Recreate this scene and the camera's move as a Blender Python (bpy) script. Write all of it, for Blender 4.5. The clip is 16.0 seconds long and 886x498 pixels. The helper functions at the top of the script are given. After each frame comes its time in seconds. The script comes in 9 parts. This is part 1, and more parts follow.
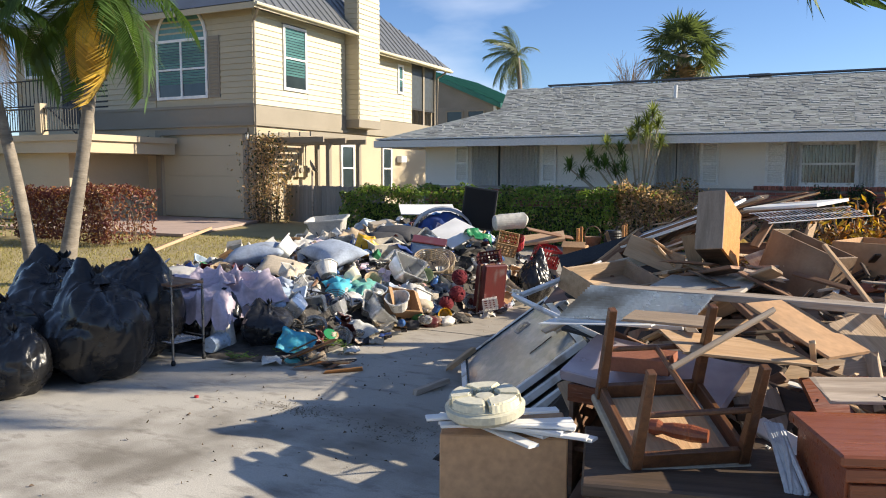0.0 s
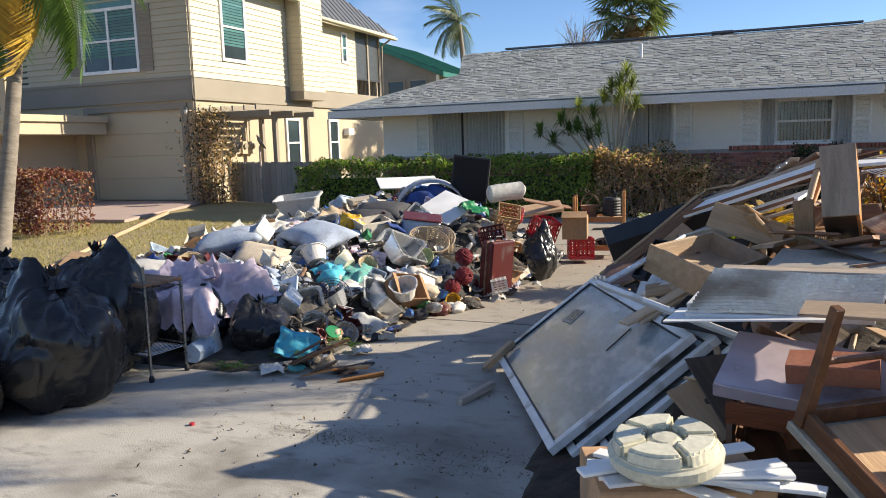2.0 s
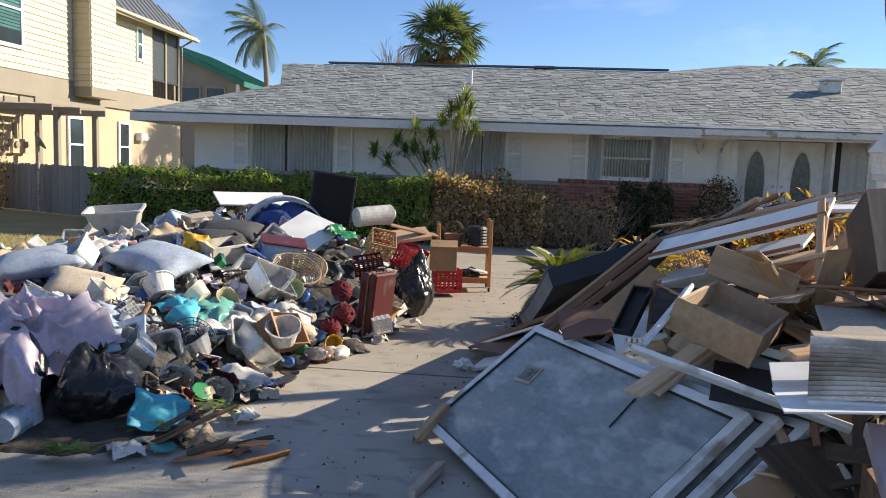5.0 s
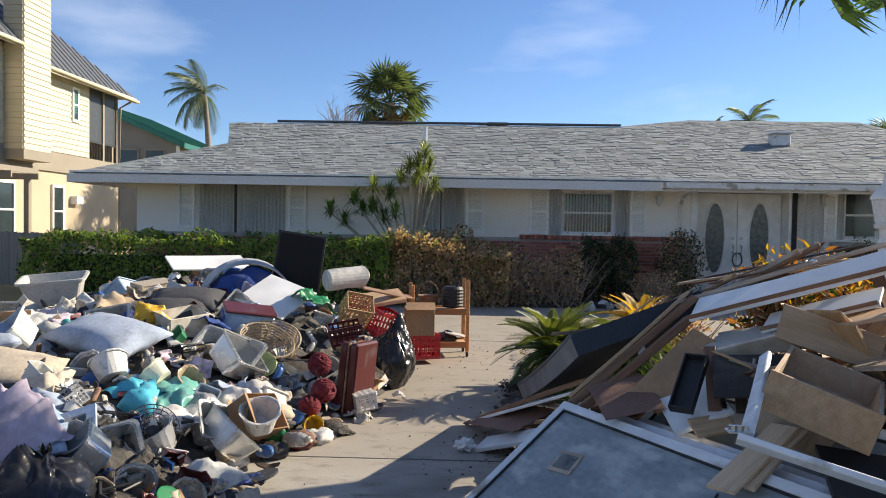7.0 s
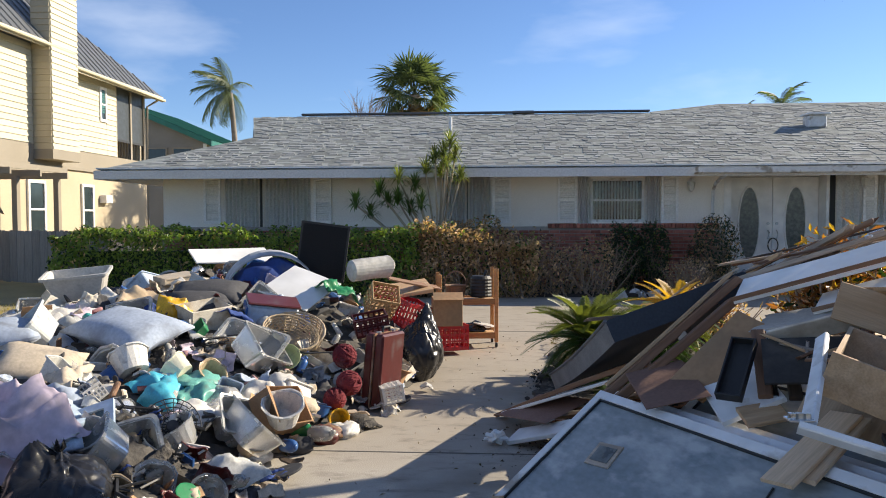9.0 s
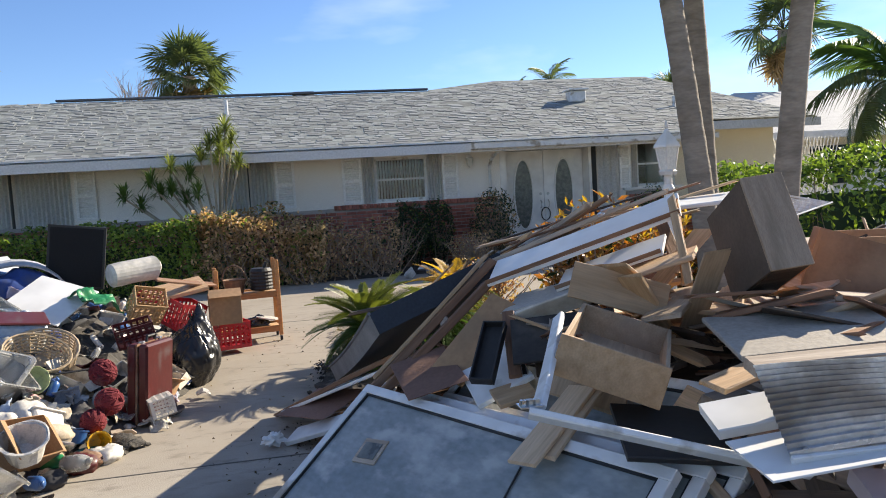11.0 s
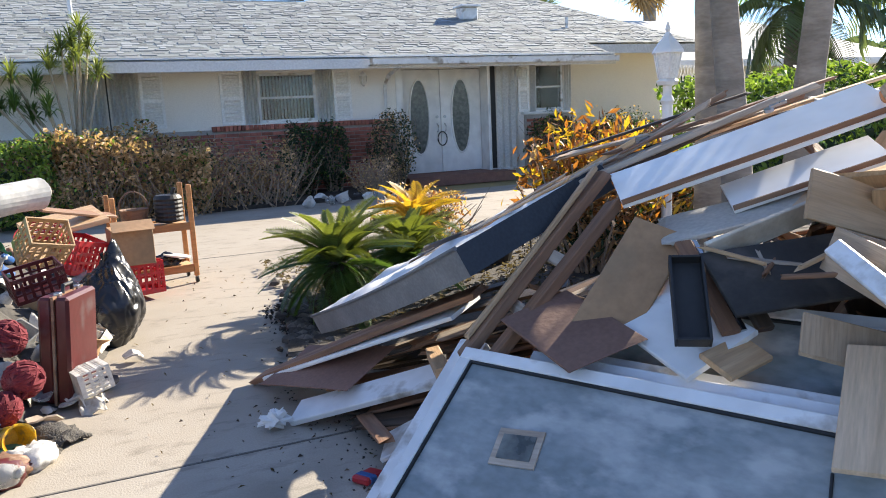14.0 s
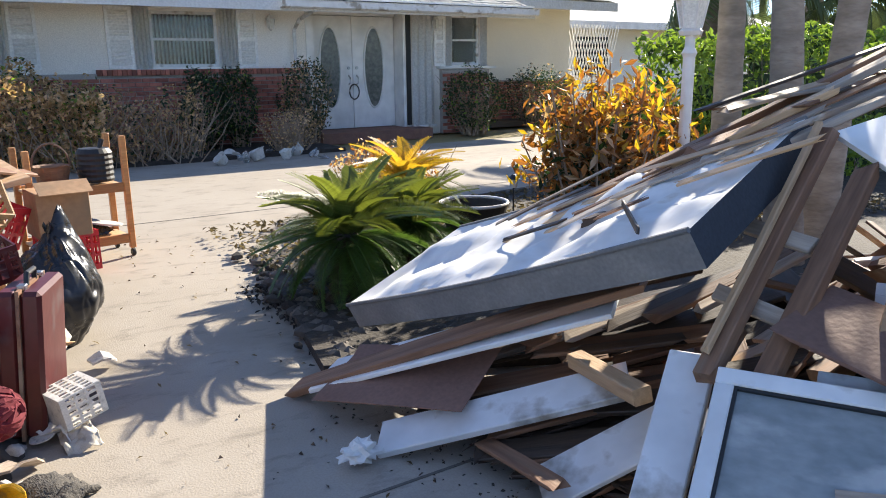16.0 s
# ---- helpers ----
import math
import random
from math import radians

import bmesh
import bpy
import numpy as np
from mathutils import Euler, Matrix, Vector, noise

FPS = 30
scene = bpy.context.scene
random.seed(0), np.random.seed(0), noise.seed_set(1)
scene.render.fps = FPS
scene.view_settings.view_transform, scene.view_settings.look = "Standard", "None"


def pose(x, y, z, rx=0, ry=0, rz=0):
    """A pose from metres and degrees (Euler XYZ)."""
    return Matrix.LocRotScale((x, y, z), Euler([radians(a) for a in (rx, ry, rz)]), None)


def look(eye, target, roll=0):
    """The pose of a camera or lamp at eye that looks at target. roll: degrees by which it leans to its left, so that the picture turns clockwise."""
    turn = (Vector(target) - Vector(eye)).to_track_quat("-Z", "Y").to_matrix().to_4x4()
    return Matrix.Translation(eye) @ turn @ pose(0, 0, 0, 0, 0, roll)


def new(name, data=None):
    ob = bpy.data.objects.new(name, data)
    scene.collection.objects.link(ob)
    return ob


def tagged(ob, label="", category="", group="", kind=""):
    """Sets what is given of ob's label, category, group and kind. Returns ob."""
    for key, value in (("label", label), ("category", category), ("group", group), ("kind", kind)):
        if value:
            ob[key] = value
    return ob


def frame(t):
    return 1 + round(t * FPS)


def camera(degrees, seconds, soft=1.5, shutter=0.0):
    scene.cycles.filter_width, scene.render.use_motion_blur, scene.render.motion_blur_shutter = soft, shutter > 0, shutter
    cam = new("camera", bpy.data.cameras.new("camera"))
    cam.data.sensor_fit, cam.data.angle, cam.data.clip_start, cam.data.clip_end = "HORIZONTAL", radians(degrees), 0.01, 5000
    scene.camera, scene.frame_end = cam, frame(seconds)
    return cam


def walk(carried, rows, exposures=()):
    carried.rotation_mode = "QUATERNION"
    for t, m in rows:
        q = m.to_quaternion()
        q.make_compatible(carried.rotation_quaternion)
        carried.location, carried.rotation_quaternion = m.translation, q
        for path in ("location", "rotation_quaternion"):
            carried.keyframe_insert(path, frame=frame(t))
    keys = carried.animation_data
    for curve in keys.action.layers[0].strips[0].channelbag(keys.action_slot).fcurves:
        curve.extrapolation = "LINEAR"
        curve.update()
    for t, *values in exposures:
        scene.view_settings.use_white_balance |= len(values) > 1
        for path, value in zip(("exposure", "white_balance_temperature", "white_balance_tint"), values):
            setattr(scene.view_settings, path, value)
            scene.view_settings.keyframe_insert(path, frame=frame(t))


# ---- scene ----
cam = camera(60.7, 16.0, soft=1.0)
PATH = [
    (0, (0.501, -0.03, 1.563), (-0.395, 1.747, 1.363), 0.2),
    (0.5, (0.222, 0.107, 1.572), (-0.598, 1.923, 1.396), -1.2),
    (1, (0.002, 0.255, 1.542), (-0.81, 2.074, 1.353), -2.1),
    (1.5, (-0.202, 0.441, 1.542), (-1.017, 2.251, 1.302), -2.0),
    (2, (-0.478, 0.554, 1.52), (-1.224, 2.389, 1.246), -1.7),
    (2.5, (-0.674, 0.655, 1.525), (-1.347, 2.52, 1.264), -0.8),
    (3, (-0.842, 0.825, 1.534), (-1.484, 2.703, 1.29), 0.2),
    (3.5, (-1.009, 0.975, 1.515), (-1.513, 2.897, 1.287), 0.6),
    (4, (-1.236, 1.106, 1.513), (-1.588, 3.062, 1.292), 0.4),
    (4.2, (-1.308, 1.147, 1.504), (-1.644, 3.106, 1.281), 1.0),
    (6.3, (-1.912, 1.676, 1.471), (-1.928, 3.547, 1.348), 1.89),
    (6.5, (-1.935, 1.739, 1.461), (-1.963, 3.611, 1.367), 1.89),
    (7, (-1.986, 1.88, 1.458), (-2.042, 3.754, 1.401), 0.98),
    (7.5, (-2.068, 1.947, 1.452), (-2.147, 3.819, 1.386), 1.19),
    (8, (-2.1, 1.976, 1.443), (-2.217, 3.846, 1.366), 0.58),
    (8.2, (-2.086, 1.996, 1.432), (-2.22, 3.865, 1.359), 0.09),
    (10.3, (-1.832, 2.142, 1.387), (-1.782, 4.139, 1.293), -4.0),
    (10.5, (-1.816, 2.14, 1.398), (-1.638, 4.129, 1.284), -4.1),
    (11, (-1.777, 2.161, 1.471), (-1.386, 4.117, 1.32), -3.4),
    (11.5, (-1.845, 2.202, 1.449), (-1.299, 4.117, 1.261), -2.7),
    (12, (-1.926, 2.386, 1.393), (-1.415, 4.307, 1.171), -4.1),
    (12.5, (-2.046, 2.631, 1.392), (-1.45, 4.527, 1.17), -4.7),
    (13, (-2.263, 2.916, 1.362), (-1.541, 4.747, 1.003), -6.3),
    (13.5, (-2.388, 3.204, 1.336), (-1.676, 5.029, 0.935), -5.6),
    (14, (-2.49, 3.479, 1.36), (-1.724, 5.292, 1.008), -2.6),
    (14.5, (-2.629, 3.735, 1.349), (-1.672, 5.45, 0.972), -2.1),
    (15, (-2.74, 4.017, 1.354), (-1.704, 5.685, 0.971), -1.9),
    (15.5, (-2.833, 4.35, 1.359), (-1.825, 6.035, 0.977), -1.5),
    (16, (-2.996, 4.646, 1.303), (-1.93, 6.272, 0.835), -0.6),
]
walk(cam, [(t, look(eye, target, roll)) for t, eye, target, roll in PATH], [(0, 0.84, 6850, 10), (4, 0.84, 6800, 10), (8, 0.78, 6850, 10), (11, 1.02, 6850, 10), (13, 1.35, 6600, 10), (14, 1.58, 6550, 10), (16, 1.5, 6500, 10)])

# ---- world, sun, exposure ----
SUN_AZ, SUN_EL = 26.5, 26.3          # degrees from +x towards +y, and above the horizon
sun_dir = Vector((math.cos(radians(SUN_EL)) * math.cos(radians(SUN_AZ)),
                  math.cos(radians(SUN_EL)) * math.sin(radians(SUN_AZ)), math.sin(radians(SUN_EL))))
world = bpy.data.worlds.new("sky")
scene.world = world
world.use_nodes = True
wn, wl = world.node_tree.nodes, world.node_tree.links
sky = wn.new("ShaderNodeTexSky")
sky.sky_type, sky.sun_disc = "NISHITA", False
sky.sun_elevation, sky.sun_rotation = radians(SUN_EL), radians(90 - SUN_AZ)
sky.air_density, sky.dust_density, sky.ozone_density = 0.9, 0.05, 3.0
# thin high cloud streaks over the clear sky
w_co = wn.new("ShaderNodeTexCoord")
w_map = wn.new("ShaderNodeMapping")
w_map.inputs["Scale"].default_value = (2.2, 5.0, 9.0)
w_map.inputs["Rotation"].default_value = (0.15, 0.35, 0.6)
w_noise = wn.new("ShaderNodeTexNoise")
w_noise.inputs["Scale"].default_value, w_noise.inputs["Detail"].default_value = 1.1, 7
w_ramp = wn.new("ShaderNodeValToRGB")
w_ramp.color_ramp.elements[0].position, w_ramp.color_ramp.elements[1].position = 0.47, 0.8
w_ramp.color_ramp.elements[1].color = (0.5, 0.5, 0.5, 1)
w_mix = wn.new("ShaderNodeMix")
w_mix.data_type = "RGBA"
w_mix.inputs["B"].default_value = (7.0, 7.6, 8.6, 1)
wl.new(w_co.outputs["Generated"], w_map.inputs["Vector"])
wl.new(w_map.outputs[0], w_noise.inputs["Vector"])
wl.new(w_noise.outputs[0], w_ramp.inputs[0])
wl.new(w_ramp.outputs[0], w_mix.inputs["Factor"])
w_tint = wn.new("ShaderNodeMix")
w_tint.data_type, w_tint.blend_type = "RGBA", "MULTIPLY"
w_tint.inputs["Factor"].default_value, w_tint.inputs["B"].default_value = 1.0, (0.68, 0.79, 0.99, 1)
wl.new(sky.outputs[0], w_tint.inputs["A"])
wl.new(w_tint.outputs["Result"], w_mix.inputs["A"])
wl.new(w_mix.outputs["Result"], wn["Background"].inputs["Color"])
wn["Background"].inputs["Strength"].default_value = 0.097

sun_data = bpy.data.lights.new("sun", "SUN")
sun_data.energy, sun_data.angle, sun_data.color = 5.0, radians(0.53), (1.0, 0.91, 0.76)
sun = new("sun", sun_data)
sun.matrix_world = look((0, 0, 30), Vector((0, 0, 30)) - sun_dir)

# ---- materials ----
MATS = {}


def mat(name, c1, c2=None, rough=0.7, metal=0.0, scale=6.0, detail=60.0, bump=0.15, var=0.12, stretch=(1, 1, 1),
        transmission=0.0, dirt=None, island=False, dirt_scale=2.0, dirt_at=(0.52, 0.7), coat=0.0):
    """A surface of two tones mixed by noise, with finer grain, relief, stains and a small change from piece to piece."""
    if name in MATS:
        return MATS[name]
    m = bpy.data.materials.new(name)
    m.use_nodes = True
    n, l = m.node_tree.nodes, m.node_tree.links
    b = n["Principled BSDF"]
    c2 = c2 or tuple(v * 0.72 for v in c1)
    co = n.new("ShaderNodeTexCoord")
    mp = n.new("ShaderNodeMapping")
    mp.inputs["Scale"].default_value = stretch
    l.new(co.outputs["Object"], mp.inputs["Vector"])
    oi = n.new("ShaderNodeObjectInfo")
    off = n.new("ShaderNodeVectorMath")
    off.operation = "MULTIPLY_ADD"
    comb = n.new("ShaderNodeCombineXYZ")
    for k in range(3):
        l.new(oi.outputs["Random"], comb.inputs[k])
    off.inputs[1].default_value = (13.0, 7.0, 5.0)
    l.new(comb.outputs[0], off.inputs[0])
    l.new(mp.outputs[0], off.inputs[2])
    n1 = n.new("ShaderNodeTexNoise")
    n1.inputs["Scale"].default_value, n1.inputs["Detail"].default_value = scale, 5
    n2 = n.new("ShaderNodeTexNoise")
    n2.inputs["Scale"].default_value, n2.inputs["Detail"].default_value = detail, 3
    l.new(off.outputs[0], n1.inputs["Vector"])
    l.new(off.outputs[0], n2.inputs["Vector"])
    r1 = n.new("ShaderNodeValToRGB")
    r1.color_ramp.elements[0].position, r1.color_ramp.elements[1].position = 0.33, 0.68
    r1.color_ramp.elements[0].color, r1.color_ramp.elements[1].color = (*c1, 1), (*c2, 1)
    l.new(n1.outputs[0], r1.inputs[0])
    hs = n.new("ShaderNodeHueSaturation")
    val = n.new("ShaderNodeMapRange")
    val.inputs["To Min"].default_value, val.inputs["To Max"].default_value = 1 - var * 1.5, 1 + var
    if island:
        geo = n.new("ShaderNodeNewGeometry")
        l.new(geo.outputs["Random Per Island"], val.inputs["Value"])
    else:
        l.new(oi.outputs["Random"], val.inputs["Value"])
    grain = n.new("ShaderNodeMapRange")
    grain.inputs["From Min"].default_value, grain.inputs["From Max"].default_value = 0.3, 0.7
    grain.inputs["To Min"].default_value, grain.inputs["To Max"].default_value = 0.86, 1.1
    l.new(n2.outputs[0], grain.inputs["Value"])
    mul = n.new("ShaderNodeMath")
    mul.operation = "MULTIPLY"
    l.new(val.outputs[0], mul.inputs[0])
    l.new(grain.outputs[0], mul.inputs[1])
    l.new(mul.outputs[0], hs.inputs["Value"])
    l.new(r1.outputs[0], hs.inputs["Color"])
    colour = hs.outputs[0]
    if dirt:
        n3 = n.new("ShaderNodeTexNoise")
        n3.inputs["Scale"].default_value, n3.inputs["Detail"].default_value = dirt_scale, 8
        l.new(off.outputs[0], n3.inputs["Vector"])
        r3 = n.new("ShaderNodeValToRGB")
        r3.color_ramp.elements[0].position, r3.color_ramp.elements[1].position = dirt_at
        l.new(n3.outputs[0], r3.inputs[0])
        mx = n.new("ShaderNodeMix")
        mx.data_type = "RGBA"
        l.new(r3.outputs[0], mx.inputs["Factor"])
        l.new(colour, mx.inputs["A"])
        mx.inputs["B"].default_value = (*dirt, 1)
        colour = mx.outputs["Result"]
    l.new(colour, b.inputs["Base Color"])
    rr = n.new("ShaderNodeMapRange")
    rr.inputs["To Min"].default_value, rr.inputs["To Max"].default_value = max(0.02, rough - 0.12), min(1, rough + 0.12)
    l.new(n1.outputs[0], rr.inputs["Value"])
    l.new(rr.outputs[0], b.inputs["Roughness"])
    b.inputs["Metallic"].default_value = metal
    b.inputs["Transmission Weight"].default_value = transmission
    b.inputs["Coat Weight"].default_value = coat
    if bump:
        bp = n.new("ShaderNodeBump")
        bp.inputs["Strength"].default_value, bp.inputs["Distance"].default_value = bump, 0.01
        l.new(n2.outputs[0], bp.inputs["Height"])
        l.new(bp.outputs[0], b.inputs["Normal"])
    MATS[name] = m
    return m


def wood(name, c1, c2, rough=0.6, dirt=None, var=0.2, **kw):
    return mat(name, c1, c2, rough=rough, scale=2.2, detail=9.0, bump=0.25, var=var, stretch=(1.2, 14, 14), dirt=dirt, dirt_scale=0.6, **kw)


def leaf(name, c1, c2, rough=0.5, var=0.35):
    """Thin leaves, which let part of the light through."""
    m = mat(name, c1, c2, rough=rough, scale=3.0, detail=30, bump=0.0, var=var, island=True)
    n, l = m.node_tree.nodes, m.node_tree.links
    if "Translucent BSDF" not in n:
        t = n.new("ShaderNodeBsdfTranslucent")
        t.inputs["Color"].default_value = (min(1, c1[0] * 1.7), min(1, c1[1] * 1.7), c1[2] * 0.9, 1)
        mx = n.new("ShaderNodeMixShader")
        mx.inputs[0].default_value = 0.3
        out = n["Material Output"]
        l.new(n["Principled BSDF"].outputs[0], mx.inputs[1])
        l.new(t.outputs[0], mx.inputs[2])
        l.new(mx.outputs[0], out.inputs["Surface"])
    return m


CONCRETE = mat("driveway_concrete", (0.49, 0.46, 0.405), (0.36, 0.335, 0.29), rough=0.9, scale=0.7, detail=120, bump=0.25, var=0.02, dirt=(0.19, 0.17, 0.14), dirt_scale=1.5, dirt_at=(0.48, 0.68))
# a film of dried flood silt thickens towards the house
cn, cl = CONCRETE.node_tree.nodes, CONCRETE.node_tree.links
c_co, c_sep, c_noise, c_mr, c_mix = cn.new("ShaderNodeTexCoord"), cn.new("ShaderNodeSeparateXYZ"), cn.new("ShaderNodeTexNoise"), cn.new("ShaderNodeMapRange"), cn.new("ShaderNodeMix")
c_noise.inputs["Scale"].default_value, c_noise.inputs["Detail"].default_value = 0.9, 8
cl.new(c_co.outputs["Object"], c_noise.inputs["Vector"])
cl.new(c_co.outputs["Object"], c_sep.inputs[0])
c_add = cn.new("ShaderNodeMath")
c_add.operation, c_add.inputs[1].default_value = "MULTIPLY_ADD", 9.0
cl.new(c_noise.outputs[0], c_add.inputs[0])
cl.new(c_sep.outputs["Y"], c_add.inputs[2])
c_mr.inputs["From Min"].default_value, c_mr.inputs["From Max"].default_value = 8.2, 12.5
c_mr.inputs["To Max"].default_value = 0.85
cl.new(c_add.outputs[0], c_mr.inputs["Value"])
c_mix.data_type = "RGBA"
cl.new(c_mr.outputs[0], c_mix.inputs["Factor"])
cl.new(cn["Principled BSDF"].inputs["Base Color"].links[0].from_socket, c_mix.inputs["A"])
c_mix.inputs["B"].default_value = (0.31, 0.265, 0.21, 1)
# dark footprints, wet patches and drag marks
c_n2, c_r2, c_m2, c_mp2 = cn.new("ShaderNodeTexNoise"), cn.new("ShaderNodeValToRGB"), cn.new("ShaderNodeMix"), cn.new("ShaderNodeMapping")
c_mp2.inputs["Scale"].default_value, c_mp2.inputs["Rotation"].default_value = (1.0, 2.4, 1.0), (0, 0, 0.5)
c_n2.inputs["Scale"].default_value, c_n2.inputs["Detail"].default_value, c_n2.inputs["Roughness"].default_value = 3.4, 9, 0.68
c_r2.color_ramp.elements[0].position, c_r2.color_ramp.elements[1].position = 0.53, 0.70
c_r2.color_ramp.elements[1].color = (0.72, 0.72, 0.72, 1)
cl.new(c_co.outputs["Object"], c_mp2.inputs["Vector"])
cl.new(c_mp2.outputs[0], c_n2.inputs["Vector"])
cl.new(c_n2.outputs[0], c_r2.inputs[0])
c_m2.data_type = "RGBA"
c_m2.inputs["B"].default_value = (0.15, 0.13, 0.105, 1)
cl.new(c_r2.outputs[0], c_m2.inputs["Factor"])
cl.new(c_mix.outputs["Result"], c_m2.inputs["A"])
cl.new(c_m2.outputs["Result"], cn["Principled BSDF"].inputs["Base Color"])
GRASS_SOIL = mat("dry_lawn_soil", (0.34, 0.27, 0.12), (0.24, 0.20, 0.09), rough=0.95, scale=0.5, detail=30, bump=0.5, var=0.03, dirt=(0.30, 0.24, 0.15), dirt_scale=0.25)
SOIL = mat("bed_soil", (0.028, 0.022, 0.017), (0.06, 0.049, 0.039), rough=0.95, scale=9, detail=50, bump=0.7, var=0.05)
STUCCO = mat("tan_stucco", (0.52, 0.43, 0.30), (0.47, 0.39, 0.27), rough=0.9, scale=0.8, detail=90, bump=0.3, var=0.02)
TRIM_TAUPE = mat("taupe_trim", (0.30, 0.26, 0.20), (0.27, 0.235, 0.18), rough=0.8, scale=1, detail=60, bump=0.1, var=0.02)
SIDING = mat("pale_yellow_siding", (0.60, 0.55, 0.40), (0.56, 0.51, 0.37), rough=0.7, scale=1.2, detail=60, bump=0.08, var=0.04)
# copy of the siding with the front walls' shade put into the colour
SIDING_SHADE = mat("pale_yellow_siding_shaded", (0.50, 0.43, 0.30), (0.46, 0.40, 0.28), rough=0.75, scale=1.2, detail=60, bump=0.08, var=0.04)
METAL_ROOF = mat("grey_metal_roof", (0.21, 0.22, 0.23), (0.17, 0.18, 0.19), rough=0.45, metal=0.5, scale=0.8, detail=20, bump=0.05, var=0.06)
WHITE_WALL = mat("off_white_block_wall", (0.90, 0.86, 0.79), (0.86, 0.81, 0.73), rough=0.85, scale=0.7, detail=60, bump=0.2, var=0.02, dirt=(0.72, 0.67, 0.58), dirt_scale=0.7, dirt_at=(0.55, 0.8))
WHITE_PAINT = mat("white_paint", (0.84, 0.83, 0.80), (0.78, 0.77, 0.74), rough=0.45, scale=1.5, detail=4, bump=0.02, var=0.05)
WHITE_METAL = mat("white_coated_aluminium", (0.78, 0.78, 0.77), (0.68, 0.68, 0.67), rough=0.38, scale=5, detail=6, bump=0.03, var=0.05, dirt=(0.34, 0.30, 0.25), dirt_scale=6, dirt_at=(0.55, 0.68))
BRICK = mat("red_brown_brick", (0.48, 0.175, 0.12), (0.33, 0.115, 0.085), rough=0.9, scale=12, detail=90, bump=0.4, var=0.3)
MORTAR = mat("grey_mortar", (0.42, 0.38, 0.34), (0.34, 0.31, 0.28), rough=0.95, scale=5, detail=80, bump=0.3, var=0.03)
GARAGE = mat("garage_door_paint", (0.50, 0.44, 0.31), (0.47, 0.41, 0.29), rough=0.6, scale=1, detail=40, bump=0.05, var=0.03)
BLACK_PLASTIC = mat("black_bag_plastic", (0.012, 0.012, 0.013), (0.020, 0.020, 0.022), rough=0.27, scale=2.5, detail=7, bump=0.35, var=0.1, stretch=(1, 1, 2.6), dirt=(0.03, 0.028, 0.025), dirt_scale=3, dirt_at=(0.66, 0.9))
BLACK = mat("matt_black", (0.012, 0.012, 0.013), (0.022, 0.022, 0.022), rough=0.55, scale=4, detail=40, bump=0.1)
CARD = mat("cardboard", (0.48, 0.285, 0.15), (0.41, 0.24, 0.125), rough=0.85, scale=3, detail=30, bump=0.1, var=0.2, dirt=(0.25, 0.17, 0.10), dirt_scale=2.5)
PARTICLE = wood("bare_particle_board", (0.60, 0.435, 0.285), (0.50, 0.35, 0.22), rough=0.75, dirt=(0.32, 0.24, 0.17))
PINE = wood("pale_drawer_wood", (0.64, 0.42, 0.24), (0.50, 0.31, 0.16), rough=0.55)
BROWN_WOOD = wood("weathered_brown_wood", (0.29, 0.152, 0.083), (0.17, 0.085, 0.047), rough=0.7, dirt=(0.27, 0.20, 0.14))
CHAIR_WOOD = wood("dark_oak_stain", (0.16, 0.07, 0.03), (0.09, 0.038, 0.018), rough=0.35)
REDWOOD = wood("cherry_veneer", (0.28, 0.085, 0.035), (0.20, 0.055, 0.025), rough=0.3)
GREY_WOOD = wood("greyed_wood", (0.50, 0.41, 0.325), (0.36, 0.285, 0.22), rough=0.8, dirt=(0.20, 0.145, 0.10))
DARK_WOOD = wood("dark_wet_wood", (0.085, 0.055, 0.035), (0.045, 0.03, 0.02), rough=0.6)
ORANGE_WOOD = wood("orange_pine", (0.55, 0.26, 0.09), (0.45, 0.19, 0.06), rough=0.45)
GLASS_DUSTY = mat("dusty_glass", (0.205, 0.235, 0.24), (0.30, 0.325, 0.325), rough=0.2, scale=3.2, detail=22, bump=0.03, var=0.03, stretch=(1, 1.8, 1), dirt=(0.42, 0.43, 0.42), dirt_scale=6.0, dirt_at=(0.50, 0.68))
WINDOW_GLASS = mat("dark_window_glass", (0.02, 0.03, 0.035), (0.035, 0.05, 0.055), rough=0.06, scale=0.5, detail=3, bump=0, var=0.1)
TEAL_BLIND = mat("teal_blind", (0.10, 0.26, 0.26), (0.07, 0.20, 0.20), rough=0.4, scale=1, detail=9, bump=0)
CHROME = mat("dull_chrome", (0.6, 0.6, 0.6), (0.45, 0.45, 0.44), rough=0.28, metal=1.0, scale=8, detail=30, bump=0.05)
IRON = mat("black_iron", (0.02, 0.02, 0.02), (0.035, 0.033, 0.03), rough=0.5, scale=8, detail=50, bump=0.1)
BARK = mat("palm_bark", (0.30, 0.26, 0.21), (0.20, 0.17, 0.135), rough=0.95, scale=4, detail=18, bump=0.7, var=0.08, stretch=(1, 1, 3))
TWIG = mat("twig_bark", (0.36, 0.27, 0.19), (0.22, 0.16, 0.11), rough=0.9, scale=20, detail=60, bump=0.3)
L_GREEN = leaf("hedge_green", (0.21, 0.31, 0.05), (0.10, 0.17, 0.025))
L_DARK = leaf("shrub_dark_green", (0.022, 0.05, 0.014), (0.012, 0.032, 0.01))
L_BROWN = leaf("dead_leaf_brown", (0.58, 0.39, 0.23), (0.30, 0.19, 0.11), var=0.6)
L_PURPLE = leaf("purple_red_leaf", (0.13, 0.035, 0.04), (0.20, 0.075, 0.035))
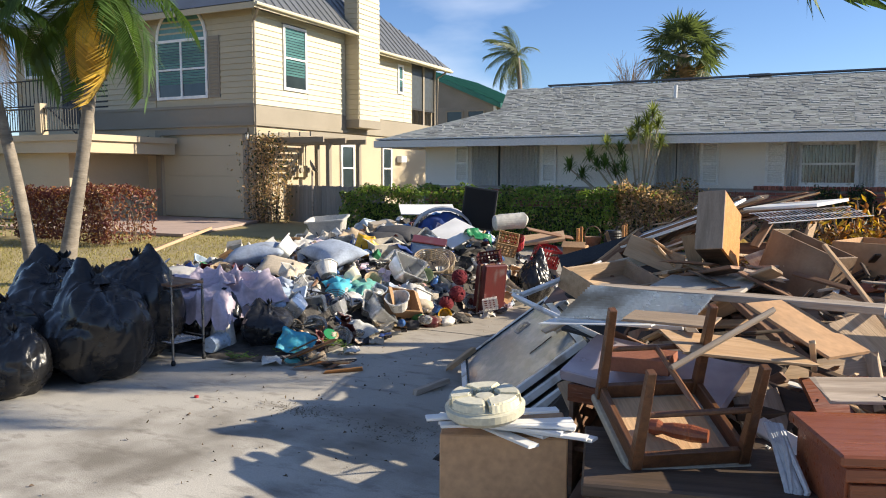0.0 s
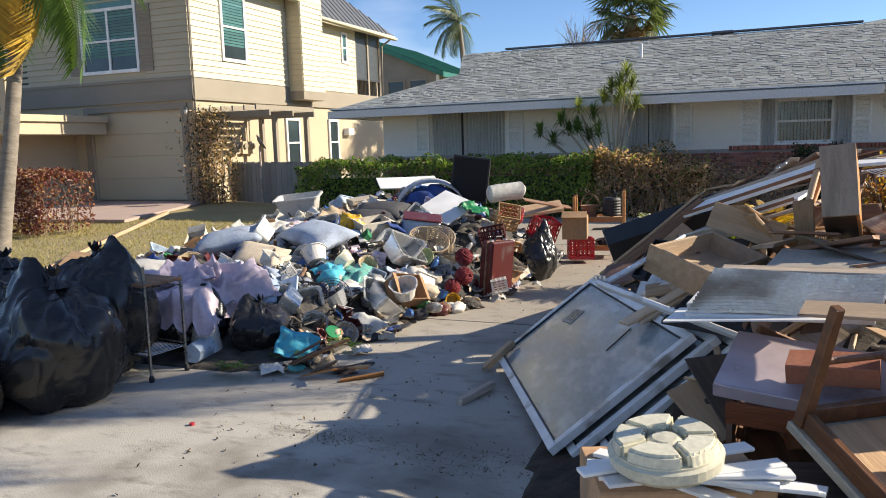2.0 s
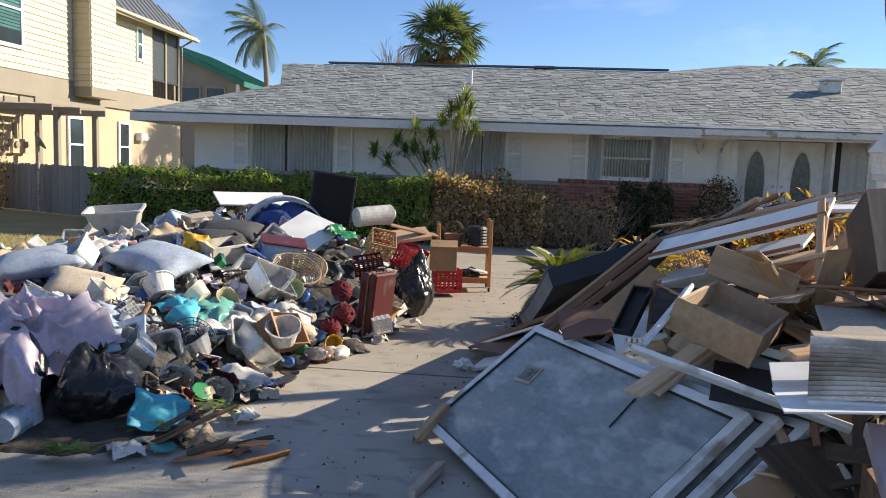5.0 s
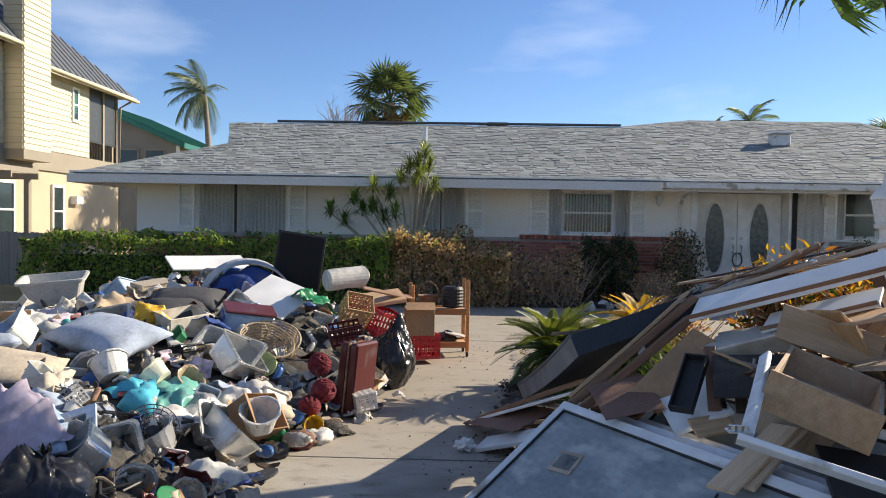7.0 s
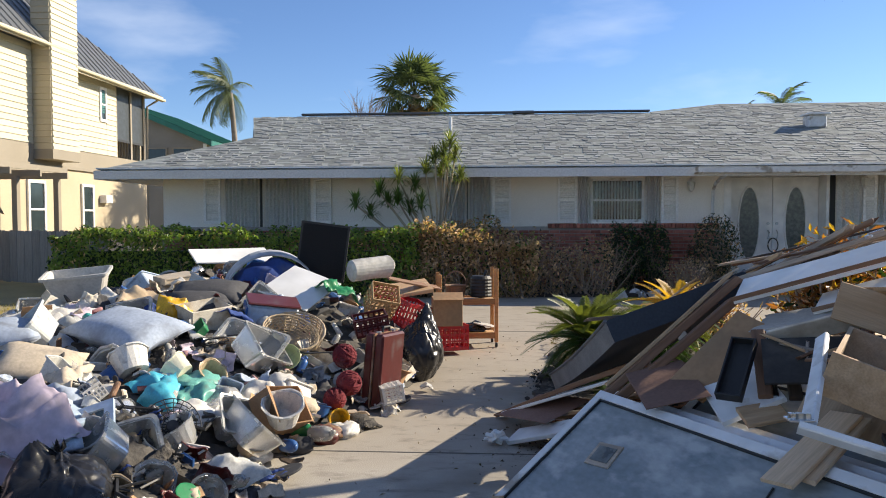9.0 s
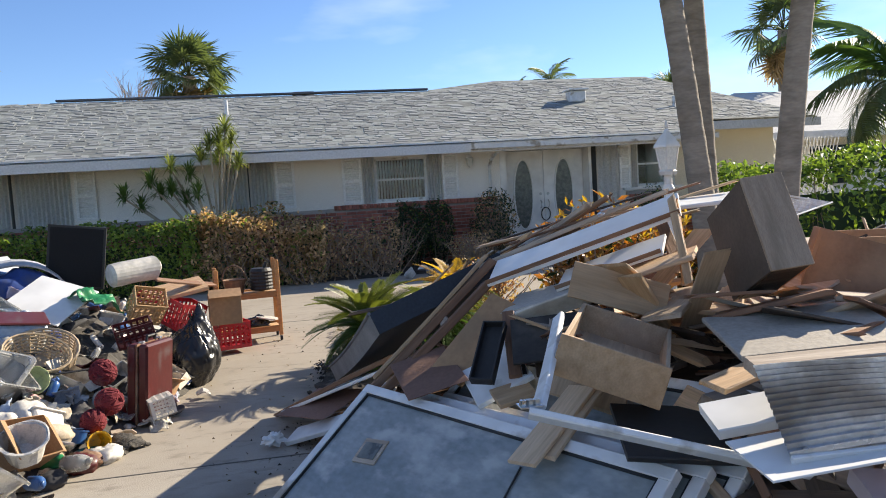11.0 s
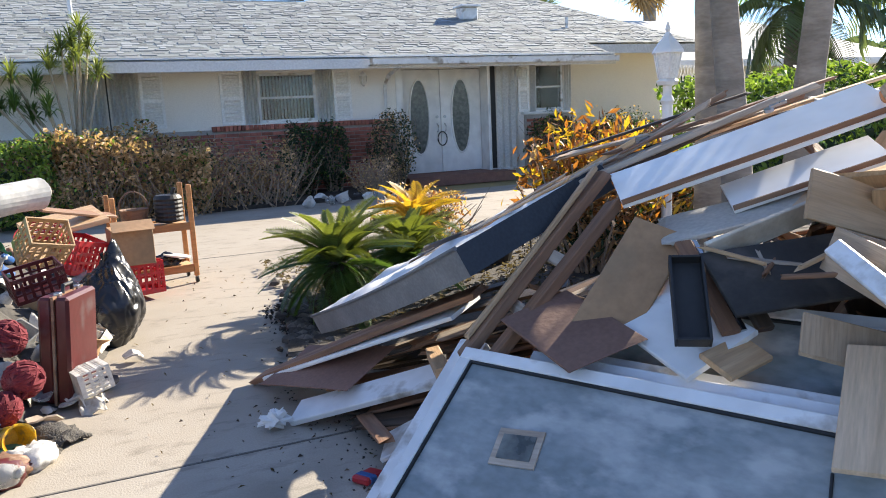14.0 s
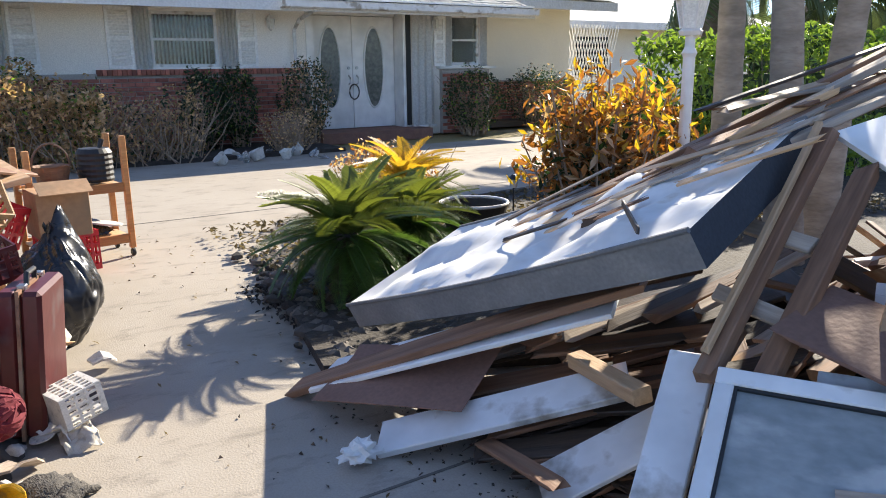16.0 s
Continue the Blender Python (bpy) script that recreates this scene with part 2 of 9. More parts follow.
L_YELLOW = leaf("croton_yellow", (0.60, 0.38, 0.03), (0.46, 0.20, 0.025))
L_ORANGE = leaf("croton_rust", (0.34, 0.13, 0.03), (0.16, 0.09, 0.03))
L_PALM = leaf("palm_green", (0.085, 0.155, 0.035), (0.045, 0.09, 0.02))
L_PALM_FAR = leaf("far_palm_green", (0.10, 0.135, 0.06), (0.06, 0.085, 0.035))
L_GOLD = leaf("palm_gold", (0.55, 0.36, 0.04), (0.38, 0.22, 0.03))
L_TAN = leaf("dry_frond", (0.33, 0.22, 0.11), (0.22, 0.14, 0.07))
L_LAWN = leaf("dry_grass_blade", (0.36, 0.29, 0.11), (0.22, 0.22, 0.07))


def shingle_mat(name, c1, c2, tab=0.3, course=0.145):
    m = mat(name, c1, c2, rough=0.95, scale=0.6, detail=90, bump=0.25, var=0.02)
    n, l = m.node_tree.nodes, m.node_tree.links
    br = n.new("ShaderNodeTexBrick")
    br.inputs["Scale"].default_value = 1.0
    br.inputs["Brick Width"].default_value, br.inputs["Row Height"].default_value = tab, course
    br.inputs["Mortar Size"].default_value = 0.0015
    br.inputs["Color1"].default_value, br.inputs["Color2"].default_value = (*c1, 1), tuple(v * 0.4 for v in c1) + (1,)
    br.inputs["Mortar"].default_value = tuple(v * 0.5 for v in c1) + (1,)
    co = n["Texture Coordinate"] if "Texture Coordinate" in n else n.new("ShaderNodeTexCoord")
    l.new(co.outputs["Object"], br.inputs["Vector"])
    mx = n.new("ShaderNodeMix")
    mx.data_type, mx.blend_type = "RGBA", "MULTIPLY"
    mx.inputs["Factor"].default_value = 0.85
    src = n["Principled BSDF"].inputs["Base Color"].links[0].from_socket
    gain = n.new("ShaderNodeVectorMath")
    gain.operation = "SCALE"
    gain.inputs["Scale"].default_value = 1.0 / max(c1)
    l.new(br.outputs["Color"], gain.inputs[0])
    l.new(src, mx.inputs["A"])
    l.new(gain.outputs[0], mx.inputs["B"])
    l.new(mx.outputs["Result"], n["Principled BSDF"].inputs["Base Color"])
    return m


SHINGLE = shingle_mat("grey_asphalt_shingle", (0.33, 0.345, 0.335), (0.28, 0.293, 0.283))

# ---- building helpers ----


def mesh_of(name, bm, smooth=False):
    me = bpy.data.meshes.new(name)
    bmesh.ops.recalc_face_normals(bm, faces=bm.faces)
    bm.to_mesh(me)
    bm.free()
    if smooth:
        me.shade_smooth()
    return me


def raw_mesh(name, verts, faces, smooth=False):
    me = bpy.data.meshes.new(name)
    me.from_pydata([tuple(v) for v in verts], [], faces)
    if smooth:
        me.shade_smooth()
    return me


def set_mat(ob, material):
    """The material on the object itself, so that alike pieces can share a mesh."""
    if not ob.data.materials:
        ob.data.materials.append(material)
    ob.material_slots[0].link = "OBJECT"
    ob.material_slots[0].material = material
    return ob


def part(name, shape, material, parent=None, label="", m=None, smooth=False):
    """One mesh object, from a bmesh or a ready mesh, under a thing or a part."""
    me = shape if isinstance(shape, bpy.types.Mesh) else mesh_of(name, shape, smooth)
    ob = set_mat(new(name, me), material)
    if parent:
        ob.parent = parent
    if m is not None:
        ob.matrix_basis = m
    if label:
        ob["label"] = label
    return ob


def thing(name, label, category, m=None, group="", kind=""):
    ob = new(name)
    ob.empty_display_size = 0.1
    if m is not None:
        ob.matrix_basis = m
    return tagged(ob, label, category, group, kind)


def single(name, shape, material, label, category, m=None, group="", kind="", smooth=False):
    return tagged(part(name, shape, material, None, "", m, smooth), label, category, group, kind)


def add_box(bm, size, at=(0, 0, 0), turn=None, bevel=0.0):
    """A box of that size with its centre at that place."""
    m = Matrix.Translation(at) @ (turn.to_4x4() if turn else Matrix.Identity(4)) @ Matrix.Diagonal((*size, 1))
    r = bmesh.ops.create_cube(bm, size=1.0, matrix=m)
    if bevel:
        es = {e for v in r["verts"] for e in v.link_edges}
        bmesh.ops.bevel(bm, geom=list(es), offset=bevel, segments=1, affect="EDGES")
    return bm


def box(size, at=(0, 0, 0), bevel=0.0, turn=None):
    return add_box(bmesh.new(), size, at, turn, bevel)


def span(x0, x1, y0, y1, z0, z1, bevel=0.0):
    return box((x1 - x0, y1 - y0, z1 - z0), ((x0 + x1) / 2, (y0 + y1) / 2, (z0 + z1) / 2), bevel)


def add_tube(bm, pts, radius, sides=8, cap=True):
    """A round bar along points; radius is one number or one for each point."""
    pts = [Vector(p) for p in pts]
    rad = radius if hasattr(radius, "__len__") else [radius] * len(pts)
    rings = []
    ref = Vector((0, 0, 1))
    for i, p in enumerate(pts):
        d = (pts[min(i + 1, len(pts) - 1)] - pts[max(i - 1, 0)]).normalized()
        a = d.cross(ref)
        if a.length < 0.05:
            a = d.cross(Vector((1, 0, 0)))
        a.normalize()
        b = d.cross(a)
        rings.append([bm.verts.new(p + (a * math.cos(2 * math.pi * k / sides) + b * math.sin(2 * math.pi * k / sides)) * rad[i]) for k in range(sides)])
    for r0, r1 in zip(rings, rings[1:]):
        for k in range(sides):
            bm.faces.new((r0[k], r0[(k + 1) % sides], r1[(k + 1) % sides], r1[k]))
    if cap:
        bm.faces.new(rings[0][::-1])
        bm.faces.new(rings[-1])
    return bm


def tube(pts, radius, sides=8):
    return add_tube(bmesh.new(), pts, radius, sides)


def lathe(profile, sides=20, bm=None, squash=0.0, seed=0):
    """A turned form from (radius, height) pairs; squash dents it."""
    bm = bm or bmesh.new()
    rings = []
    for r, z in profile:
        ring = []
        for k in range(sides):
            a = 2 * math.pi * k / sides
            v = Vector((r * math.cos(a), r * math.sin(a), z))
            if squash:
                v *= 1 + squash * noise.noise(Vector((v.x * 4 + seed, v.y * 4, v.z * 4)))
            ring.append(bm.verts.new(v))
        rings.append(ring)
    for r0, r1 in zip(rings, rings[1:]):
        for k in range(sides):
            bm.faces.new((r0[k], r0[(k + 1) % sides], r1[(k + 1) % sides], r1[k]))
    if profile[0][0] > 1e-4:
        bm.faces.new(rings[0][::-1])
    if profile[-1][0] > 1e-4:
        bm.faces.new(rings[-1])
    bmesh.ops.remove_doubles(bm, verts=bm.verts, dist=1e-5)
    return bm


def frame_of(origin, along, across):
    """A pose whose x runs along, y nearly across."""
    x = Vector(along).normalized()
    z = x.cross(Vector(across)).normalized()
    y = z.cross(x)
    m = Matrix((x, y, z)).transposed().to_4x4()
    m.translation = Vector(origin)
    return m


def blob(radius, level=3, crumple=0.12, freq=3.0, seed=0, flat=0.0):
    """A soft uneven lump, as of a filled bag."""
    bm = bmesh.new()
    bmesh.ops.create_icosphere(bm, subdivisions=level, radius=1.0)
    o = Vector((seed * 3.1, seed * 1.7, seed * 0.9))
    for v in bm.verts:
        d = v.co.normalized()
        k = 1 + crumple * noise.noise(d * freq + o) + crumple * 0.8 * abs(noise.noise(d * freq * 2.3 + o)) - crumple * 0.5 * abs(noise.noise(d * freq * 5 + o))
        v.co = Vector((d.x * radius[0], d.y * radius[1], d.z * radius[2])) * k
        if v.co.z < -flat * radius[2] and flat:
            v.co.z = -flat * radius[2]
    return bm


def smooth_step(a, b, x):
    t = min(1, max(0, (x - a) / (b - a)))
    return t * t * (3 - 2 * t)


def lerp_table(table, x):
    """Linear between (x, value) pairs."""
    if x <= table[0][0]:
        return table[0][1]
    for (x0, v0), (x1, v1) in zip(table, table[1:]):
        if x <= x1:
            return v0 + (v1 - v0) * (x - x0) / (x1 - x0)
    return table[-1][1]

# ---- ground ----
bm = bmesh.new()
bmesh.ops.create_grid(bm, x_segments=60, y_segments=60, size=400, matrix=Matrix.Translation((0, 60, -0.035)))
single("ground", bm, GRASS_SOIL, "dry yellowed lawn and sandy soil", "ground", kind="structure")


def slab_poly(points, z0, z1):
    bm = bmesh.new()
    lo = [bm.verts.new((x, y, z0)) for x, y in points]
    hi = [bm.verts.new((x, y, z1)) for x, y in points]
    bm.faces.new(hi)
    for i in range(len(points)):
        j = (i + 1) % len(points)
        bm.faces.new((lo[i], lo[j], hi[j], hi[i]))
    return bm


drive = single("driveway", slab_poly([(-6.3, -14), (7, -14), (7, 8.0), (9.5, 10.2), (14, 10.8), (14, 16.1), (-4.6, 15.7), (-5.4, 12), (-5.9, 6)], -0.12, 0.0), CONCRETE,
               "pale dusty concrete driveway with stains", "driveway", kind="structure")
# sawn joints across the slab
for y in (1.6, 6.55, 11.5):
    part("joint", span(-5.8, 7, y - 0.006, y + 0.006, 0.0, 0.003), mat("joint_grit", (0.17, 0.155, 0.135), rough=0.95), drive)
single("bed", slab_poly([(-1.75, 7.5), (-1.5, 8.6), (-1.2, 9.6), (0.2, 10.6), (2.4, 10.9), (5, 10.2), (7, 8.6), (7, 6.4), (0, 6.6)], -0.02, 0.05), SOIL,
       "dark soil planting bed with litter", "flower bed", kind="structure")
single("house_bed", slab_poly([(-9.9, 15.7), (2.4, 15.7), (2.4, 17.6), (-9.9, 17.6)], -0.02, 0.06), SOIL, "dark soil strip below the house wall", "flower bed", kind="structure")
single("apron", slab_poly([(-20.5, 13.2), (-13.5, 13.6), (-15.6, 18.99), (-20.5, 18.99)], -0.02, 0.05), mat("pinkish_paver", (0.46, 0.34, 0.28), (0.40, 0.30, 0.25), rough=0.9, scale=3),
       "pinkish paved apron before the garage", "driveway", kind="structure")

# ---- the ranch house ----
ranch = thing("ranch_house", "single-storey white ranch house with grey shingle roof", "house")
E0, SL = 2.38, 0.334          # eave height and rise of the front slope


def slope_z(y):
    return E0 + SL * (y - 16.55)


def wall_with_holes(x0, x1, z0, z1, y0, y1, holes):
    """A wall along x of thickness y0..y1 with holes (x0, x1, z0, z1) right through it."""
    bm = bmesh.new()
    xs = sorted({x0, x1, *[h[0] for h in holes], *[h[1] for h in holes]})
    zs = sorted({z0, z1, *[h[2] for h in holes], *[h[3] for h in holes]})
    for a, b in zip(xs, xs[1:]):
        for c, d in zip(zs, zs[1:]):
            if not any(h[0] <= a and b <= h[1] and h[2] <= c and d <= h[3] for h in holes):
                add_box(bm, (b - a, y1 - y0, d - c), ((a + b) / 2, (y0 + y1) / 2, (c + d) / 2))
    bmesh.ops.remove_doubles(bm, verts=bm.verts, dist=1e-4)
    return bm


WX0, WX1, FY = -8.9, 6.6, 17.58
win_r = (-0.02, 1.06, 1.34, 2.22)
front_holes = [win_r, (2.72, 4.64, 0.0, 2.33), (5.72, 6.42, 1.34, 2.3)]
part("wall", wall_with_holes(WX0, WX1, 0.0, 2.45, FY, FY + 0.2, front_holes), WHITE_WALL, ranch)
part("side_wall", span(WX0, WX0 + 0.2, FY + 0.2, 27.0, 0, 2.45), WHITE_WALL, ranch)
part("wing_wall", span(WX1, 9.72, 18.5, 18.7, 0, 2.75), mat("cream_wall", (0.76, 0.71, 0.60), (0.72, 0.67, 0.56), rough=0.85, scale=0.8, detail=70, bump=0.2), ranch)
part("wing_return", span(WX1 - 0.2, WX1, FY + 0.2, 18.5, 0, 2.6), WHITE_WALL, ranch)
part("wing_side", span(9.52, 9.72, 18.7, 27.0, 0, 2.75), WHITE_WALL, ranch)
part("back_wall", span(WX0, 9.72, 27.0, 27.2, 0, 2.45), WHITE_WALL, ranch)
# unseen floor and wall, coloured dark for the dim rooms behind the windows
part("inner_floor", span(WX0 + 0.2, 9.5, FY + 0.2, 27.0, 0.02, 0.15), DARK_WOOD, ranch)
part("inner_wall", span(WX0 + 0.25, 9.4, 19.4, 19.5, 0.15, 2.4), DARK_WOOD, ranch)

# front roof slope in shingle courses
left_edge = [(16.55, -9.82), (19.3, -7.5), (21.7, -8.27)]
right_edge = [(16.55, 8.0), (17.52, 10.2), (22.65, 8.58)]
COURSE = 0.145
roof_bm = bmesh.new()
y, prev_row = 16.53, None
while y < 22.7:
    y1 = min(y + COURSE, 22.72)
    xl0, xl1 = lerp_table(left_edge, y), lerp_table(left_edge, y1)
    if y1 > 21.7:
        xl0, xl1 = 1.98 + (max(y, 21.75) - 21.75) * 2.1, 1.98 + (y1 - 21.75) * 2.1
    xr0, xr1 = lerp_table(right_edge, y), lerp_table(right_edge, y1)
    if y < 17.5:
        xr0 = xr1 = 7.0
    v = [roof_bm.verts.new(p) for p in ((xl0, y, slope_z(y) + 0.002), (xr0, y, slope_z(y) + 0.002), (xr1, y1, slope_z(y1)), (xl1, y1, slope_z(y1)))]
    roof_bm.faces.new(v)
    if prev_row:
        roof_bm.faces.new((prev_row[0], prev_row[1], v[1], v[0]))
    prev_row = (v[3], v[2])
    y = y1
front_roof = part("roof", roof_bm, SHINGLE, ranch)
# laminated tabs standing proud of each course
TAB = mat("shingle_tab", (0.29, 0.305, 0.30), (0.215, 0.228, 0.225), rough=0.95, scale=1.2, detail=70, bump=0.3, var=0.24, island=True)
tr = random.Random(77)
tab_v, tab_f = [], []
y, k_row = 16.56, 0
while y < 22.5:
    y1 = y + 0.15
    xa = max(lerp_table(left_edge, y), lerp_table(left_edge, y1)) + 0.03 if y1 < 21.7 else 2.2 + (y1 - 21.75) * 2.1
    xb = min(lerp_table(right_edge, y), lerp_table(right_edge, y1)) - 0.03 if y > 17.5 else 6.98
    x = xa + tr.uniform(0, 0.2)
    while x < xb - 0.1:
        wd = min(tr.uniform(0.09, 0.30), xb - x)
        if tr.random() < 0.72:
            t_ = tr.uniform(0.006, 0.016)
            b = len(tab_v)
            z0, z1 = slope_z(y), slope_z(y1)
            tab_v += [(x, y, z0), (x + wd, y, z0), (x + wd, y, z0 + t_), (x, y, z0 + t_), (x, y1, z1 + 0.003), (x + wd, y1, z1 + 0.003)]
            tab_f += [(b, b + 1, b + 2, b + 3), (b + 3, b + 2, b + 5, b + 4), (b, b + 3, b + 4), (b + 1, b + 5, b + 2)]
        x += wd + tr.uniform(0.0, 0.12)
    y = y1
tagged(part("raised_shingle", raw_mesh("raised_shingle", tab_v, tab_f), TAB, front_roof), kind="stuff")
bm = bmesh.new()
for quad in ([(-9.82, 16.55, 2.35), (-7.5, 19.3, 3.29), (-7.5, 24.1, 3.29), (-9.82, 27.6, 2.35)],          # left hip
             [(-7.52, 19.3, 3.29), (-8.25, 21.7, 4.09), (-7.52, 24.1, 3.29)],
             [(-8.27, 21.72, 4.08), (1.98, 21.76, 4.1), (9.9, 27.6, 2.35), (-9.82, 27.6, 2.35)],
             [(1.98, 21.76, 4.1), (4.0, 22.7, 4.42), (8.58, 22.68, 4.42), (10.2, 27.6, 2.4), (9.9, 27.6, 2.35)],
             [(10.2, 17.52, 2.68), (8.58, 22.66, 4.42), (10.2, 27.6, 2.4)]):
    bm.faces.new([bm.verts.new(p) for p in quad])
part("back_roof", bm, SHINGLE, ranch)
part("ridge_vent", box((8.95, 0.16, 0.05), (-2.5, 21.72, 4.14), 0.01), mat("ridge_cap", (0.16, 0.16, 0.17), rough=0.9), ranch, "dark ridge vent strip")
FASCIA = mat("fascia_grey_white", (0.66, 0.66, 0.65), (0.62, 0.62, 0.61), rough=0.6, scale=1.5, detail=30, bump=0.05)
part("fascia", span(-9.82, 1.75, 16.5, 16.55, 2.2, 2.365), FASCIA, ranch)
part("fascia", span(7.0, 10.2, 17.44, 17.49, 2.48, 2.665), FASCIA, ranch)
part("side_fascia", span(-9.84, -9.8, 16.55, 27.6, 2.2, 2.36), FASCIA, ranch)
bm = bmesh.new()
prof = [(16.515, 2.24), (16.44, 2.235), (16.40, 2.26), (16.395, 2.345), (16.385, 2.365), (16.41, 2.365), (16.412, 2.265), (16.445, 2.25), (16.515, 2.255)]
e0, e1 = [[bm.verts.new((x, py_, pz_)) for py_, pz_ in prof] for x in (1.75, 7.0)]
for i in range(len(prof) - 1):
    bm.faces.new((e0[i], e0[i + 1], e1[i + 1], e1[i]))
bm.faces.new(e0)
bm.faces.new(e1[::-1])
part("gutter", bm, WHITE_METAL, ranch, "white aluminium gutter")
part("fascia", span(1.75, 7.0, 16.52, 16.55, 2.2, 2.365), FASCIA, ranch)
part("soffit", span(-9.8, 7.0, 16.55, FY, 2.40, 2.43), WHITE_PAINT, ranch)
part("soffit", span(6.6, 10.2, 17.5, 18.5, 2.60, 2.63), WHITE_PAINT, ranch)
part("soffit", span(-9.8, -8.9, 17.58, 27.5, 2.40, 2.43), WHITE_PAINT, ranch)
part("downpipe", tube([(2.35, 16.5, 2.24), (2.35, 17.2, 2.1), (2.38, 17.5, 1.95), (2.38, 17.52, 0.1)], 0.035, 8), WHITE_METAL, ranch)
# roof fittings
part("vent_pipe", tube([(-2.98, 19.8, 3.4), (-2.98, 19.8, 3.78)], 0.045, 10), WHITE_METAL, ranch, "white roof vent pipe")
part("vent_pipe", tube([(7.4, 18.95, 3.1), (7.4, 18.95, 3.42)], 0.04, 10), WHITE_METAL, ranch, "white roof vent pipe")
rv = part("roof_vent", span(5.1, 5.5, 19.7, 20.05, 3.45, 3.72, 0.02), WHITE_METAL, ranch, "white boxed roof vent")
part("hood", box((0.5, 0.5, 0.04), (5.3, 19.86, 3.75), 0.01), WHITE_METAL, rv)
part("turtle_vent", box((0.55, 0.4, 0.08), (-1.2, 22.0, 4.16), 0.02), mat("ridge_cap", (0.16, 0.16, 0.17)), ranch)


SHUTTER_WHITE = mat("shutter_white", (0.88, 0.87, 0.84), (0.83, 0.82, 0.79), rough=0.5, scale=2, detail=30, bump=0.04, var=0.02)


def shutter(x0, x1, z0, z1, y):
    """A louvred shutter: stiles, rails and tilted slats, half of it solid."""
    s = part("shutter", wall_with_holes(x0, x1, z0, z1, y - 0.045, y, [(x0 + 0.05, x1 - 0.05, z0 + 0.05, (z0 + z1) / 2 - 0.03), (x0 + 0.05, x1 - 0.05, (z0 + z1) / 2 + 0.03, z1 - 0.05)]), SHUTTER_WHITE, ranch, "white louvred shutter")
    k = int((z1 - z0) / 0.045)
    me = mesh_of("slat", box((x1 - x0 - 0.1, 0.012, 0.045), turn=Euler((radians(30), 0, 0)).to_matrix()))
    for i in range(1, k):
        zz = z0 + (z1 - z0) * i / k
        part("slat", me, SHUTTER_WHITE, s, m=Matrix.Translation(((x0 + x1) / 2, y - 0.016, zz)))


def accordion(x0, x1, z0, z1, y, folds):
    """A folded storm shutter: narrow metal strips in a zigzag."""
    bm = bmesh.new()
    v0 = None
    for i in range(folds * 2 + 1):
        x = x0 + (x1 - x0) * i / (folds * 2)
        yy = y - (0.06 if i % 2 else 0.02)
        a, b = bm.verts.new((x, yy, z0)), bm.verts.new((x, yy, z1))
        if v0:
            bm.faces.new((v0[0], a, b, v0[1]))
        v0 = (a, b)
    r = bmesh.ops.solidify(bm, geom=list(bm.faces), thickness=0.004)
    s = part("storm_shutter", bm, SHUTTER_WHITE, ranch, "white folded metal storm shutter")
    part("track", span(x0 - 0.02, x1 + 0.02, y - 0.09, y + 0.0, z1, z1 + 0.05), WHITE_METAL, s)
    part("track", span(x0 - 0.02, x1 + 0.02, y - 0.09, y + 0.0, z0 - 0.05, z0), WHITE_METAL, s)


for a, b in ((-8.02, -7.66), (-5.69, -5.32), (-2.0, -1.62), (-0.68, -0.29), (1.38, 1.72), (5.3, 5.56)):
    shutter(a, b, 1.32, 2.26, FY)
# closed panels and folded stacks beside the windows
accordion(-7.58, -6.86, 1.2, 2.27, FY, 9)
accordion(-6.72, -5.76, 1.2, 2.27, FY, 12)
accordion(-3.0, -2.56, 1.2, 2.27, FY, 6)
accordion(-2.46, -2.04, 1.2, 2.27, FY, 6)
accordion(-0.27, -0.02, 1.32, 2.27, FY, 4)
accordion(1.06, 1.36, 1.32, 2.27, FY, 5)
accordion(5.59, 5.72, 1.32, 2.27, FY, 3)
accordion(6.42, 6.6, 1.32, 2.27, FY, 3)
# black bars stand in for the shade in the gaps between panels
part("strut", tube([(-6.79, FY - 0.06, 1.2), (-6.79, FY - 0.06, 2.27)], 0.028, 6), IRON, ranch)
part("strut", tube([(-2.51, FY - 0.06, 1.2), (-2.51, FY - 0.06, 2.27)], 0.014, 6), IRON, ranch)


def ranch_window(x0, x1, z0, z1, blinds):
    w = part("window", wall_with_holes(x0 - 0.02, x1 + 0.02, z0 - 0.02, z1 + 0.02, FY + 0.03, FY + 0.09, [(x0 + 0.05, x1 - 0.05, z0 + 0.05, (z0 + z1) / 2 - 0.02), (x0 + 0.05, x1 - 0.05, (z0 + z1) / 2 + 0.02, z1 - 0.05)]), WHITE_METAL, ranch)
    part("sill", span(x0 - 0.35, x1 + 0.35, FY - 0.12, FY + 0.05, z0 - 0.07, z0 - 0.025), WHITE_PAINT, w)
    g = part("pane", span(x0 + 0.04, x1 - 0.04, FY + 0.055, FY + 0.062, z0 + 0.04, z1 - 0.04), mat("clear_pane", (0.9, 0.93, 0.93), (0.9, 0.93, 0.93), rough=0.12, transmission=1.0, bump=0, var=0), w)
    g.visible_shadow = False
    if blinds:
        me = mesh_of("blind_slat", box((0.062, 0.004, z1 - z0 - 0.1), turn=Euler((0, 0, radians(50))).to_matrix()))
        k = int((x1 - x0 - 0.1) / 0.062)
        for i in range(k):
            part("blind_slat", me, mat("blind_vinyl", (0.62, 0.61, 0.58), (0.55, 0.54, 0.5), rough=0.5), w, m=Matrix.Translation((x0 + 0.08 + i * 0.062, FY + 0.13, (z0 + z1) / 2)))


ranch_window(-0.02, 1.06, 1.34, 2.22, True)
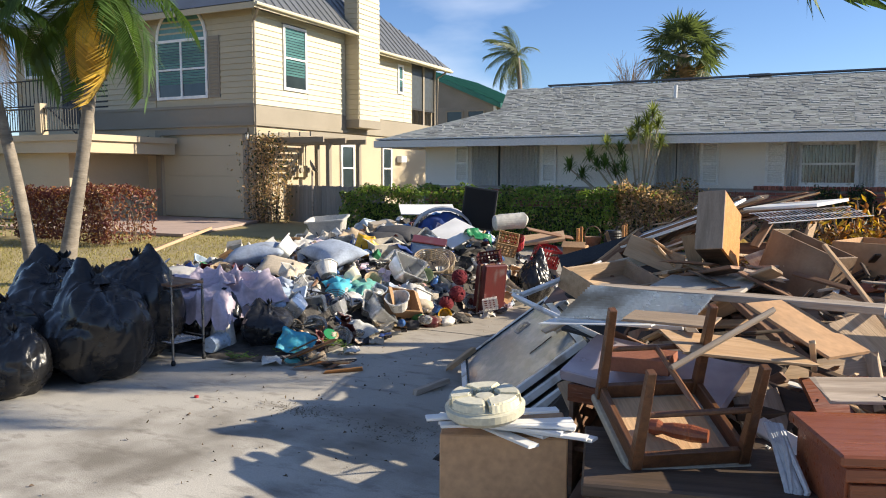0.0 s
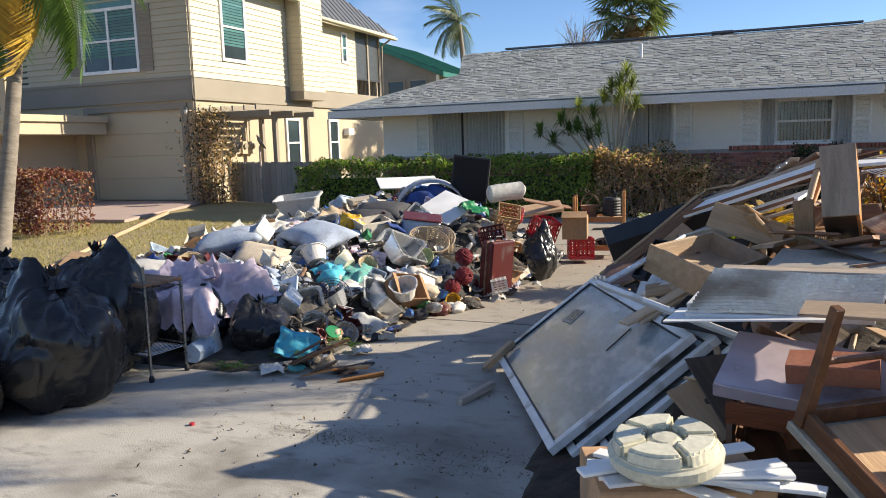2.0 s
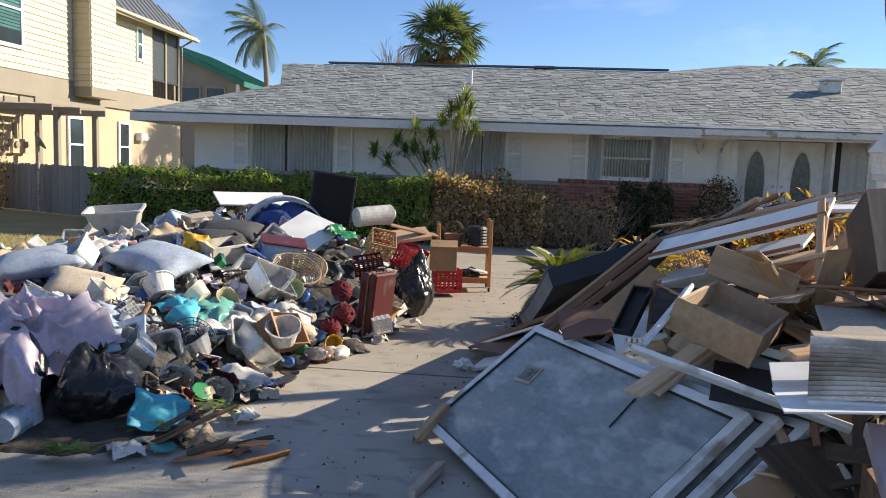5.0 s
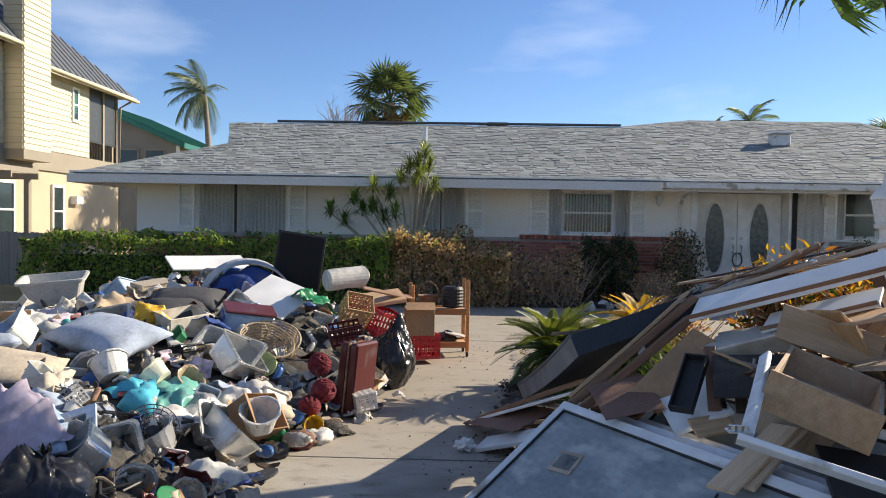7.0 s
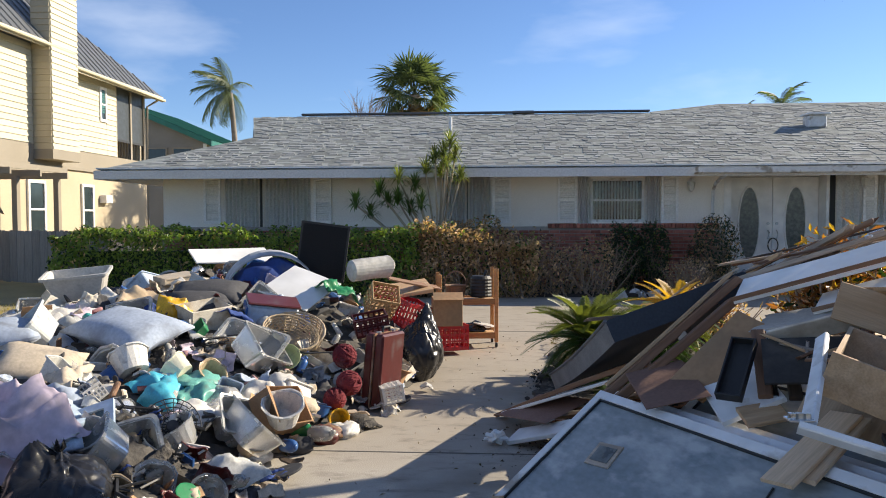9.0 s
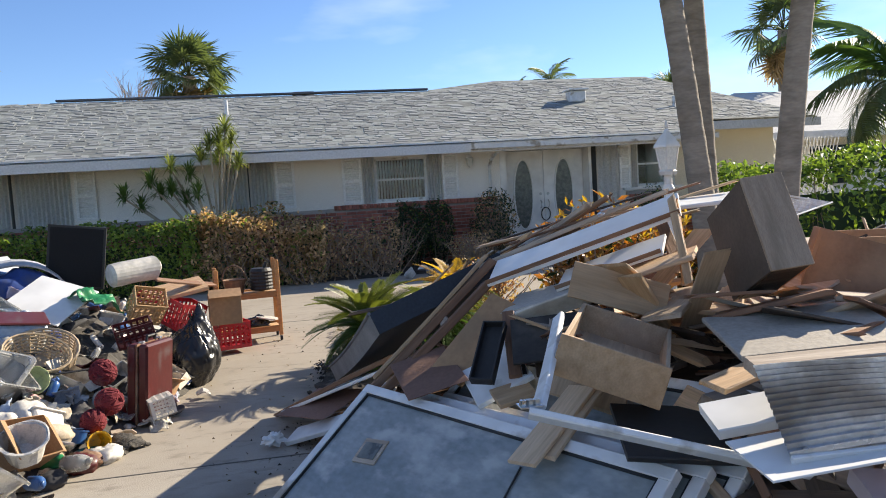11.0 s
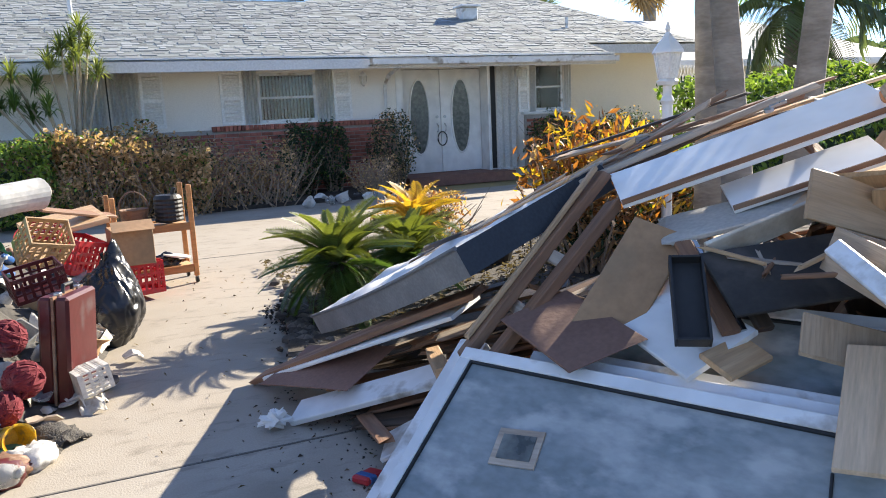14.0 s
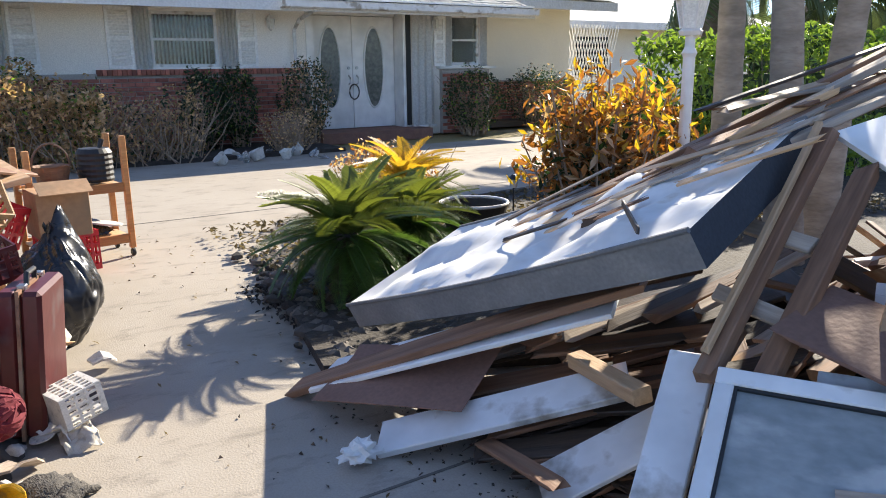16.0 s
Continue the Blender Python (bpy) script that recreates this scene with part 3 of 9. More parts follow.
ranch_window(5.72, 6.42, 1.34, 2.3, False)
# entrance: recessed double door with oval lights
part("jamb", span(2.62, 2.76, FY - 0.02, 17.98, 0.0, 2.4), WHITE_PAINT, ranch)
part("jamb", span(4.6, 4.66, FY - 0.02, 17.98, 0.0, 2.4), WHITE_PAINT, ranch)
part("head", span(2.76, 4.6, 17.86, 17.99, 2.25, 2.4), WHITE_PAINT, ranch)
part("threshold", span(2.6, 4.9, 17.0, 18.0, -0.02, 0.17), mat("threshold_brick", (0.25, 0.13, 0.09), (0.2, 0.1, 0.08), rough=0.9), ranch)


def oval_ring(rx, rz, w, depth, sides=32):
    bm = bmesh.new()
    loops = []
    for yy, k in ((0, 1.0), (-depth, 1.0 - 0.25 * w / rx), (-depth, 1 - 0.75 * w / rx), (0, 1 - w / rx)):
        loops.append([bm.verts.new((rx * k * math.cos(2 * math.pi * i / sides), yy, (rz - rx + rx * k) * math.sin(2 * math.pi * i / sides))) for i in range(sides)])
    for a, b in zip(loops, loops[1:]):
        for i in range(sides):
            bm.faces.new((a[i], a[(i + 1) % sides], b[(i + 1) % sides], b[i]))
    return bm


def oval_plate(rx, rz, sides=32):
    bm = bmesh.new()
    bm.faces.new([bm.verts.new((rx * math.cos(2 * math.pi * i / sides), 0, rz * math.sin(2 * math.pi * i / sides))) for i in range(sides)])
    return bm


LEADED = mat("leaded_glass", (0.10, 0.11, 0.10), (0.20, 0.20, 0.18), rough=0.15, scale=14, detail=30, bump=0.3, var=0)
for i, x0 in enumerate((2.78, 3.69)):
    x1 = x0 + 0.9
    d = part("door", span(x0, x1, 17.9, 17.945, 0.18, 2.24, 0.004), WHITE_PAINT, ranch, "white entrance door leaf with oval glass")
    cx = (x0 + x1) / 2 + (-0.01 if i == 0 else 0.0)
    part("oval_frame", oval_ring(0.235, 0.77, 0.045, 0.03), WHITE_PAINT, d, m=Matrix.Translation((cx, 17.9, 1.3)))
    part("oval_glass", oval_plate(0.2, 0.735), LEADED, d, m=Matrix.Translation((cx, 17.893, 1.3)))
    hx = x1 - 0.08 if i == 0 else x0 + 0.08
    part("handle", tube([(hx, 17.9, 1.0), (hx, 17.85, 1.02), (hx, 17.84, 1.12), (hx, 17.9, 1.16)], 0.014, 8), CHROME, d)
    part("deadbolt", lathe([(0.0, 0), (0.03, 0), (0.03, 0.02), (0.0, 0.02)], 12), CHROME, d, m=pose(hx, 17.9, 1.3, 90))
wr = thing("door_ring", "small dark ring hung on the entrance door handles", "wreath")
ring = bmesh.new()
add_tube(ring, [(3.69 + 0.1 * math.cos(a), 17.86, 0.86 + 0.14 * math.sin(a)) for a in [2 * math.pi * i / 20 for i in range(21)]], 0.012, 6, cap=False)
part("ring", ring, IRON, wr)
# flat black strip puts in the shade of the gap beside the door
part("side_gap", span(4.67, 4.77, FY - 0.03, FY - 0.015, 0.2, 2.3), BLACK, ranch)
accordion(4.79, 5.27, 0.2, 2.3, FY - 0.03, 3)


def sconce(x, y, z, parent, material, k=1.0):
    s = part("wall_lamp", lathe([(0.0, 0.02), (0.05, 0.0), (0.06, -0.03), (0.09, -0.05), (0.02, -0.06)], 8), material, parent, "lantern wall lamp", m=pose(x, y - 0.1, z + 0.18 * k))
    part("glass", lathe([(0.05, -0.2), (0.08, -0.05), (0.0, -0.05)], 6), mat("lamp_glass", (0.75, 0.75, 0.7), rough=0.2, bump=0), s)
    for q in range(6):
        a = q * math.pi / 3
        rod = bmesh.new()
        add_tube(rod, [(0.082 * math.cos(a), 0.082 * math.sin(a), -0.05), (0.052 * math.cos(a), 0.052 * math.sin(a), -0.21)], 0.006, 4)
        part("bar", rod, material, s)
    part("finial", tube([(0, 0, -0.2), (0, 0, -0.25)], [0.05, 0.01], 6), material, s)
    part("bracket", tube([(0, 0.1, -0.1), (0, 0.06, -0.02), (0, 0.0, 0.03)], 0.012, 6), material, s)


sconce(1.95, FY, 2.0, ranch, WHITE_METAL)
sconce(5.3, FY, 2.05, ranch, WHITE_METAL)
# brick base with a rowlock top course: body of mortar, bricks are laid on it further down
part("brick_base", span(-8.9, 2.62, FY - 0.1, FY - 0.005, 0.0, 1.25), MORTAR, ranch)
part("brick_base", span(5.44, 6.6, FY - 0.1, FY - 0.005, 0.0, 1.25), MORTAR, ranch)
part("brick_base", span(6.6, 9.7, 18.4, 18.495, 0.0, 1.0), MORTAR, ranch)

# ---- the tall house ----
tall = thing("two_storey_house", "two-storey tan house with pale yellow siding and metal roof", "house")
HX, HY, HB = -15.83, 19.0, 31.6
g0, g1 = -19.95, -16.3
part("wall", wall_with_holes(-23.4, HX - 0.2, 0.0, 3.1, HY, HY + 0.2, [(g0, g1, 0.0, 2.8)]), STUCCO, tall)
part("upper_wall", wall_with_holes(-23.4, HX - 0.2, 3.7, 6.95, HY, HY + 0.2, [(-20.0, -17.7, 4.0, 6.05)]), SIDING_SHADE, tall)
part("side_wall", span(HX - 0.2, HX, HY, HB, 0.0, 3.1), STUCCO, tall)
part("upper_side_wall", span(HX - 0.2, HX, HY, 29.2, 3.1, 6.42), SIDING, tall)
part("back_wall", span(-28, HX - 0.2, HB - 0.2, HB, 0, 6.3), SIDING_SHADE, tall)
part("floor_slab", span(-27.5, HX - 0.3, HY + 0.3, HB - 0.3, 3.1, 3.3), STUCCO, tall)
part("band", span(-23.4, HX + 0.03, HY - 0.04, HY, 3.05, 3.75), TRIM_TAUPE, tall)
part("band", span(HX, HX + 0.035, HY - 0.04, HB, 3.05, 3.7), TRIM_TAUPE, tall)
part("band_ledge", span(-23.4, HX + 0.08, HY - 0.09, HY - 0.04, 3.05, 3.14), TRIM_TAUPE, tall)
part("band_ledge", span(HX + 0.035, HX + 0.09, HY - 0.09, HB, 3.05, 3.14), TRIM_TAUPE, tall)
part("band_ledge", span(-23.4, HX + 0.06, HY - 0.07, HY - 0.04, 3.66, 3.75), TRIM_TAUPE, tall)
# lap siding boards
lap = mesh_of("siding_board", box((1, 0.024, 0.2), turn=Euler((radians(-9), 0, 0)).to_matrix()))
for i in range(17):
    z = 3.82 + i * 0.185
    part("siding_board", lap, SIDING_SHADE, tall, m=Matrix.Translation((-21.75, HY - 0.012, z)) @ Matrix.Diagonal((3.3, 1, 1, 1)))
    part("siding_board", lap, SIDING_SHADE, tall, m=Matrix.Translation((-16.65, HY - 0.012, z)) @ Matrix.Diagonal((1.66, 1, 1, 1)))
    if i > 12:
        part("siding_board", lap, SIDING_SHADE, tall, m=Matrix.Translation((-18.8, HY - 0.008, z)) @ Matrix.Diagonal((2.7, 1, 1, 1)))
    for a, b in ((HY, 20.42), (21.75, 24.1), (25.6, 27.98), (28.5, 29.2)):
        if i < (16 if b < 25 else 14):
            part("siding_board", lap, SIDING, tall, m=Matrix.Translation((HX + 0.012, (a + b) / 2, z)) @ Matrix.Rotation(radians(90), 4, "Z") @ Matrix.Diagonal((b - a, 1, 1, 1)))
    if i * 0.185 + 3.82 < 4.2 or i * 0.185 + 3.82 > 6.5:
        part("siding_board", lap, SIDING, tall, m=Matrix.Translation((HX + 0.008, 21.08, z)) @ Matrix.Rotation(radians(90), 4, "Z") @ Matrix.Diagonal((1.34, 1, 1, 1)))
    if i * 0.185 + 3.82 < 4.8 or i * 0.185 + 3.82 > 6.15:
        part("siding_board", lap, SIDING, tall, m=Matrix.Translation((HX + 0.008, 28.24, z)) @ Matrix.Rotation(radians(90), 4, "Z") @ Matrix.Diagonal((0.52, 1, 1, 1)))
# chimney bay
bay = part("bay", span(HX, HX + 0.6, 24.15, 25.6, 3.5, 10.4), SIDING, tall, "projecting siding chase")
part("bay_base", span(HX, HX + 0.64, 24.1, 25.65, 3.25, 3.55), TRIM_TAUPE, bay)
for i in range(36):
    z = 3.65 + i * 0.185
    part("siding_board", lap, SIDING, bay, m=Matrix.Translation((HX + 0.612, 24.875, z)) @ Matrix.Rotation(radians(90), 4, "Z") @ Matrix.Diagonal((1.44, 1, 1, 1)))
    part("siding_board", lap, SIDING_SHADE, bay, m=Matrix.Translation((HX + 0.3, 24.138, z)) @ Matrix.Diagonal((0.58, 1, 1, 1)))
# garage door in four panels, set back
gd = part("garage_door", span(g0, g1, HY + 0.12, HY + 0.16, 0.06, 2.8), GARAGE, tall, "tan sectional garage door")
for i in range(4):
    part("panel", span(g0 + 0.02, g1 - 0.02, HY + 0.1, HY + 0.12, 0.07 + i * 0.685, 0.07 + i * 0.685 + 0.675, 0.004), GARAGE, gd)
part("garage_trim", wall_with_holes(g0 - 0.22, g1 + 0.22, 0, 2.98, HY - 0.04, HY, [(g0, g1, 0, 2.8)]), TRIM_TAUPE, tall)
sconce(-20.45, HY, 2.5, tall, IRON, 1.5)
sconce(-16.05, HY, 2.55, tall, IRON, 1.5)


def tall_window(x0, x1, z0, z1, arch, axis, name="window"):
    """A white window with mullions and teal blinds; axis 'x' lies in the front wall, 'y' in the side wall."""
    m = Matrix.Identity(4) if axis == "x" else Matrix.Translation((HX, 0, 0)) @ Matrix.Rotation(radians(90), 4, "Z")
    y = HY if axis == "x" else 0.0
    base = m
    xm = (x0 + x1) / 2
    holes = [(x0 + 0.09, xm - 0.04, z0 + 0.1, (z0 + z1) / 2 - 0.03), (xm + 0.04, x1 - 0.09, z0 + 0.1, (z0 + z1) / 2 - 0.03),
             (x0 + 0.09, xm - 0.04, (z0 + z1) / 2 + 0.03, z1 - 0.09), (xm + 0.04, x1 - 0.09, (z0 + z1) / 2 + 0.03, z1 - 0.09)] if arch else \
            [(x0 + 0.09, x1 - 0.09, z0 + 0.1, (z0 + z1) / 2 - 0.03), (x0 + 0.09, x1 - 0.09, (z0 + z1) / 2 + 0.03, z1 - 0.09)]
    w = part(name, wall_with_holes(x0, x1, z0, z1, y - 0.07, y + 0.02, holes), WHITE_PAINT, tall, "white framed window with teal blinds", m=m)
    part("pane", span(x0 + 0.05, x1 - 0.05, y - 0.03, y - 0.02, z0 + 0.05, z1 - 0.05), WINDOW_GLASS, w)
    me = mesh_of("blind_slat", box((x1 - x0 - 0.2, 0.004, 0.07), turn=Euler((radians(20), 0, 0)).to_matrix()))
    k = int((z1 - z0) / 0.09) if z0 > 3 else 0
    for i in range(k // 4, k):
        part("blind_slat", me, TEAL_BLIND if z0 > 3 else SHUTTER_WHITE, w, m=Matrix.Translation((xm, y - 0.038, z0 + 0.08 + i * 0.09)))
    if arch:
        r = (x1 - x0) / 2
        bm = bmesh.new()
        add_tube(bm, [(xm + (r - 0.06) * math.cos(a), y - 0.03, z1 + (r - 0.06) * math.sin(a)) for a in [math.pi * i / 20 for i in range(21)]], 0.06, 6)
        part("arch_frame", bm, WHITE_PAINT, w)
        bm = bmesh.new()
        bm.faces.new([bm.verts.new((xm + (r - 0.06) * math.cos(a), y - 0.026, z1 + (r - 0.06) * math.sin(a))) for a in [math.pi * i / 20 for i in range(21)]])
        part("arch_pane", bm, TEAL_BLIND, w)
        for s in (-1, 1):
            xx = xm + s * (r + 0.28)
            sh = part("shutter", span(xx - 0.24, xx + 0.24, y - 0.06, y - 0.0, z0, z1, 0.005), TRIM_TAUPE, tall, "grey-tan louvred shutter")
            for i in range(int((z1 - z0 - 0.15) / 0.1)):
                part("slat", box((0.38, 0.014, 0.075), (xx, y - 0.062, z0 + 0.12 + i * 0.1), turn=Euler((radians(25), 0, 0)).to_matrix()), TRIM_TAUPE, sh)


tall_window(-20.0, -17.7, 3.98, 5.95, True, "x")
tall_window(-26.9, -25.25, 5.05, 6.4, False, "x")
tall_window(20.45, 21.72, 4.3, 6.45, False, "y")
tall_window(28.0, 28.46, 4.88, 6.1, False, "y")
tall_window(23.75, 24.65, 0.85, 2.62, False, "y", "lower_window")
tall_window(26.72, 27.48, 0.85, 2.62, False, "y", "lower_window")
part("wall_unit", span(HX, HX + 0.25, 27.95, 28.4, 2.0, 2.28, 0.01), WHITE_METAL, tall, "small white wall-mounted air unit")
# screened porch at the back corner
for yy in (29.25, 30.4, 31.5):
    part("porch_post", span(HX - 0.12, HX, yy - 0.06, yy + 0.06, 3.1, 6.3), TRIM_TAUPE, tall)
part("porch_screen", span(HX - 0.06, HX - 0.05, 29.3, 31.45, 4.4, 6.3), mat("insect_screen", (0.05, 0.055, 0.055), rough=0.4), tall, "dark insect screen")
part("porch_rail", span(HX - 0.08, HX - 0.02, 29.3, 31.45, 4.32, 4.4), IRON, tall)
for i in range(18):
    part("baluster", span(HX - 0.06, HX - 0.045, 29.38 + i * 0.12, 29.395 + i * 0.12, 3.7, 4.32), IRON, tall)
part("porch_wall", span(HX - 2.0, HX - 1.9, 29.2, HB, 3.1, 6.3), SIDING_SHADE, tall)
# standing-seam metal roof: eaves along the side and over the front
bm = bmesh.new()
ridge = (-18.6, 10.0)
for ya, yb, ze, hip_a, hip_b in ((HY - 0.5, 25.5, 6.78, 4.5, 0.0), (25.5, HB + 0.5, 6.36, 0.0, 6.1)):
    zr = ze + 3.6
    a0, a1, r0_, r1_ = (HX + 0.5, ya, ze), (HX + 0.5, yb, ze), (ridge[0], ya + hip_a, zr), (ridge[0], yb - hip_b, zr)
    b0, b1 = (-27.2, ya, ze), (-27.2, yb, ze)
    for poly in ((a0, a1, r1_, r0_), (b0, r0_, r1_, b1), (a0, r0_, b0), (a1, b1, r1_), [(p[0], p[1], p[2] - 0.05) for p in (a0, b0, b1, a1)]):
        bm.faces.new([bm.verts.new(p) for p in poly])
roof2 = part("roof", bm, METAL_ROOF, tall, "grey standing-seam metal roof")
for i in range(31):
    yy = HY - 0.3 + i * 0.42
    ze = 6.78 if yy < 25.5 else 6.36
    t_end = min(1.0, (yy - (HY - 0.5)) / 4.5, (HB + 0.5 - yy) / 6.1)
    if t_end > 0.05:
        x1 = HX + 0.5 + (ridge[0] - HX - 0.5) * t_end
        part("seam", tube([(HX + 0.5, yy, ze + 0.02), (x1, yy, ze + 0.02 + 3.6 * t_end)], 0.022, 4), METAL_ROOF, roof2)
part("eave_fascia", span(HX + 0.47, HX + 0.52, HY - 0.5, 25.5, 6.58, 6.77), SIDING, tall)
part("eave_fascia", span(HX + 0.47, HX + 0.52, 25.5, HB + 0.5, 6.16, 6.35), SIDING, tall)
part("eave_fascia", span(-27.2, HX + 0.47, HY - 0.52, HY - 0.47, 6.56, 6.75), SIDING_SHADE, tall)
part("gutter", tube([(HX + 0.58, HY - 0.5, 6.7), (HX + 0.58, 25.45, 6.66)], 0.06, 8), SIDING, tall)
part("gutter", tube([(HX + 0.58, 25.5, 6.28), (HX + 0.58, HB + 0.5, 6.22)], 0.06, 8), SIDING, tall)
part("downpipe", tube([(HX + 0.55, HY - 0.35, 6.6), (HX + 0.1, HY - 0.05, 6.3), (HX + 0.08, HY - 0.05, 0.1)], 0.045, 8), TRIM_TAUPE, tall)
part("downpipe", tube([(HX + 0.5, HB, 6.15), (HX + 0.1, HB - 0.05, 5.9), (HX + 0.08, HB - 0.05, 0.1)], 0.045, 8), TRIM_TAUPE, tall)
# entry stair block with balcony on the left of the garage
part("stair_block", span(-27.5, -20.6, 15.9, HY, 0.0, 2.14), STUCCO, tall)
part("stair_cap", span(-27.6, -19.2, 15.5, HY - 0.1, 2.14, 2.5), STUCCO, tall)
part("stair_cap", span(-27.7, -19.1, 15.42, HY - 0.1, 2.5, 2.69), STUCCO, tall)
part("entry_wall", span(-27.5, -23.4, HY, HY + 0.2, 0, 6.95), SIDING_SHADE, tall)
# no recess is cut here: the plate's black is the recess's shade
part("entry_opening", span(-24.9, -22.45, HY - 0.02, HY - 0.01, 3.3, 6.5), BLACK, tall, "flat black plate standing for the shaded entry recess")
rail = thing("balcony_railing", "black iron balcony railing with tan posts", "railing")
for x in (-27.3, -24.4, -21.35, -19.25):
    part("post", span(x - 0.13, x + 0.13, 15.45, 15.71, 2.69, 3.66, 0.01), STUCCO, rail)
for z in (2.8, 3.48):
    part("rail", span(-27.3, -19.25, 15.55, 15.6, z, z + 0.05), IRON, rail)
for i in range(66):
    part("baluster", span(-27.2 + i * 0.12, -27.18 + i * 0.12, 15.565, 15.585, 2.85, 3.48), IRON, rail)
for z in (3.6, 4.5):
    part("stair_rail", tube([(-27.4, HY - 1.0, z + 0.3), (-24.5, HY - 1.0, z + 0.3), (-22.0, HY - 1.0, z - 1.3)], 0.03, 6), IRON, rail)
for i in range(24):
    xx = -27.3 + i * 0.22
    zz = 3.9 if xx < -24.5 else 3.9 - (xx + 24.5) * 0.64
    part("baluster", span(xx, xx + 0.02, HY - 1.01, HY - 0.99, zz, zz + 0.9), IRON, rail)
part("stair_wall", slab_poly([(-24.5, HY - 1.2), (-21.0, HY - 1.2), (-21.0, HY - 0.05), (-24.5, HY - 0.05)], 0, 2.2), STUCCO, tall)

# ---- the pile of broken timber and furniture ----
rng = random.Random(11)


def slab3(p0, p1, p3, thick, name, material, label, category, length=None, width=None, ragged=0.0, kind_parts=None, group=""):
    """A board with a corner at p0, its length towards p1, its width towards p3, its thickness hanging below."""
    p0, p1, p3 = Vector(p0), Vector(p1), Vector(p3)
    L, W = length or (p1 - p0).length, width or (p3 - p0).length
    m = frame_of(p0, p1 - p0, p3 - p0)
    if (m.to_3x3() @ Vector((0, 0, 1))).z < 0:
        sgn = 1
    else:
        sgn = -1
    return single(name, board_bm(L, W, thick, ragged, sgn, rng.randint(0, 9999)), material, label, category, m, group)


def board_bm(L, W, T, ragged=0.0, sgn=-1, seed=0):
    """A board from the origin: cut in a few lengths, slightly bowed, its ends broken where ragged, its arrises worn."""
    r = random.Random(seed)
    bm = bmesh.new()
    n = 5
    bow = r.uniform(-1, 1) * 0.006 * L
    cut = [[(r.uniform(-1, 1) * ragged if ragged else 0.0) for _ in range(5)] for _ in range(2)]
    c = min(0.004, T * 0.2)
    rows = []
    for i in range(n + 1):
        x = L * i / n
        z = bow * math.sin(math.pi * i / n)
        ring = []
        prof = [(0, c), (c, 0), (W - c, 0), (W, c), (W, T - c), (W - c, T), (c, T), (0, T - c)]
        for j, (yy, zz) in enumerate(prof):
            dx = 0.0
            if i in (0, n):
                dx = cut[0 if i == 0 else 1][j % 5]
            ring.append(bm.verts.new((x + dx, yy, z + zz * sgn)))
        rows.append(ring)
    for a, b in zip(rows, rows[1:]):
        for k in range(8):
            bm.faces.new((a[k], a[(k + 1) % 8], b[(k + 1) % 8], b[k]))
    bm.faces.new(rows[0][::-1])
    bm.faces.new(rows[-1])
    return bm


def heap_right(x, y):
    """Height of the packed rubble under the loose boards."""
    h = 0.72 * smooth_step(-1.55, 0.05, x) * smooth_step(3.2, 4.2, y) * (1 - smooth_step(5.6, 7.0, y))
    h += 0.42 * smooth_step(-0.6, 0.5, x) * smooth_step(2.7, 3.4, y) * (1 - smooth_step(3.4, 4.2, y))
    h += 0.25 * smooth_step(0.2, 0.9, x) * smooth_step(3.8, 4.8, y) * (1 - smooth_step(5.2, 6.6, y))
    return h * (1 - smooth_step(1.3, 2.6, x))


def heap_mesh(name, fn, x0, x1, y0, y1, step, rough, material, label):
    nx, ny = int((x1 - x0) / step), int((y1 - y0) / step)
    verts, faces = [], []
    for j in range(ny + 1):
        for i in range(nx + 1):
            x, y = x0 + (x1 - x0) * i / nx, y0 + (y1 - y0) * j / ny
            h = fn(x, y)
            k = min(1, h / 0.15)
            z = h + k * rough * (noise.noise(Vector((x * 6, y * 6, 1))) + 0.6 * noise.noise(Vector((x * 17, y * 17, 4)))) - (0.03 if h < 0.01 else 0)
            verts.append((x, y, z))
    for j in range(ny):
        for i in range(nx):
            a = j * (nx + 1) + i
            faces.append((a, a + 1, a + nx + 2, a + nx + 1))
    return single(name, raw_mesh(name, verts, faces), material, label, "debris", kind="stuff")


# rubble colour darkened to put shade into the gaps between boards
RUBBLE = mat("splintered_rubble_gap_shade", (0.022, 0.016, 0.011), (0.065, 0.045, 0.03), rough=0.9, scale=7, detail=26, bump=0.9, var=0.05)
heap_mesh("timber_rubble", heap_right, -1.9, 2.7, 2.5, 7.4, 0.07, 0.06, RUBBLE, "splintered wood rubble packed under the boards, darkened for gap shade")

# loose broken boards all over the rubble
board_mats = [(PARTICLE, "bare tan particle-board offcut"), (BROWN_WOOD, "weathered brown broken plank"), (GREY_WOOD, "greyed broken plank"), (DARK_WOOD, "dark wet splintered plank"),
              (PINE, "pale pine board"), (WHITE_PAINT, "white-painted broken board"), (REDWOOD, "cherry-veneered panel offcut")]
board_meshes = []
for i in range(26):
    L, W, T = [(rng.uniform(0.5, 1.25), rng.uniform(0.05, 0.11), rng.uniform(0.018, 0.04)), (rng.uniform(0.3, 0.75), rng.uniform(0.18, 0.36), rng.uniform(0.012, 0.02)), (rng.uniform(0.2, 0.5), rng.uniform(0.03, 0.06), rng.uniform(0.02, 0.04))][i % 3]
    bm = board_bm(L, W, T, rng.choice((0, 0.02, 0.05)), 1, i)
    bmesh.ops.translate(bm, verts=bm.verts, vec=(-L / 2, -W / 2, -T / 2))
    board_meshes.append(mesh_of("broken_board", bm))
weights = [4.5, 8, 3, 10, 3, 1.5, 1.5]
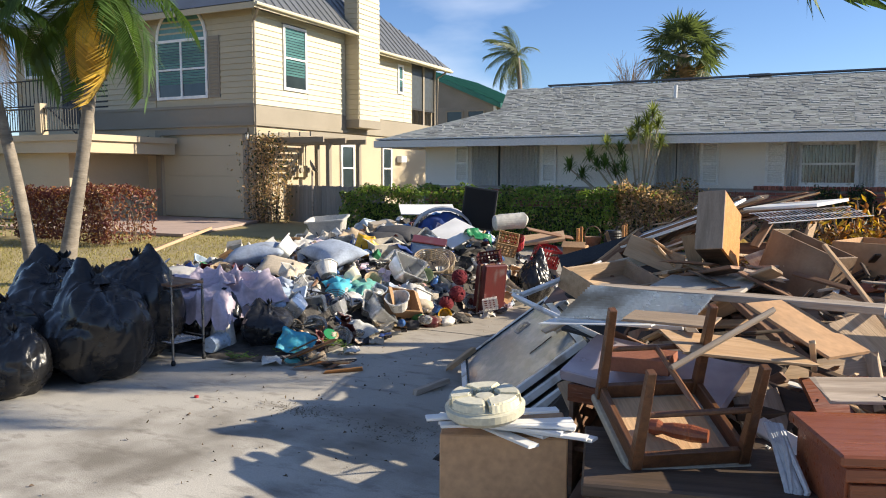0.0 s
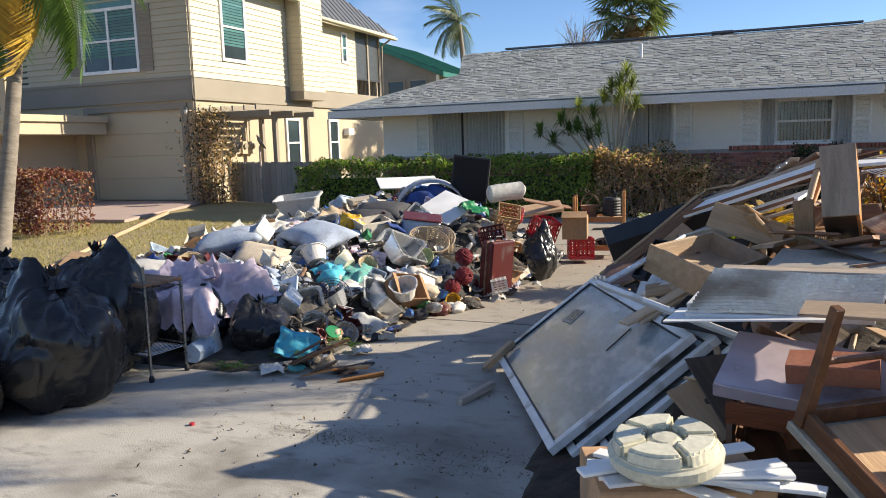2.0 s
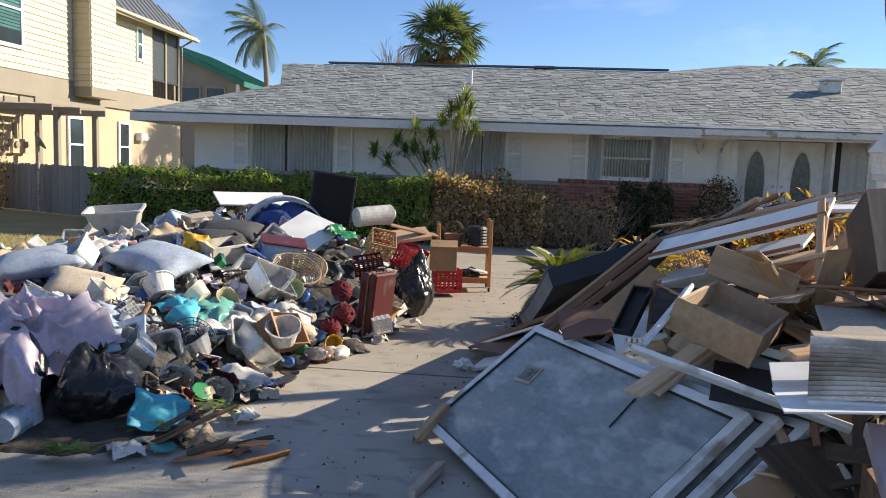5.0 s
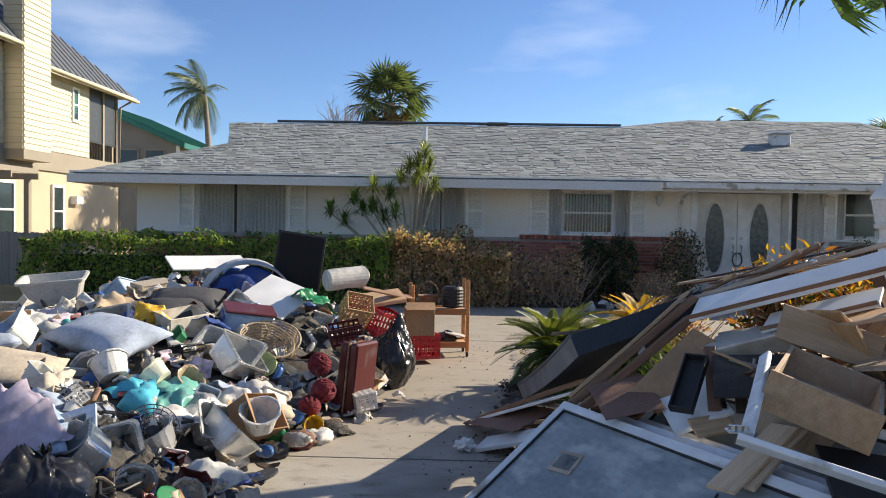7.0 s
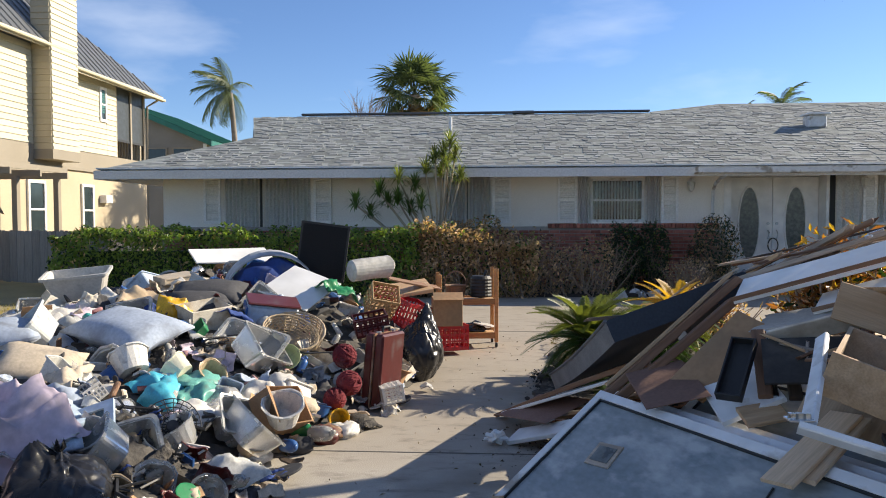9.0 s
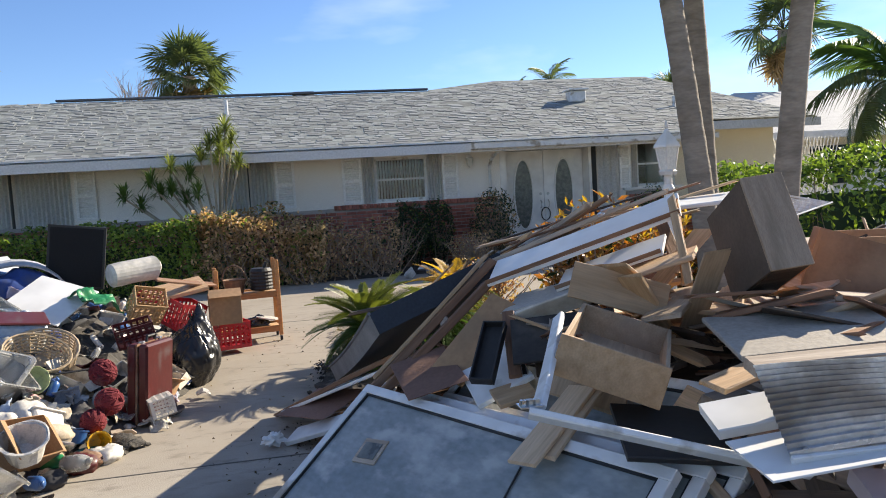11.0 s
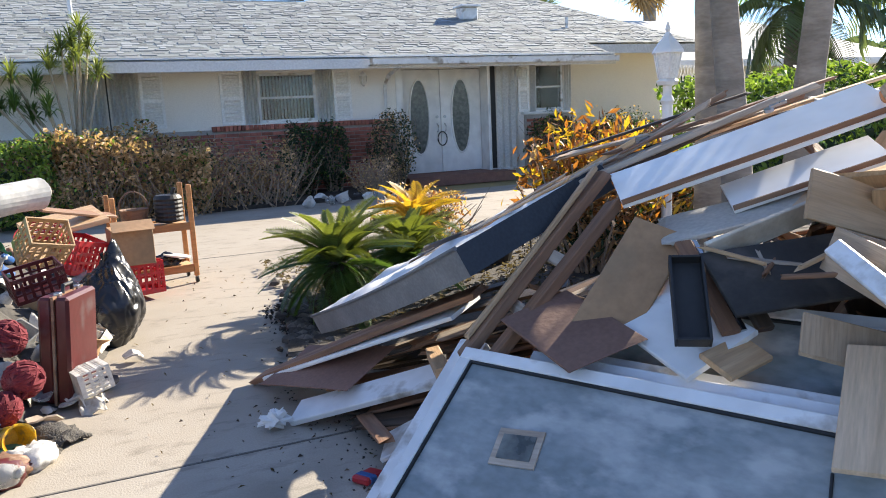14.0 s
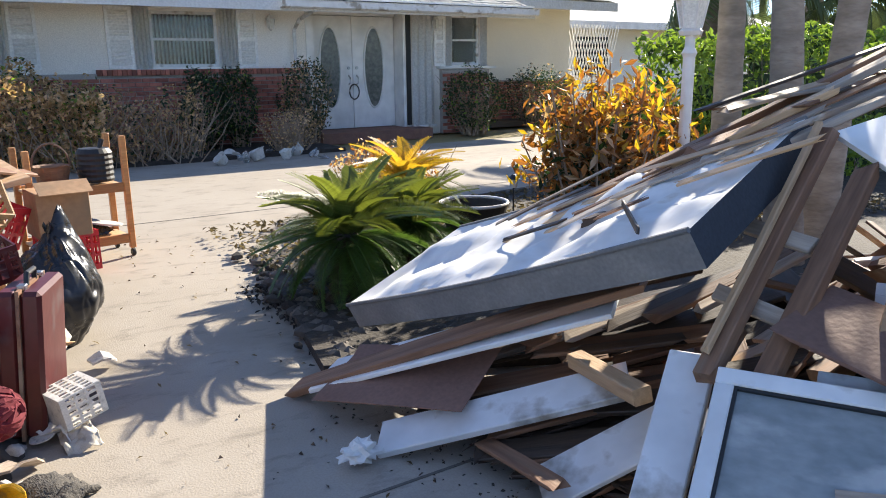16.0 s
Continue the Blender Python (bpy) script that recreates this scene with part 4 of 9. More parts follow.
for i in range(430):
    x, y = rng.uniform(-1.5, 1.9), rng.uniform(3.0, 7.2)
    h = heap_right(x, y)
    if h < 0.1 or (x < -0.6 and y < 5.25) or (-1.35 < x < -0.3 and 4.6 < y < 5.75):
        continue
    e = 0.06
    gx, gy = (heap_right(x + e, y) - heap_right(x - e, y)) / (2 * e), (heap_right(x, y + e) - heap_right(x, y - e)) / (2 * e)
    up = Vector((-gx, -gy, 1)).normalized()
    yaw = rng.gauss(-0.9, 0.8)
    m = frame_of((x, y, h + rng.uniform(0.0, 0.07)), Vector((math.cos(yaw), math.sin(yaw), 0)) - up * up.dot(Vector((math.cos(yaw), math.sin(yaw), 0))), up.cross(Vector((math.cos(yaw), math.sin(yaw), 0)))) @ pose(0, 0, 0, rng.gauss(0, 16), rng.gauss(0, 9), 0)
    material, label = rng.choices(board_mats, weights)[0]
    single("broken_board", rng.choice(board_meshes), material, label + " in the pile", "board", m, group="broken boards in the timber pile")


def glass_panel(p0, along, across, L, W, label):
    m = frame_of(p0, along, across)
    d = thing("sliding_glass_door", label, "door", m, group="discarded glass doors")
    f = 0.045
    for a, b, c, e, nm in ((0, L, 0, f, "stile"), (0, L, W - f, W, "stile"), (0, f, f, W - f, "rail"), (L - f, L, f, W - f, "rail")):
        part(nm, span(a, b, c, e, -0.02, 0.02, 0.003), WHITE_METAL, d)
    for a, b, c, e in ((f, L - f, f, f + 0.008), (f, L - f, W - f - 0.008, W - f), (f, f + 0.008, f + 0.008, W - f - 0.008), (L - f - 0.008, L - f, f + 0.008, W - f - 0.008)):
        part("gasket", span(a, b, c, e, -0.012, 0.014), BLACK, d, "black rubber gasket")
    part("pane", span(f, L - f, f, W - f, -0.004, 0.004), GLASS_DUSTY, d, "dusty mud-streaked glass")
    return d


FOOT, CORNER = Vector((-2.075, 5.43, 0.035)), Vector((-1.51, 5.775, 0.535))
UDIR = Vector((0.44, -0.9, 0.02)).normalized()
N = UDIR.cross(CORNER - FOOT).normalized()
if N.z < 0:
    N = -N
VD = (CORNER - FOOT).normalized()
glass_panel(FOOT, UDIR, VD, 1.74, 0.87, "white aluminium sliding door with dusty glass leaning on the pile")
glass_panel(FOOT + UDIR * 0.22 + VD * 0.07 - N * 0.06, UDIR, VD, 1.58, 0.87, "white aluminium sliding door lying beneath another one")
glass_panel(FOOT + UDIR * 0.40 + VD * 0.20 - N * 0.115, UDIR, VD, 1.48, 0.80, "white aluminium sliding door at the bottom of the stack")
glass_panel(FOOT + UDIR * 0.35 + VD * 0.52 - N * 0.17, UDIR, VD, 1.55, 0.8, "white framed glass panel pushed up under the boards")
gm = frame_of(FOOT, UDIR, VD)
sgn = 1 if (gm.to_3x3() @ Vector((0, 0, 1))).z > 0 else -1
single("door_jamb", span(-0.16, -0.035, 0.02, 0.98, *sorted((-0.15 * sgn, -0.11 * sgn)), 0.004), WHITE_METAL, "white door jamb stained with mud under the glass door", "door jamb", gm)
sticker = thing("picture_card", "small dark framed picture card lying on the glass", "picture", gm @ pose(0.30, 0.50, 0.008 * sgn, 0, 0, 8))
part("card", span(0, 0.15, 0, 0.12, -0.003, 0.003), GREY_WOOD, sticker)
part("image", span(0.02, 0.13, 0.02, 0.10, *sorted((0.003 * sgn, 0.006 * sgn))), mat("dim_photo", (0.05, 0.06, 0.06), (0.20, 0.21, 0.19), rough=0.3, scale=14), sticker)
single("black_rod", tube([(1.20, 0.54, 0.01 * sgn), (1.175, 0.72, 0.01 * sgn)], 0.004, 6), BLACK, "thin black rod lying on the glass door", "rod", gm)

# mattress sagging over the back of the pile
mm = frame_of((-1.53, 7.58, 0.16), (0.14, -1.65, 0.60), (0.55, 0.04, 0.21))
mattress = thing("mattress", "white-topped mattress with dark navy border, soaked and bent", "mattress", mm)
ML, MW, MT = 1.84, 0.78, 0.115
bm = bmesh.new()
nx, ny = 36, 16
grid = {}
for s, zz in ((0, 0.0), (1, MT)):
    for i in range(nx + 1):
        for j in range(ny + 1):
            x, y = ML * i / nx, MW * j / ny
            edge = min(1, min(i, nx - i, j, ny - j) / 2)
            z = zz + (0.045 * edge * (noise.noise(Vector((x * 3, y * 4, 2))) + 0.8 * noise.noise(Vector((x * 9, y * 5, 7)))) if s else 0) - 0.02 * math.sin(math.pi * x / ML)
            grid[s, i, j] = bm.verts.new((x, y, z))
for i in range(nx):
    for j in range(ny):
        bm.faces.new((grid[1, i, j], grid[1, i + 1, j], grid[1, i + 1, j + 1], grid[1, i, j + 1]))
FABRIC_WHITE = mat("mattress_ticking", (0.84, 0.83, 0.81), (0.76, 0.75, 0.73), rough=0.9, scale=4, detail=9, bump=0.15, dirt=(0.42, 0.36, 0.29), dirt_scale=4.5, dirt_at=(0.62, 0.74))
part("top", mesh_of("top", bm, True), FABRIC_WHITE, mattress)
for i in range(20):
    mp_ = mm @ Vector((rng.uniform(0.5, ML - 0.1), rng.uniform(0.25, MW - 0.05), MT + 0.012))
    a_ = rng.gauss(-1.0, 0.5)
    sl = rng.uniform(0.05, 0.5) if i % 3 else rng.uniform(0.4, 0.9)
    slab3(mp_, mp_ + Vector((math.cos(a_), math.sin(a_), 0.36 * -math.sin(a_) + 0.33 * math.cos(a_))), mp_ + Vector((0.3, 0.3, 0.1)), 0.008, "wood_chip", [DARK_WOOD, BROWN_WOOD, GREY_WOOD, PINE][i % 4], "splintered wood chip lying on the mattress", "splinter", sl, rng.uniform(0.012, 0.035), 0.04, group="wood chips on the mattress")


def border(pts_lo, pts_hi):
    bm = bmesh.new()
    a = [bm.verts.new(p) for p in pts_lo]
    b = [bm.verts.new(p) for p in pts_hi]
    mid = [bm.verts.new((p[0], p[1], (p[2] + q[2]) / 2)) for p, q in zip(pts_lo, pts_hi)]
    for lo, hi in ((a, mid), (mid, b)):
        for i in range(len(lo) - 1):
            bm.faces.new((lo[i], lo[i + 1], hi[i + 1], hi[i]))
    return bm


def sag(x):
    return -0.02 * math.sin(math.pi * x / ML)


xs = [ML * i / nx for i in range(nx + 1)]
GREYBORD = mat("grey_border_fabric", (0.20, 0.20, 0.20), (0.15, 0.15, 0.155), rough=0.9, scale=6, detail=70, bump=0.2)
NAVY = mat("navy_fabric", (0.028, 0.034, 0.044), (0.04, 0.047, 0.058), rough=0.85, scale=6, detail=70, bump=0.2)
part("border", border([(x, 0, sag(x)) for x in xs], [(x, 0, MT + sag(x)) for x in xs]), GREYBORD, mattress, "grey side border")
part("border", border([(x, MW, sag(x)) for x in xs], [(x, MW, MT + sag(x)) for x in xs]), GREYBORD, mattress, "grey side border")
part("border", border([(0, 0, 0), (0, MW, 0)], [(0, 0, MT), (0, MW, MT)]), GREYBORD, mattress, "grey end border")
part("border", border([(ML, 0, 0), (ML, MW, 0)], [(ML, 0, MT), (ML, MW, MT)]), NAVY, mattress, "navy end border")
part("underside", border([(x, 0, sag(x)) for x in xs], [(x, MW, sag(x)) for x in xs]), NAVY, mattress)
for yy in (0, MW):
    part("piping", tube([(x, yy, MT + sag(x)) for x in xs], 0.009, 6), GREYBORD, mattress)

# heavy beams leaning over the middle
for p0, p1, w, t, mt in (((-1.46, 5.76, 0.55), (-0.78, 5.90, 1.12), 0.06, 0.04, BROWN_WOOD), ((-1.43, 5.80, 0.60), (-0.80, 5.93, 1.14), 0.022, 0.02, PINE),
                         ((-1.43, 5.62, 0.56), (-0.85, 5.73, 1.03), 0.06, 0.04, BROWN_WOOD)):
    slab3(p0, p1, (p0[0] + 0.05, p0[1] + 0.3, p0[2]), t, "timber_beam", mt, "long worn timber beam leaning over the pile", "beam", width=w, ragged=0.02, group="leaning beams")
for i in range(2):
    k = 0.22 + 0.3 * i
    p = Vector((-1.38, 5.7, 0.52)).lerp(Vector((-0.82, 5.82, 1.07)), k)
    slab3(p, p + Vector((0.02, 0.24, 0.02)), p + Vector((0.04, 0, 0.05)), 0.02, "cross_batten", GREY_WOOD, "short pale batten nailed across the beams", "batten", 0.22, 0.05, 0.01)
# boards on top of the mattress and behind it
for p0, p1, w, mt in (((-1.22, 7.2, 0.50), (-0.55, 6.05, 1.22), 0.06, PINE), ((-1.05, 6.95, 0.62), (-0.25, 5.95, 1.36), 0.09, GREY_WOOD), ((-0.95, 6.9, 0.75), (-0.09, 6.02, 1.40), 0.07, BROWN_WOOD),
                      ((-1.1, 6.6, 0.76), (-0.35, 5.85, 1.25), 0.05, DARK_WOOD), ((-0.9, 6.25, 1.0), (0.1, 5.7, 1.42), 0.08, GREY_WOOD), ((-0.95, 6.05, 1.03), (-0.1, 5.75, 1.36), 0.04, GREY_WOOD), ((-0.8, 6.35, 1.02), (0.3, 5.95, 1.38), 0.10, BROWN_WOOD)):
    slab3(p0, p1, (p0[0] + 0.1, p0[1] + 0.06, p0[2] + 0.02), 0.025, "long_plank", mt, "long thin weathered plank thrown on the pile", "plank", width=w, ragged=0.03, group="long planks")
# rough panel of shingled lath at the top
for i in range(9):
    a = Vector((-0.55 + rng.uniform(-0.2, 0.3), 6.45 - 0.06 * i, 1.14 + rng.uniform(0.0, 0.05)))
    slab3(a, a + Vector((0.95, -0.4 + rng.uniform(-0.3, 0.3), 0.24 + rng.uniform(-0.08, 0.06))), a + Vector((0.03, 0.1, 0)), 0.012, "roof_lath", [DARK_WOOD, BROWN_WOOD, GREY_WOOD, PINE, BROWN_WOOD][i % 5], "splintered roof lath on the top of the pile", "lath", rng.uniform(0.6, 1.05), rng.uniform(0.03, 0.075), 0.05, group="splintered roof laths")

# low boards sticking out towards the drive
slab3((-1.98, 7.36, 0.03), (-1.20, 6.2, 0.64), (-1.86, 7.44, 0.06), 0.03, "edge_plank", BROWN_WOOD, "brown plank sticking out from under the mattress", "plank", 1.5, 0.12, 0.02)
slab3((-1.93, 7.25, 0.075), (-1.3, 6.3, 0.52), (-1.70, 7.35, 0.13), 0.02, "white_shelf", WHITE_PAINT, "white laminated shelf board under the mattress", "shelf board", 1.25, 0.26)
slab3((-1.95, 7.11, 0.09), (-1.69, 6.58, 0.185), (-1.50, 7.1, 0.25), 0.006, "hardboard_sheet", mat("red_brown_hardboard", (0.25, 0.135, 0.095), (0.19, 0.10, 0.07), rough=0.8, scale=3), "torn red-brown hardboard sheet", "sheet", 0.60, 0.36, 0.05)
slab3((-1.91, 6.74, 0.02), (-1.34, 6.17, 0.30), (-1.85, 7.05, 0.07), 0.03, "white_door_panel", WHITE_METAL, "white moulded door panel with cracked edge", "panel", 0.88, 0.15, 0.01)
single("paper_scrap", blob((0.055, 0.045, 0.035), 3, 0.75, 7, 4), WHITE_PAINT, "crumpled white paper tatters at the panel's tip", "paper", pose(-1.97, 6.74, 0.05))
slab3((-1.68, 6.12, 0.05), (-1.30, 5.88, 0.30), (-1.56, 6.30, 0.09), 0.02, "white_board", WHITE_METAL, "white painted board poking out near the ground", "board", 0.55, 0.2)
slab3((-1.36, 6.40, 0.37), (-1.49, 5.97, 0.42), (-1.30, 6.38, 0.38), 0.05, "wood_block", PINE, "short pale wood block", "block", 0.42, 0.06)
# dark slats added where the pile's foot lies in shadow
for i in range(26):
    a = Vector((rng.uniform(-1.7, -1.3), rng.uniform(5.95, 6.95), rng.uniform(0.03, 0.1)))
    yw = rng.gauss(-0.8, 0.5)
    slab3(a, a + Vector((math.cos(yw), math.sin(yw), rng.uniform(0.0, 0.3))), a + Vector((-math.sin(yw), math.cos(yw), rng.uniform(-0.2, 0.2))), 0.015, "broken_lath", [DARK_WOOD, DARK_WOOD, BROWN_WOOD][i % 3], "dark broken slat added low in the pile for its shade", "slat", rng.uniform(0.25, 0.6), rng.uniform(0.05, 0.13), 0.04, group="broken slats")
for i in range(9):
    a = Vector((-1.75 + 0.1 * i, 7.05 - 0.11 * i, 0.12 + 0.05 * i))
    slab3(a, a + Vector((0.75, -0.55 + 0.05 * i, 0.25)), a + Vector((0.1, 0.2, 0.02)), 0.02, "broken_lath", [DARK_WOOD, BROWN_WOOD, GREY_WOOD][i % 3], "dark broken slat under the mattress", "slat", rng.uniform(0.5, 0.9), rng.uniform(0.05, 0.1), 0.03, group="broken slats")

# more dark slats, which also darken the shaded space under the mattress
for i in range(44):
    a = Vector((rng.uniform(-1.7, -0.95), rng.uniform(6.15, 7.15), 0.0))
    a.z = 0.06 + 0.34 * smooth_step(-1.75, -1.0, a.x) * rng.random()
    slab3(a, a + Vector((0.6, rng.uniform(-0.9, -0.3), 0.22)), a + Vector((0.12, 0.2, 0.03)), 0.018, "broken_lath", [DARK_WOOD, DARK_WOOD, BROWN_WOOD, DARK_WOOD][i % 4], "dark wet slat under the mattress, added to deepen the shade", "slat", rng.uniform(0.35, 0.75), rng.uniform(0.05, 0.12), 0.04, group="broken slats")

# brown panels and white sheet in the middle hollow
slab3((-1.20, 5.50, 0.68), (-0.88, 5.60, 0.97), (-1.02, 5.38, 0.70), 0.015, "hardboard_sheet", CARD, "stiff brown cardboard sheet", "sheet", 0.46, 0.2)
slab3((-1.34, 5.29, 0.60), (-1.36, 5.62, 0.66), (-1.09, 5.31, 0.67), 0.012, "hardboard_sheet", mat("red_brown_hardboard", (0.16, 0.085, 0.06)), "dark brown torn hardboard sheet", "sheet", 0.36, 0.27, 0.04)
slab3((-1.09, 5.53, 0.70), (-1.09, 5.15, 0.615), (-0.90, 5.44, 0.775), 0.02, "white_sheet", WHITE_METAL, "white enamelled oven side sheet", "sheet", 0.46, 0.26)
rack = thing("oven_rack", "chrome wire oven rack stuck in the pile", "oven rack", frame_of((-1.10, 5.50, 0.66), (0.3, 0.10, 0.06), (0.12, -0.22, 0.0)))
for i in range(16):
    part("wire", tube([(0.02 + i * 0.024, 0, 0), (0.02 + i * 0.024, 0.24, 0)], 0.003, 5), CHROME, rack)
part("rim", tube([(0, 0, 0), (0.4, 0, 0), (0.4, 0.24, 0), (0, 0.24, 0), (0, 0, 0)], 0.005, 6), CHROME, rack)
for i in range(3):
    p = Vector((-0.95 + 0.055 * i, 5.09 - 0.012 * i, 0.71))
    s = slab3(p, p + Vector((0.064, 0.294, 0.226)), p + Vector((0.05, -0.02, 0)), 0.025, "runner_board", [BROWN_WOOD, CHROME, DARK_WOOD][i], "drawer side with a metal runner standing upright", "drawer rail", 0.36, (0.055, 0.02, 0.05)[i])
slab3((-0.83, 5.30, 0.86), (-0.46, 5.22, 0.975), (-0.81, 5.27, 0.94), 0.016, "cream_board", mat("cream_laminate", (0.60, 0.55, 0.46), (0.50, 0.45, 0.37), rough=0.5, scale=3, dirt=(0.33, 0.27, 0.2), dirt_scale=4), "cream laminated board lying across the hollow", "board", 0.42, 0.085)
slab3((-0.94, 5.05, 0.765), (-0.58, 4.93, 0.80), (-0.86, 5.24, 0.89), 0.012, "dark_panel", mat("black_brown_board", (0.025, 0.022, 0.02), (0.055, 0.048, 0.042), rough=0.8, scale=6, dirt=(0.10, 0.085, 0.07), dirt_scale=6), "black-brown board sloping into the hollow", "panel", 0.44, 0.27)
slab3((-0.888, 4.881, 0.695), (-0.807, 4.944, 0.786), (-0.62, 4.77, 0.72), 0.016, "board_offcut", PARTICLE, "short tan board in the hollow of the pile", "board", 0.125, 0.32, 0.01)
tray_m = frame_of((-1.02, 5.06, 0.685), (0.108, 0.16, 0.183), (-0.09, 0.05, -0.01))
bt = thing("black_tray", "black plastic drawer tray stuck upright in the pile", "tray", tray_m)
part("bottom", span(0.008, 0.282, 0.008, 0.092, 0.0, 0.006), BLACK, bt)
for a, b, c_, d in ((0, 0.29, 0, 0.008), (0, 0.29, 0.092, 0.10), (0, 0.008, 0.008, 0.092), (0.282, 0.29, 0.008, 0.092)):
    part("side", span(a, b, c_, d, -0.002, 0.04, 0.001), BLACK, bt)
for i in range(7):
    q_ = Vector((rng.uniform(-0.9, -0.62), rng.uniform(4.98, 5.16), rng.uniform(0.86, 0.9)))
    slab3(q_, q_ + Vector((rng.uniform(-1, 1), rng.uniform(-1, 1), rng.uniform(-0.1, 0.3))), q_ + Vector((0.1, 0.1, 0)), 0.012, "wood_chip", [GREY_WOOD, BROWN_WOOD, PINE][i % 3], "splintered chip lying in the hollow", "splinter", rng.uniform(0.06, 0.2), rng.uniform(0.012, 0.03), 0.02, group="wood chips in the hollow")
slab3((-1.02, 4.98, 0.62), (-0.70, 5.0, 0.68), (-0.92, 5.14, 0.70), 0.02, "wood_block", PINE, "small pale plywood offcut", "block", 0.16, 0.12)

# large white doors on top
big = slab3((-0.87, 5.67, 1.015), (-0.13, 5.20, 1.31), (-0.74, 5.92, 1.10), 0.018, "laminate_panel", WHITE_PAINT, "large white laminate door laid over the pile", "door panel", 0.95, 0.30)
part("edge_strip", span(0, 0.95, -0.005, 0, 0, 0.02), BROWN_WOOD, big, "bare brown chipboard edge")
low = slab3((-0.62, 5.40, 1.00), (-0.20, 5.08, 1.18), (-0.50, 5.60, 1.06), 0.016, "laminate_panel", WHITE_PAINT, "white laminate door beneath the large one", "door panel", 0.5, 0.24)
part("edge_strip", span(0, 0.5, -0.005, 0, 0, 0.018), BROWN_WOOD, low, "bare brown chipboard edge")
slab3((-0.86, 5.45, 0.91), (-0.48, 5.18, 1.02), (-0.72, 5.62, 0.96), 0.02, "laminate_panel", mat("pale_laminate", (0.55, 0.52, 0.46), (0.48, 0.45, 0.40), rough=0.5), "pale curved tabletop piece", "panel", 0.5, 0.24, 0.03)
slab3((-0.55, 5.28, 1.0), (-0.18, 4.98, 1.15), (-0.44, 5.42, 1.03), 0.02, "board_offcut", PARTICLE, "tan board offcut on the pile", "board", 0.5, 0.18)
slab3((0.0, 5.55, 1.33), (0.45, 5.25, 1.38), (0.18, 5.8, 1.36), 0.02, "laminate_panel", WHITE_PAINT, "white panel catching the sun on top", "door panel", 0.55, 0.33)
hinge = thing("hinge", "small chrome cabinet hinge on the white door", "hinge", frame_of((-0.32, 5.55, 1.315), (0.8, -0.5, 0.35), (0.2, 0.26, 0.1)))
part("cup", lathe([(0.0, 0.012), (0.017, 0.012), (0.017, 0.0), (0.0, 0.0)], 12), CHROME, hinge)
part("arm", box((0.06, 0.014, 0.012), (0.035, 0, 0.014), 0.002), CHROME, hinge)
slab3((-0.23, 4.96, 1.05), (-0.13, 5.27, 1.39), (-0.20, 4.94, 1.06), 0.02, "upright_stick", PINE, "splintered pale stick standing upright", "stick", 0.46, 0.035, 0.03)
slab3((-0.21, 5.02, 1.05), (-0.09, 5.30, 1.37), (-0.18, 5.0, 1.06), 0.02, "upright_stick", ORANGE_WOOD, "splintered orange stick standing upright", "stick", 0.44, 0.03, 0.03)


def open_drawer(m, w, d, h, front, side, label):
    """An open drawer: two sides, back, bottom and a proud front with finger joints."""
    o = thing("drawer", label, "drawer", m, group="pulled-out drawers")
    t = 0.015
    part("bottom", span(t, d - t, t, w - t, 0.012, 0.018), side, o)
    part("side", span(0, d, 0, t, 0, h, 0.001), side, o)
    part("side", span(0, d, w - t, w, 0, h, 0.001), side, o)
    part("back", span(d - t, d, t, w - t, 0, h, 0.001), side, o)
    part("front", span(-0.012, 0.004, -0.006, w + 0.006, -0.01, h + 0.008, 0.002), front, o)
    for k in range(5):
        z = h * (k + 0.25) / 5
        part("joint", span(0.005, 0.022, -0.004, 0.0, z, z + h / 10), front, o)
    return o


open_drawer(frame_of((-0.67, 4.35, 0.75), (0.27, 0.49, 0.02), (-0.30, 0.14, 0.11)), 0.35, 0.56, 0.125, PINE, PARTICLE, "open pale wood drawer tipped on the pile")
slab3((-0.70, 5.04, 1.02), (-0.33, 4.95, 0.90), (-0.68, 5.07, 1.16), 0.014, "jointed_board", PINE, "pale drawer back with finger joints", "drawer part", 0.40, 0.15)
# white right-angled frame over the drawer
for a, b, w in (((-1.14, 4.22, 0.82), (-0.83, 4.87, 0.965), 0.05), ((-1.14, 4.22, 0.82), (-0.45, 3.93, 0.655), 0.05)):
    slab3(a, b, (a[0] + 0.02, a[1] - 0.06, a[2] + 0.03), 0.022, "white_frame_bar", WHITE_METAL, "white aluminium frame bar with bolts at the corner", "frame bar", width=w, group="white frame bars")
bolts = thing("frame_bracket", "rusty corner bracket with bolts", "bracket", pose(-1.14, 4.21, 0.845))
part("plate", box((0.07, 0.05, 0.006), bevel=0.001), CHROME, bolts)
for k in range(3):
    part("bolt", lathe([(0.0, 0.0), (0.012, 0.0), (0.012, 0.014), (0.0, 0.016)], 6), CHROME, bolts, m=Matrix.Translation((-0.02 + 0.02 * k, 0.0, 0.003)))
slab3((-0.85, 4.20, 0.66), (-0.3, 4.05, 0.62), (-0.70, 4.55, 0.72), 0.02, "dark_panel", BLACK, "flat black panel under the drawer", "panel", 0.55, 0.36)
slab3((-1.119, 4.584, 0.548), (-0.817, 4.799, 0.712), (-1.06, 4.47, 0.553), 0.016, "board_offcut", PARTICLE, "tan board offcut over the glass door", "board", 0.43, 0.12, 0.01)
slab3((-1.03, 4.58, 0.565), (-0.79, 4.76, 0.70), (-0.98, 4.49, 0.57), 0.016, "board_offcut", PARTICLE, "second tan board offcut beneath the first", "board", 0.36, 0.10, 0.01)
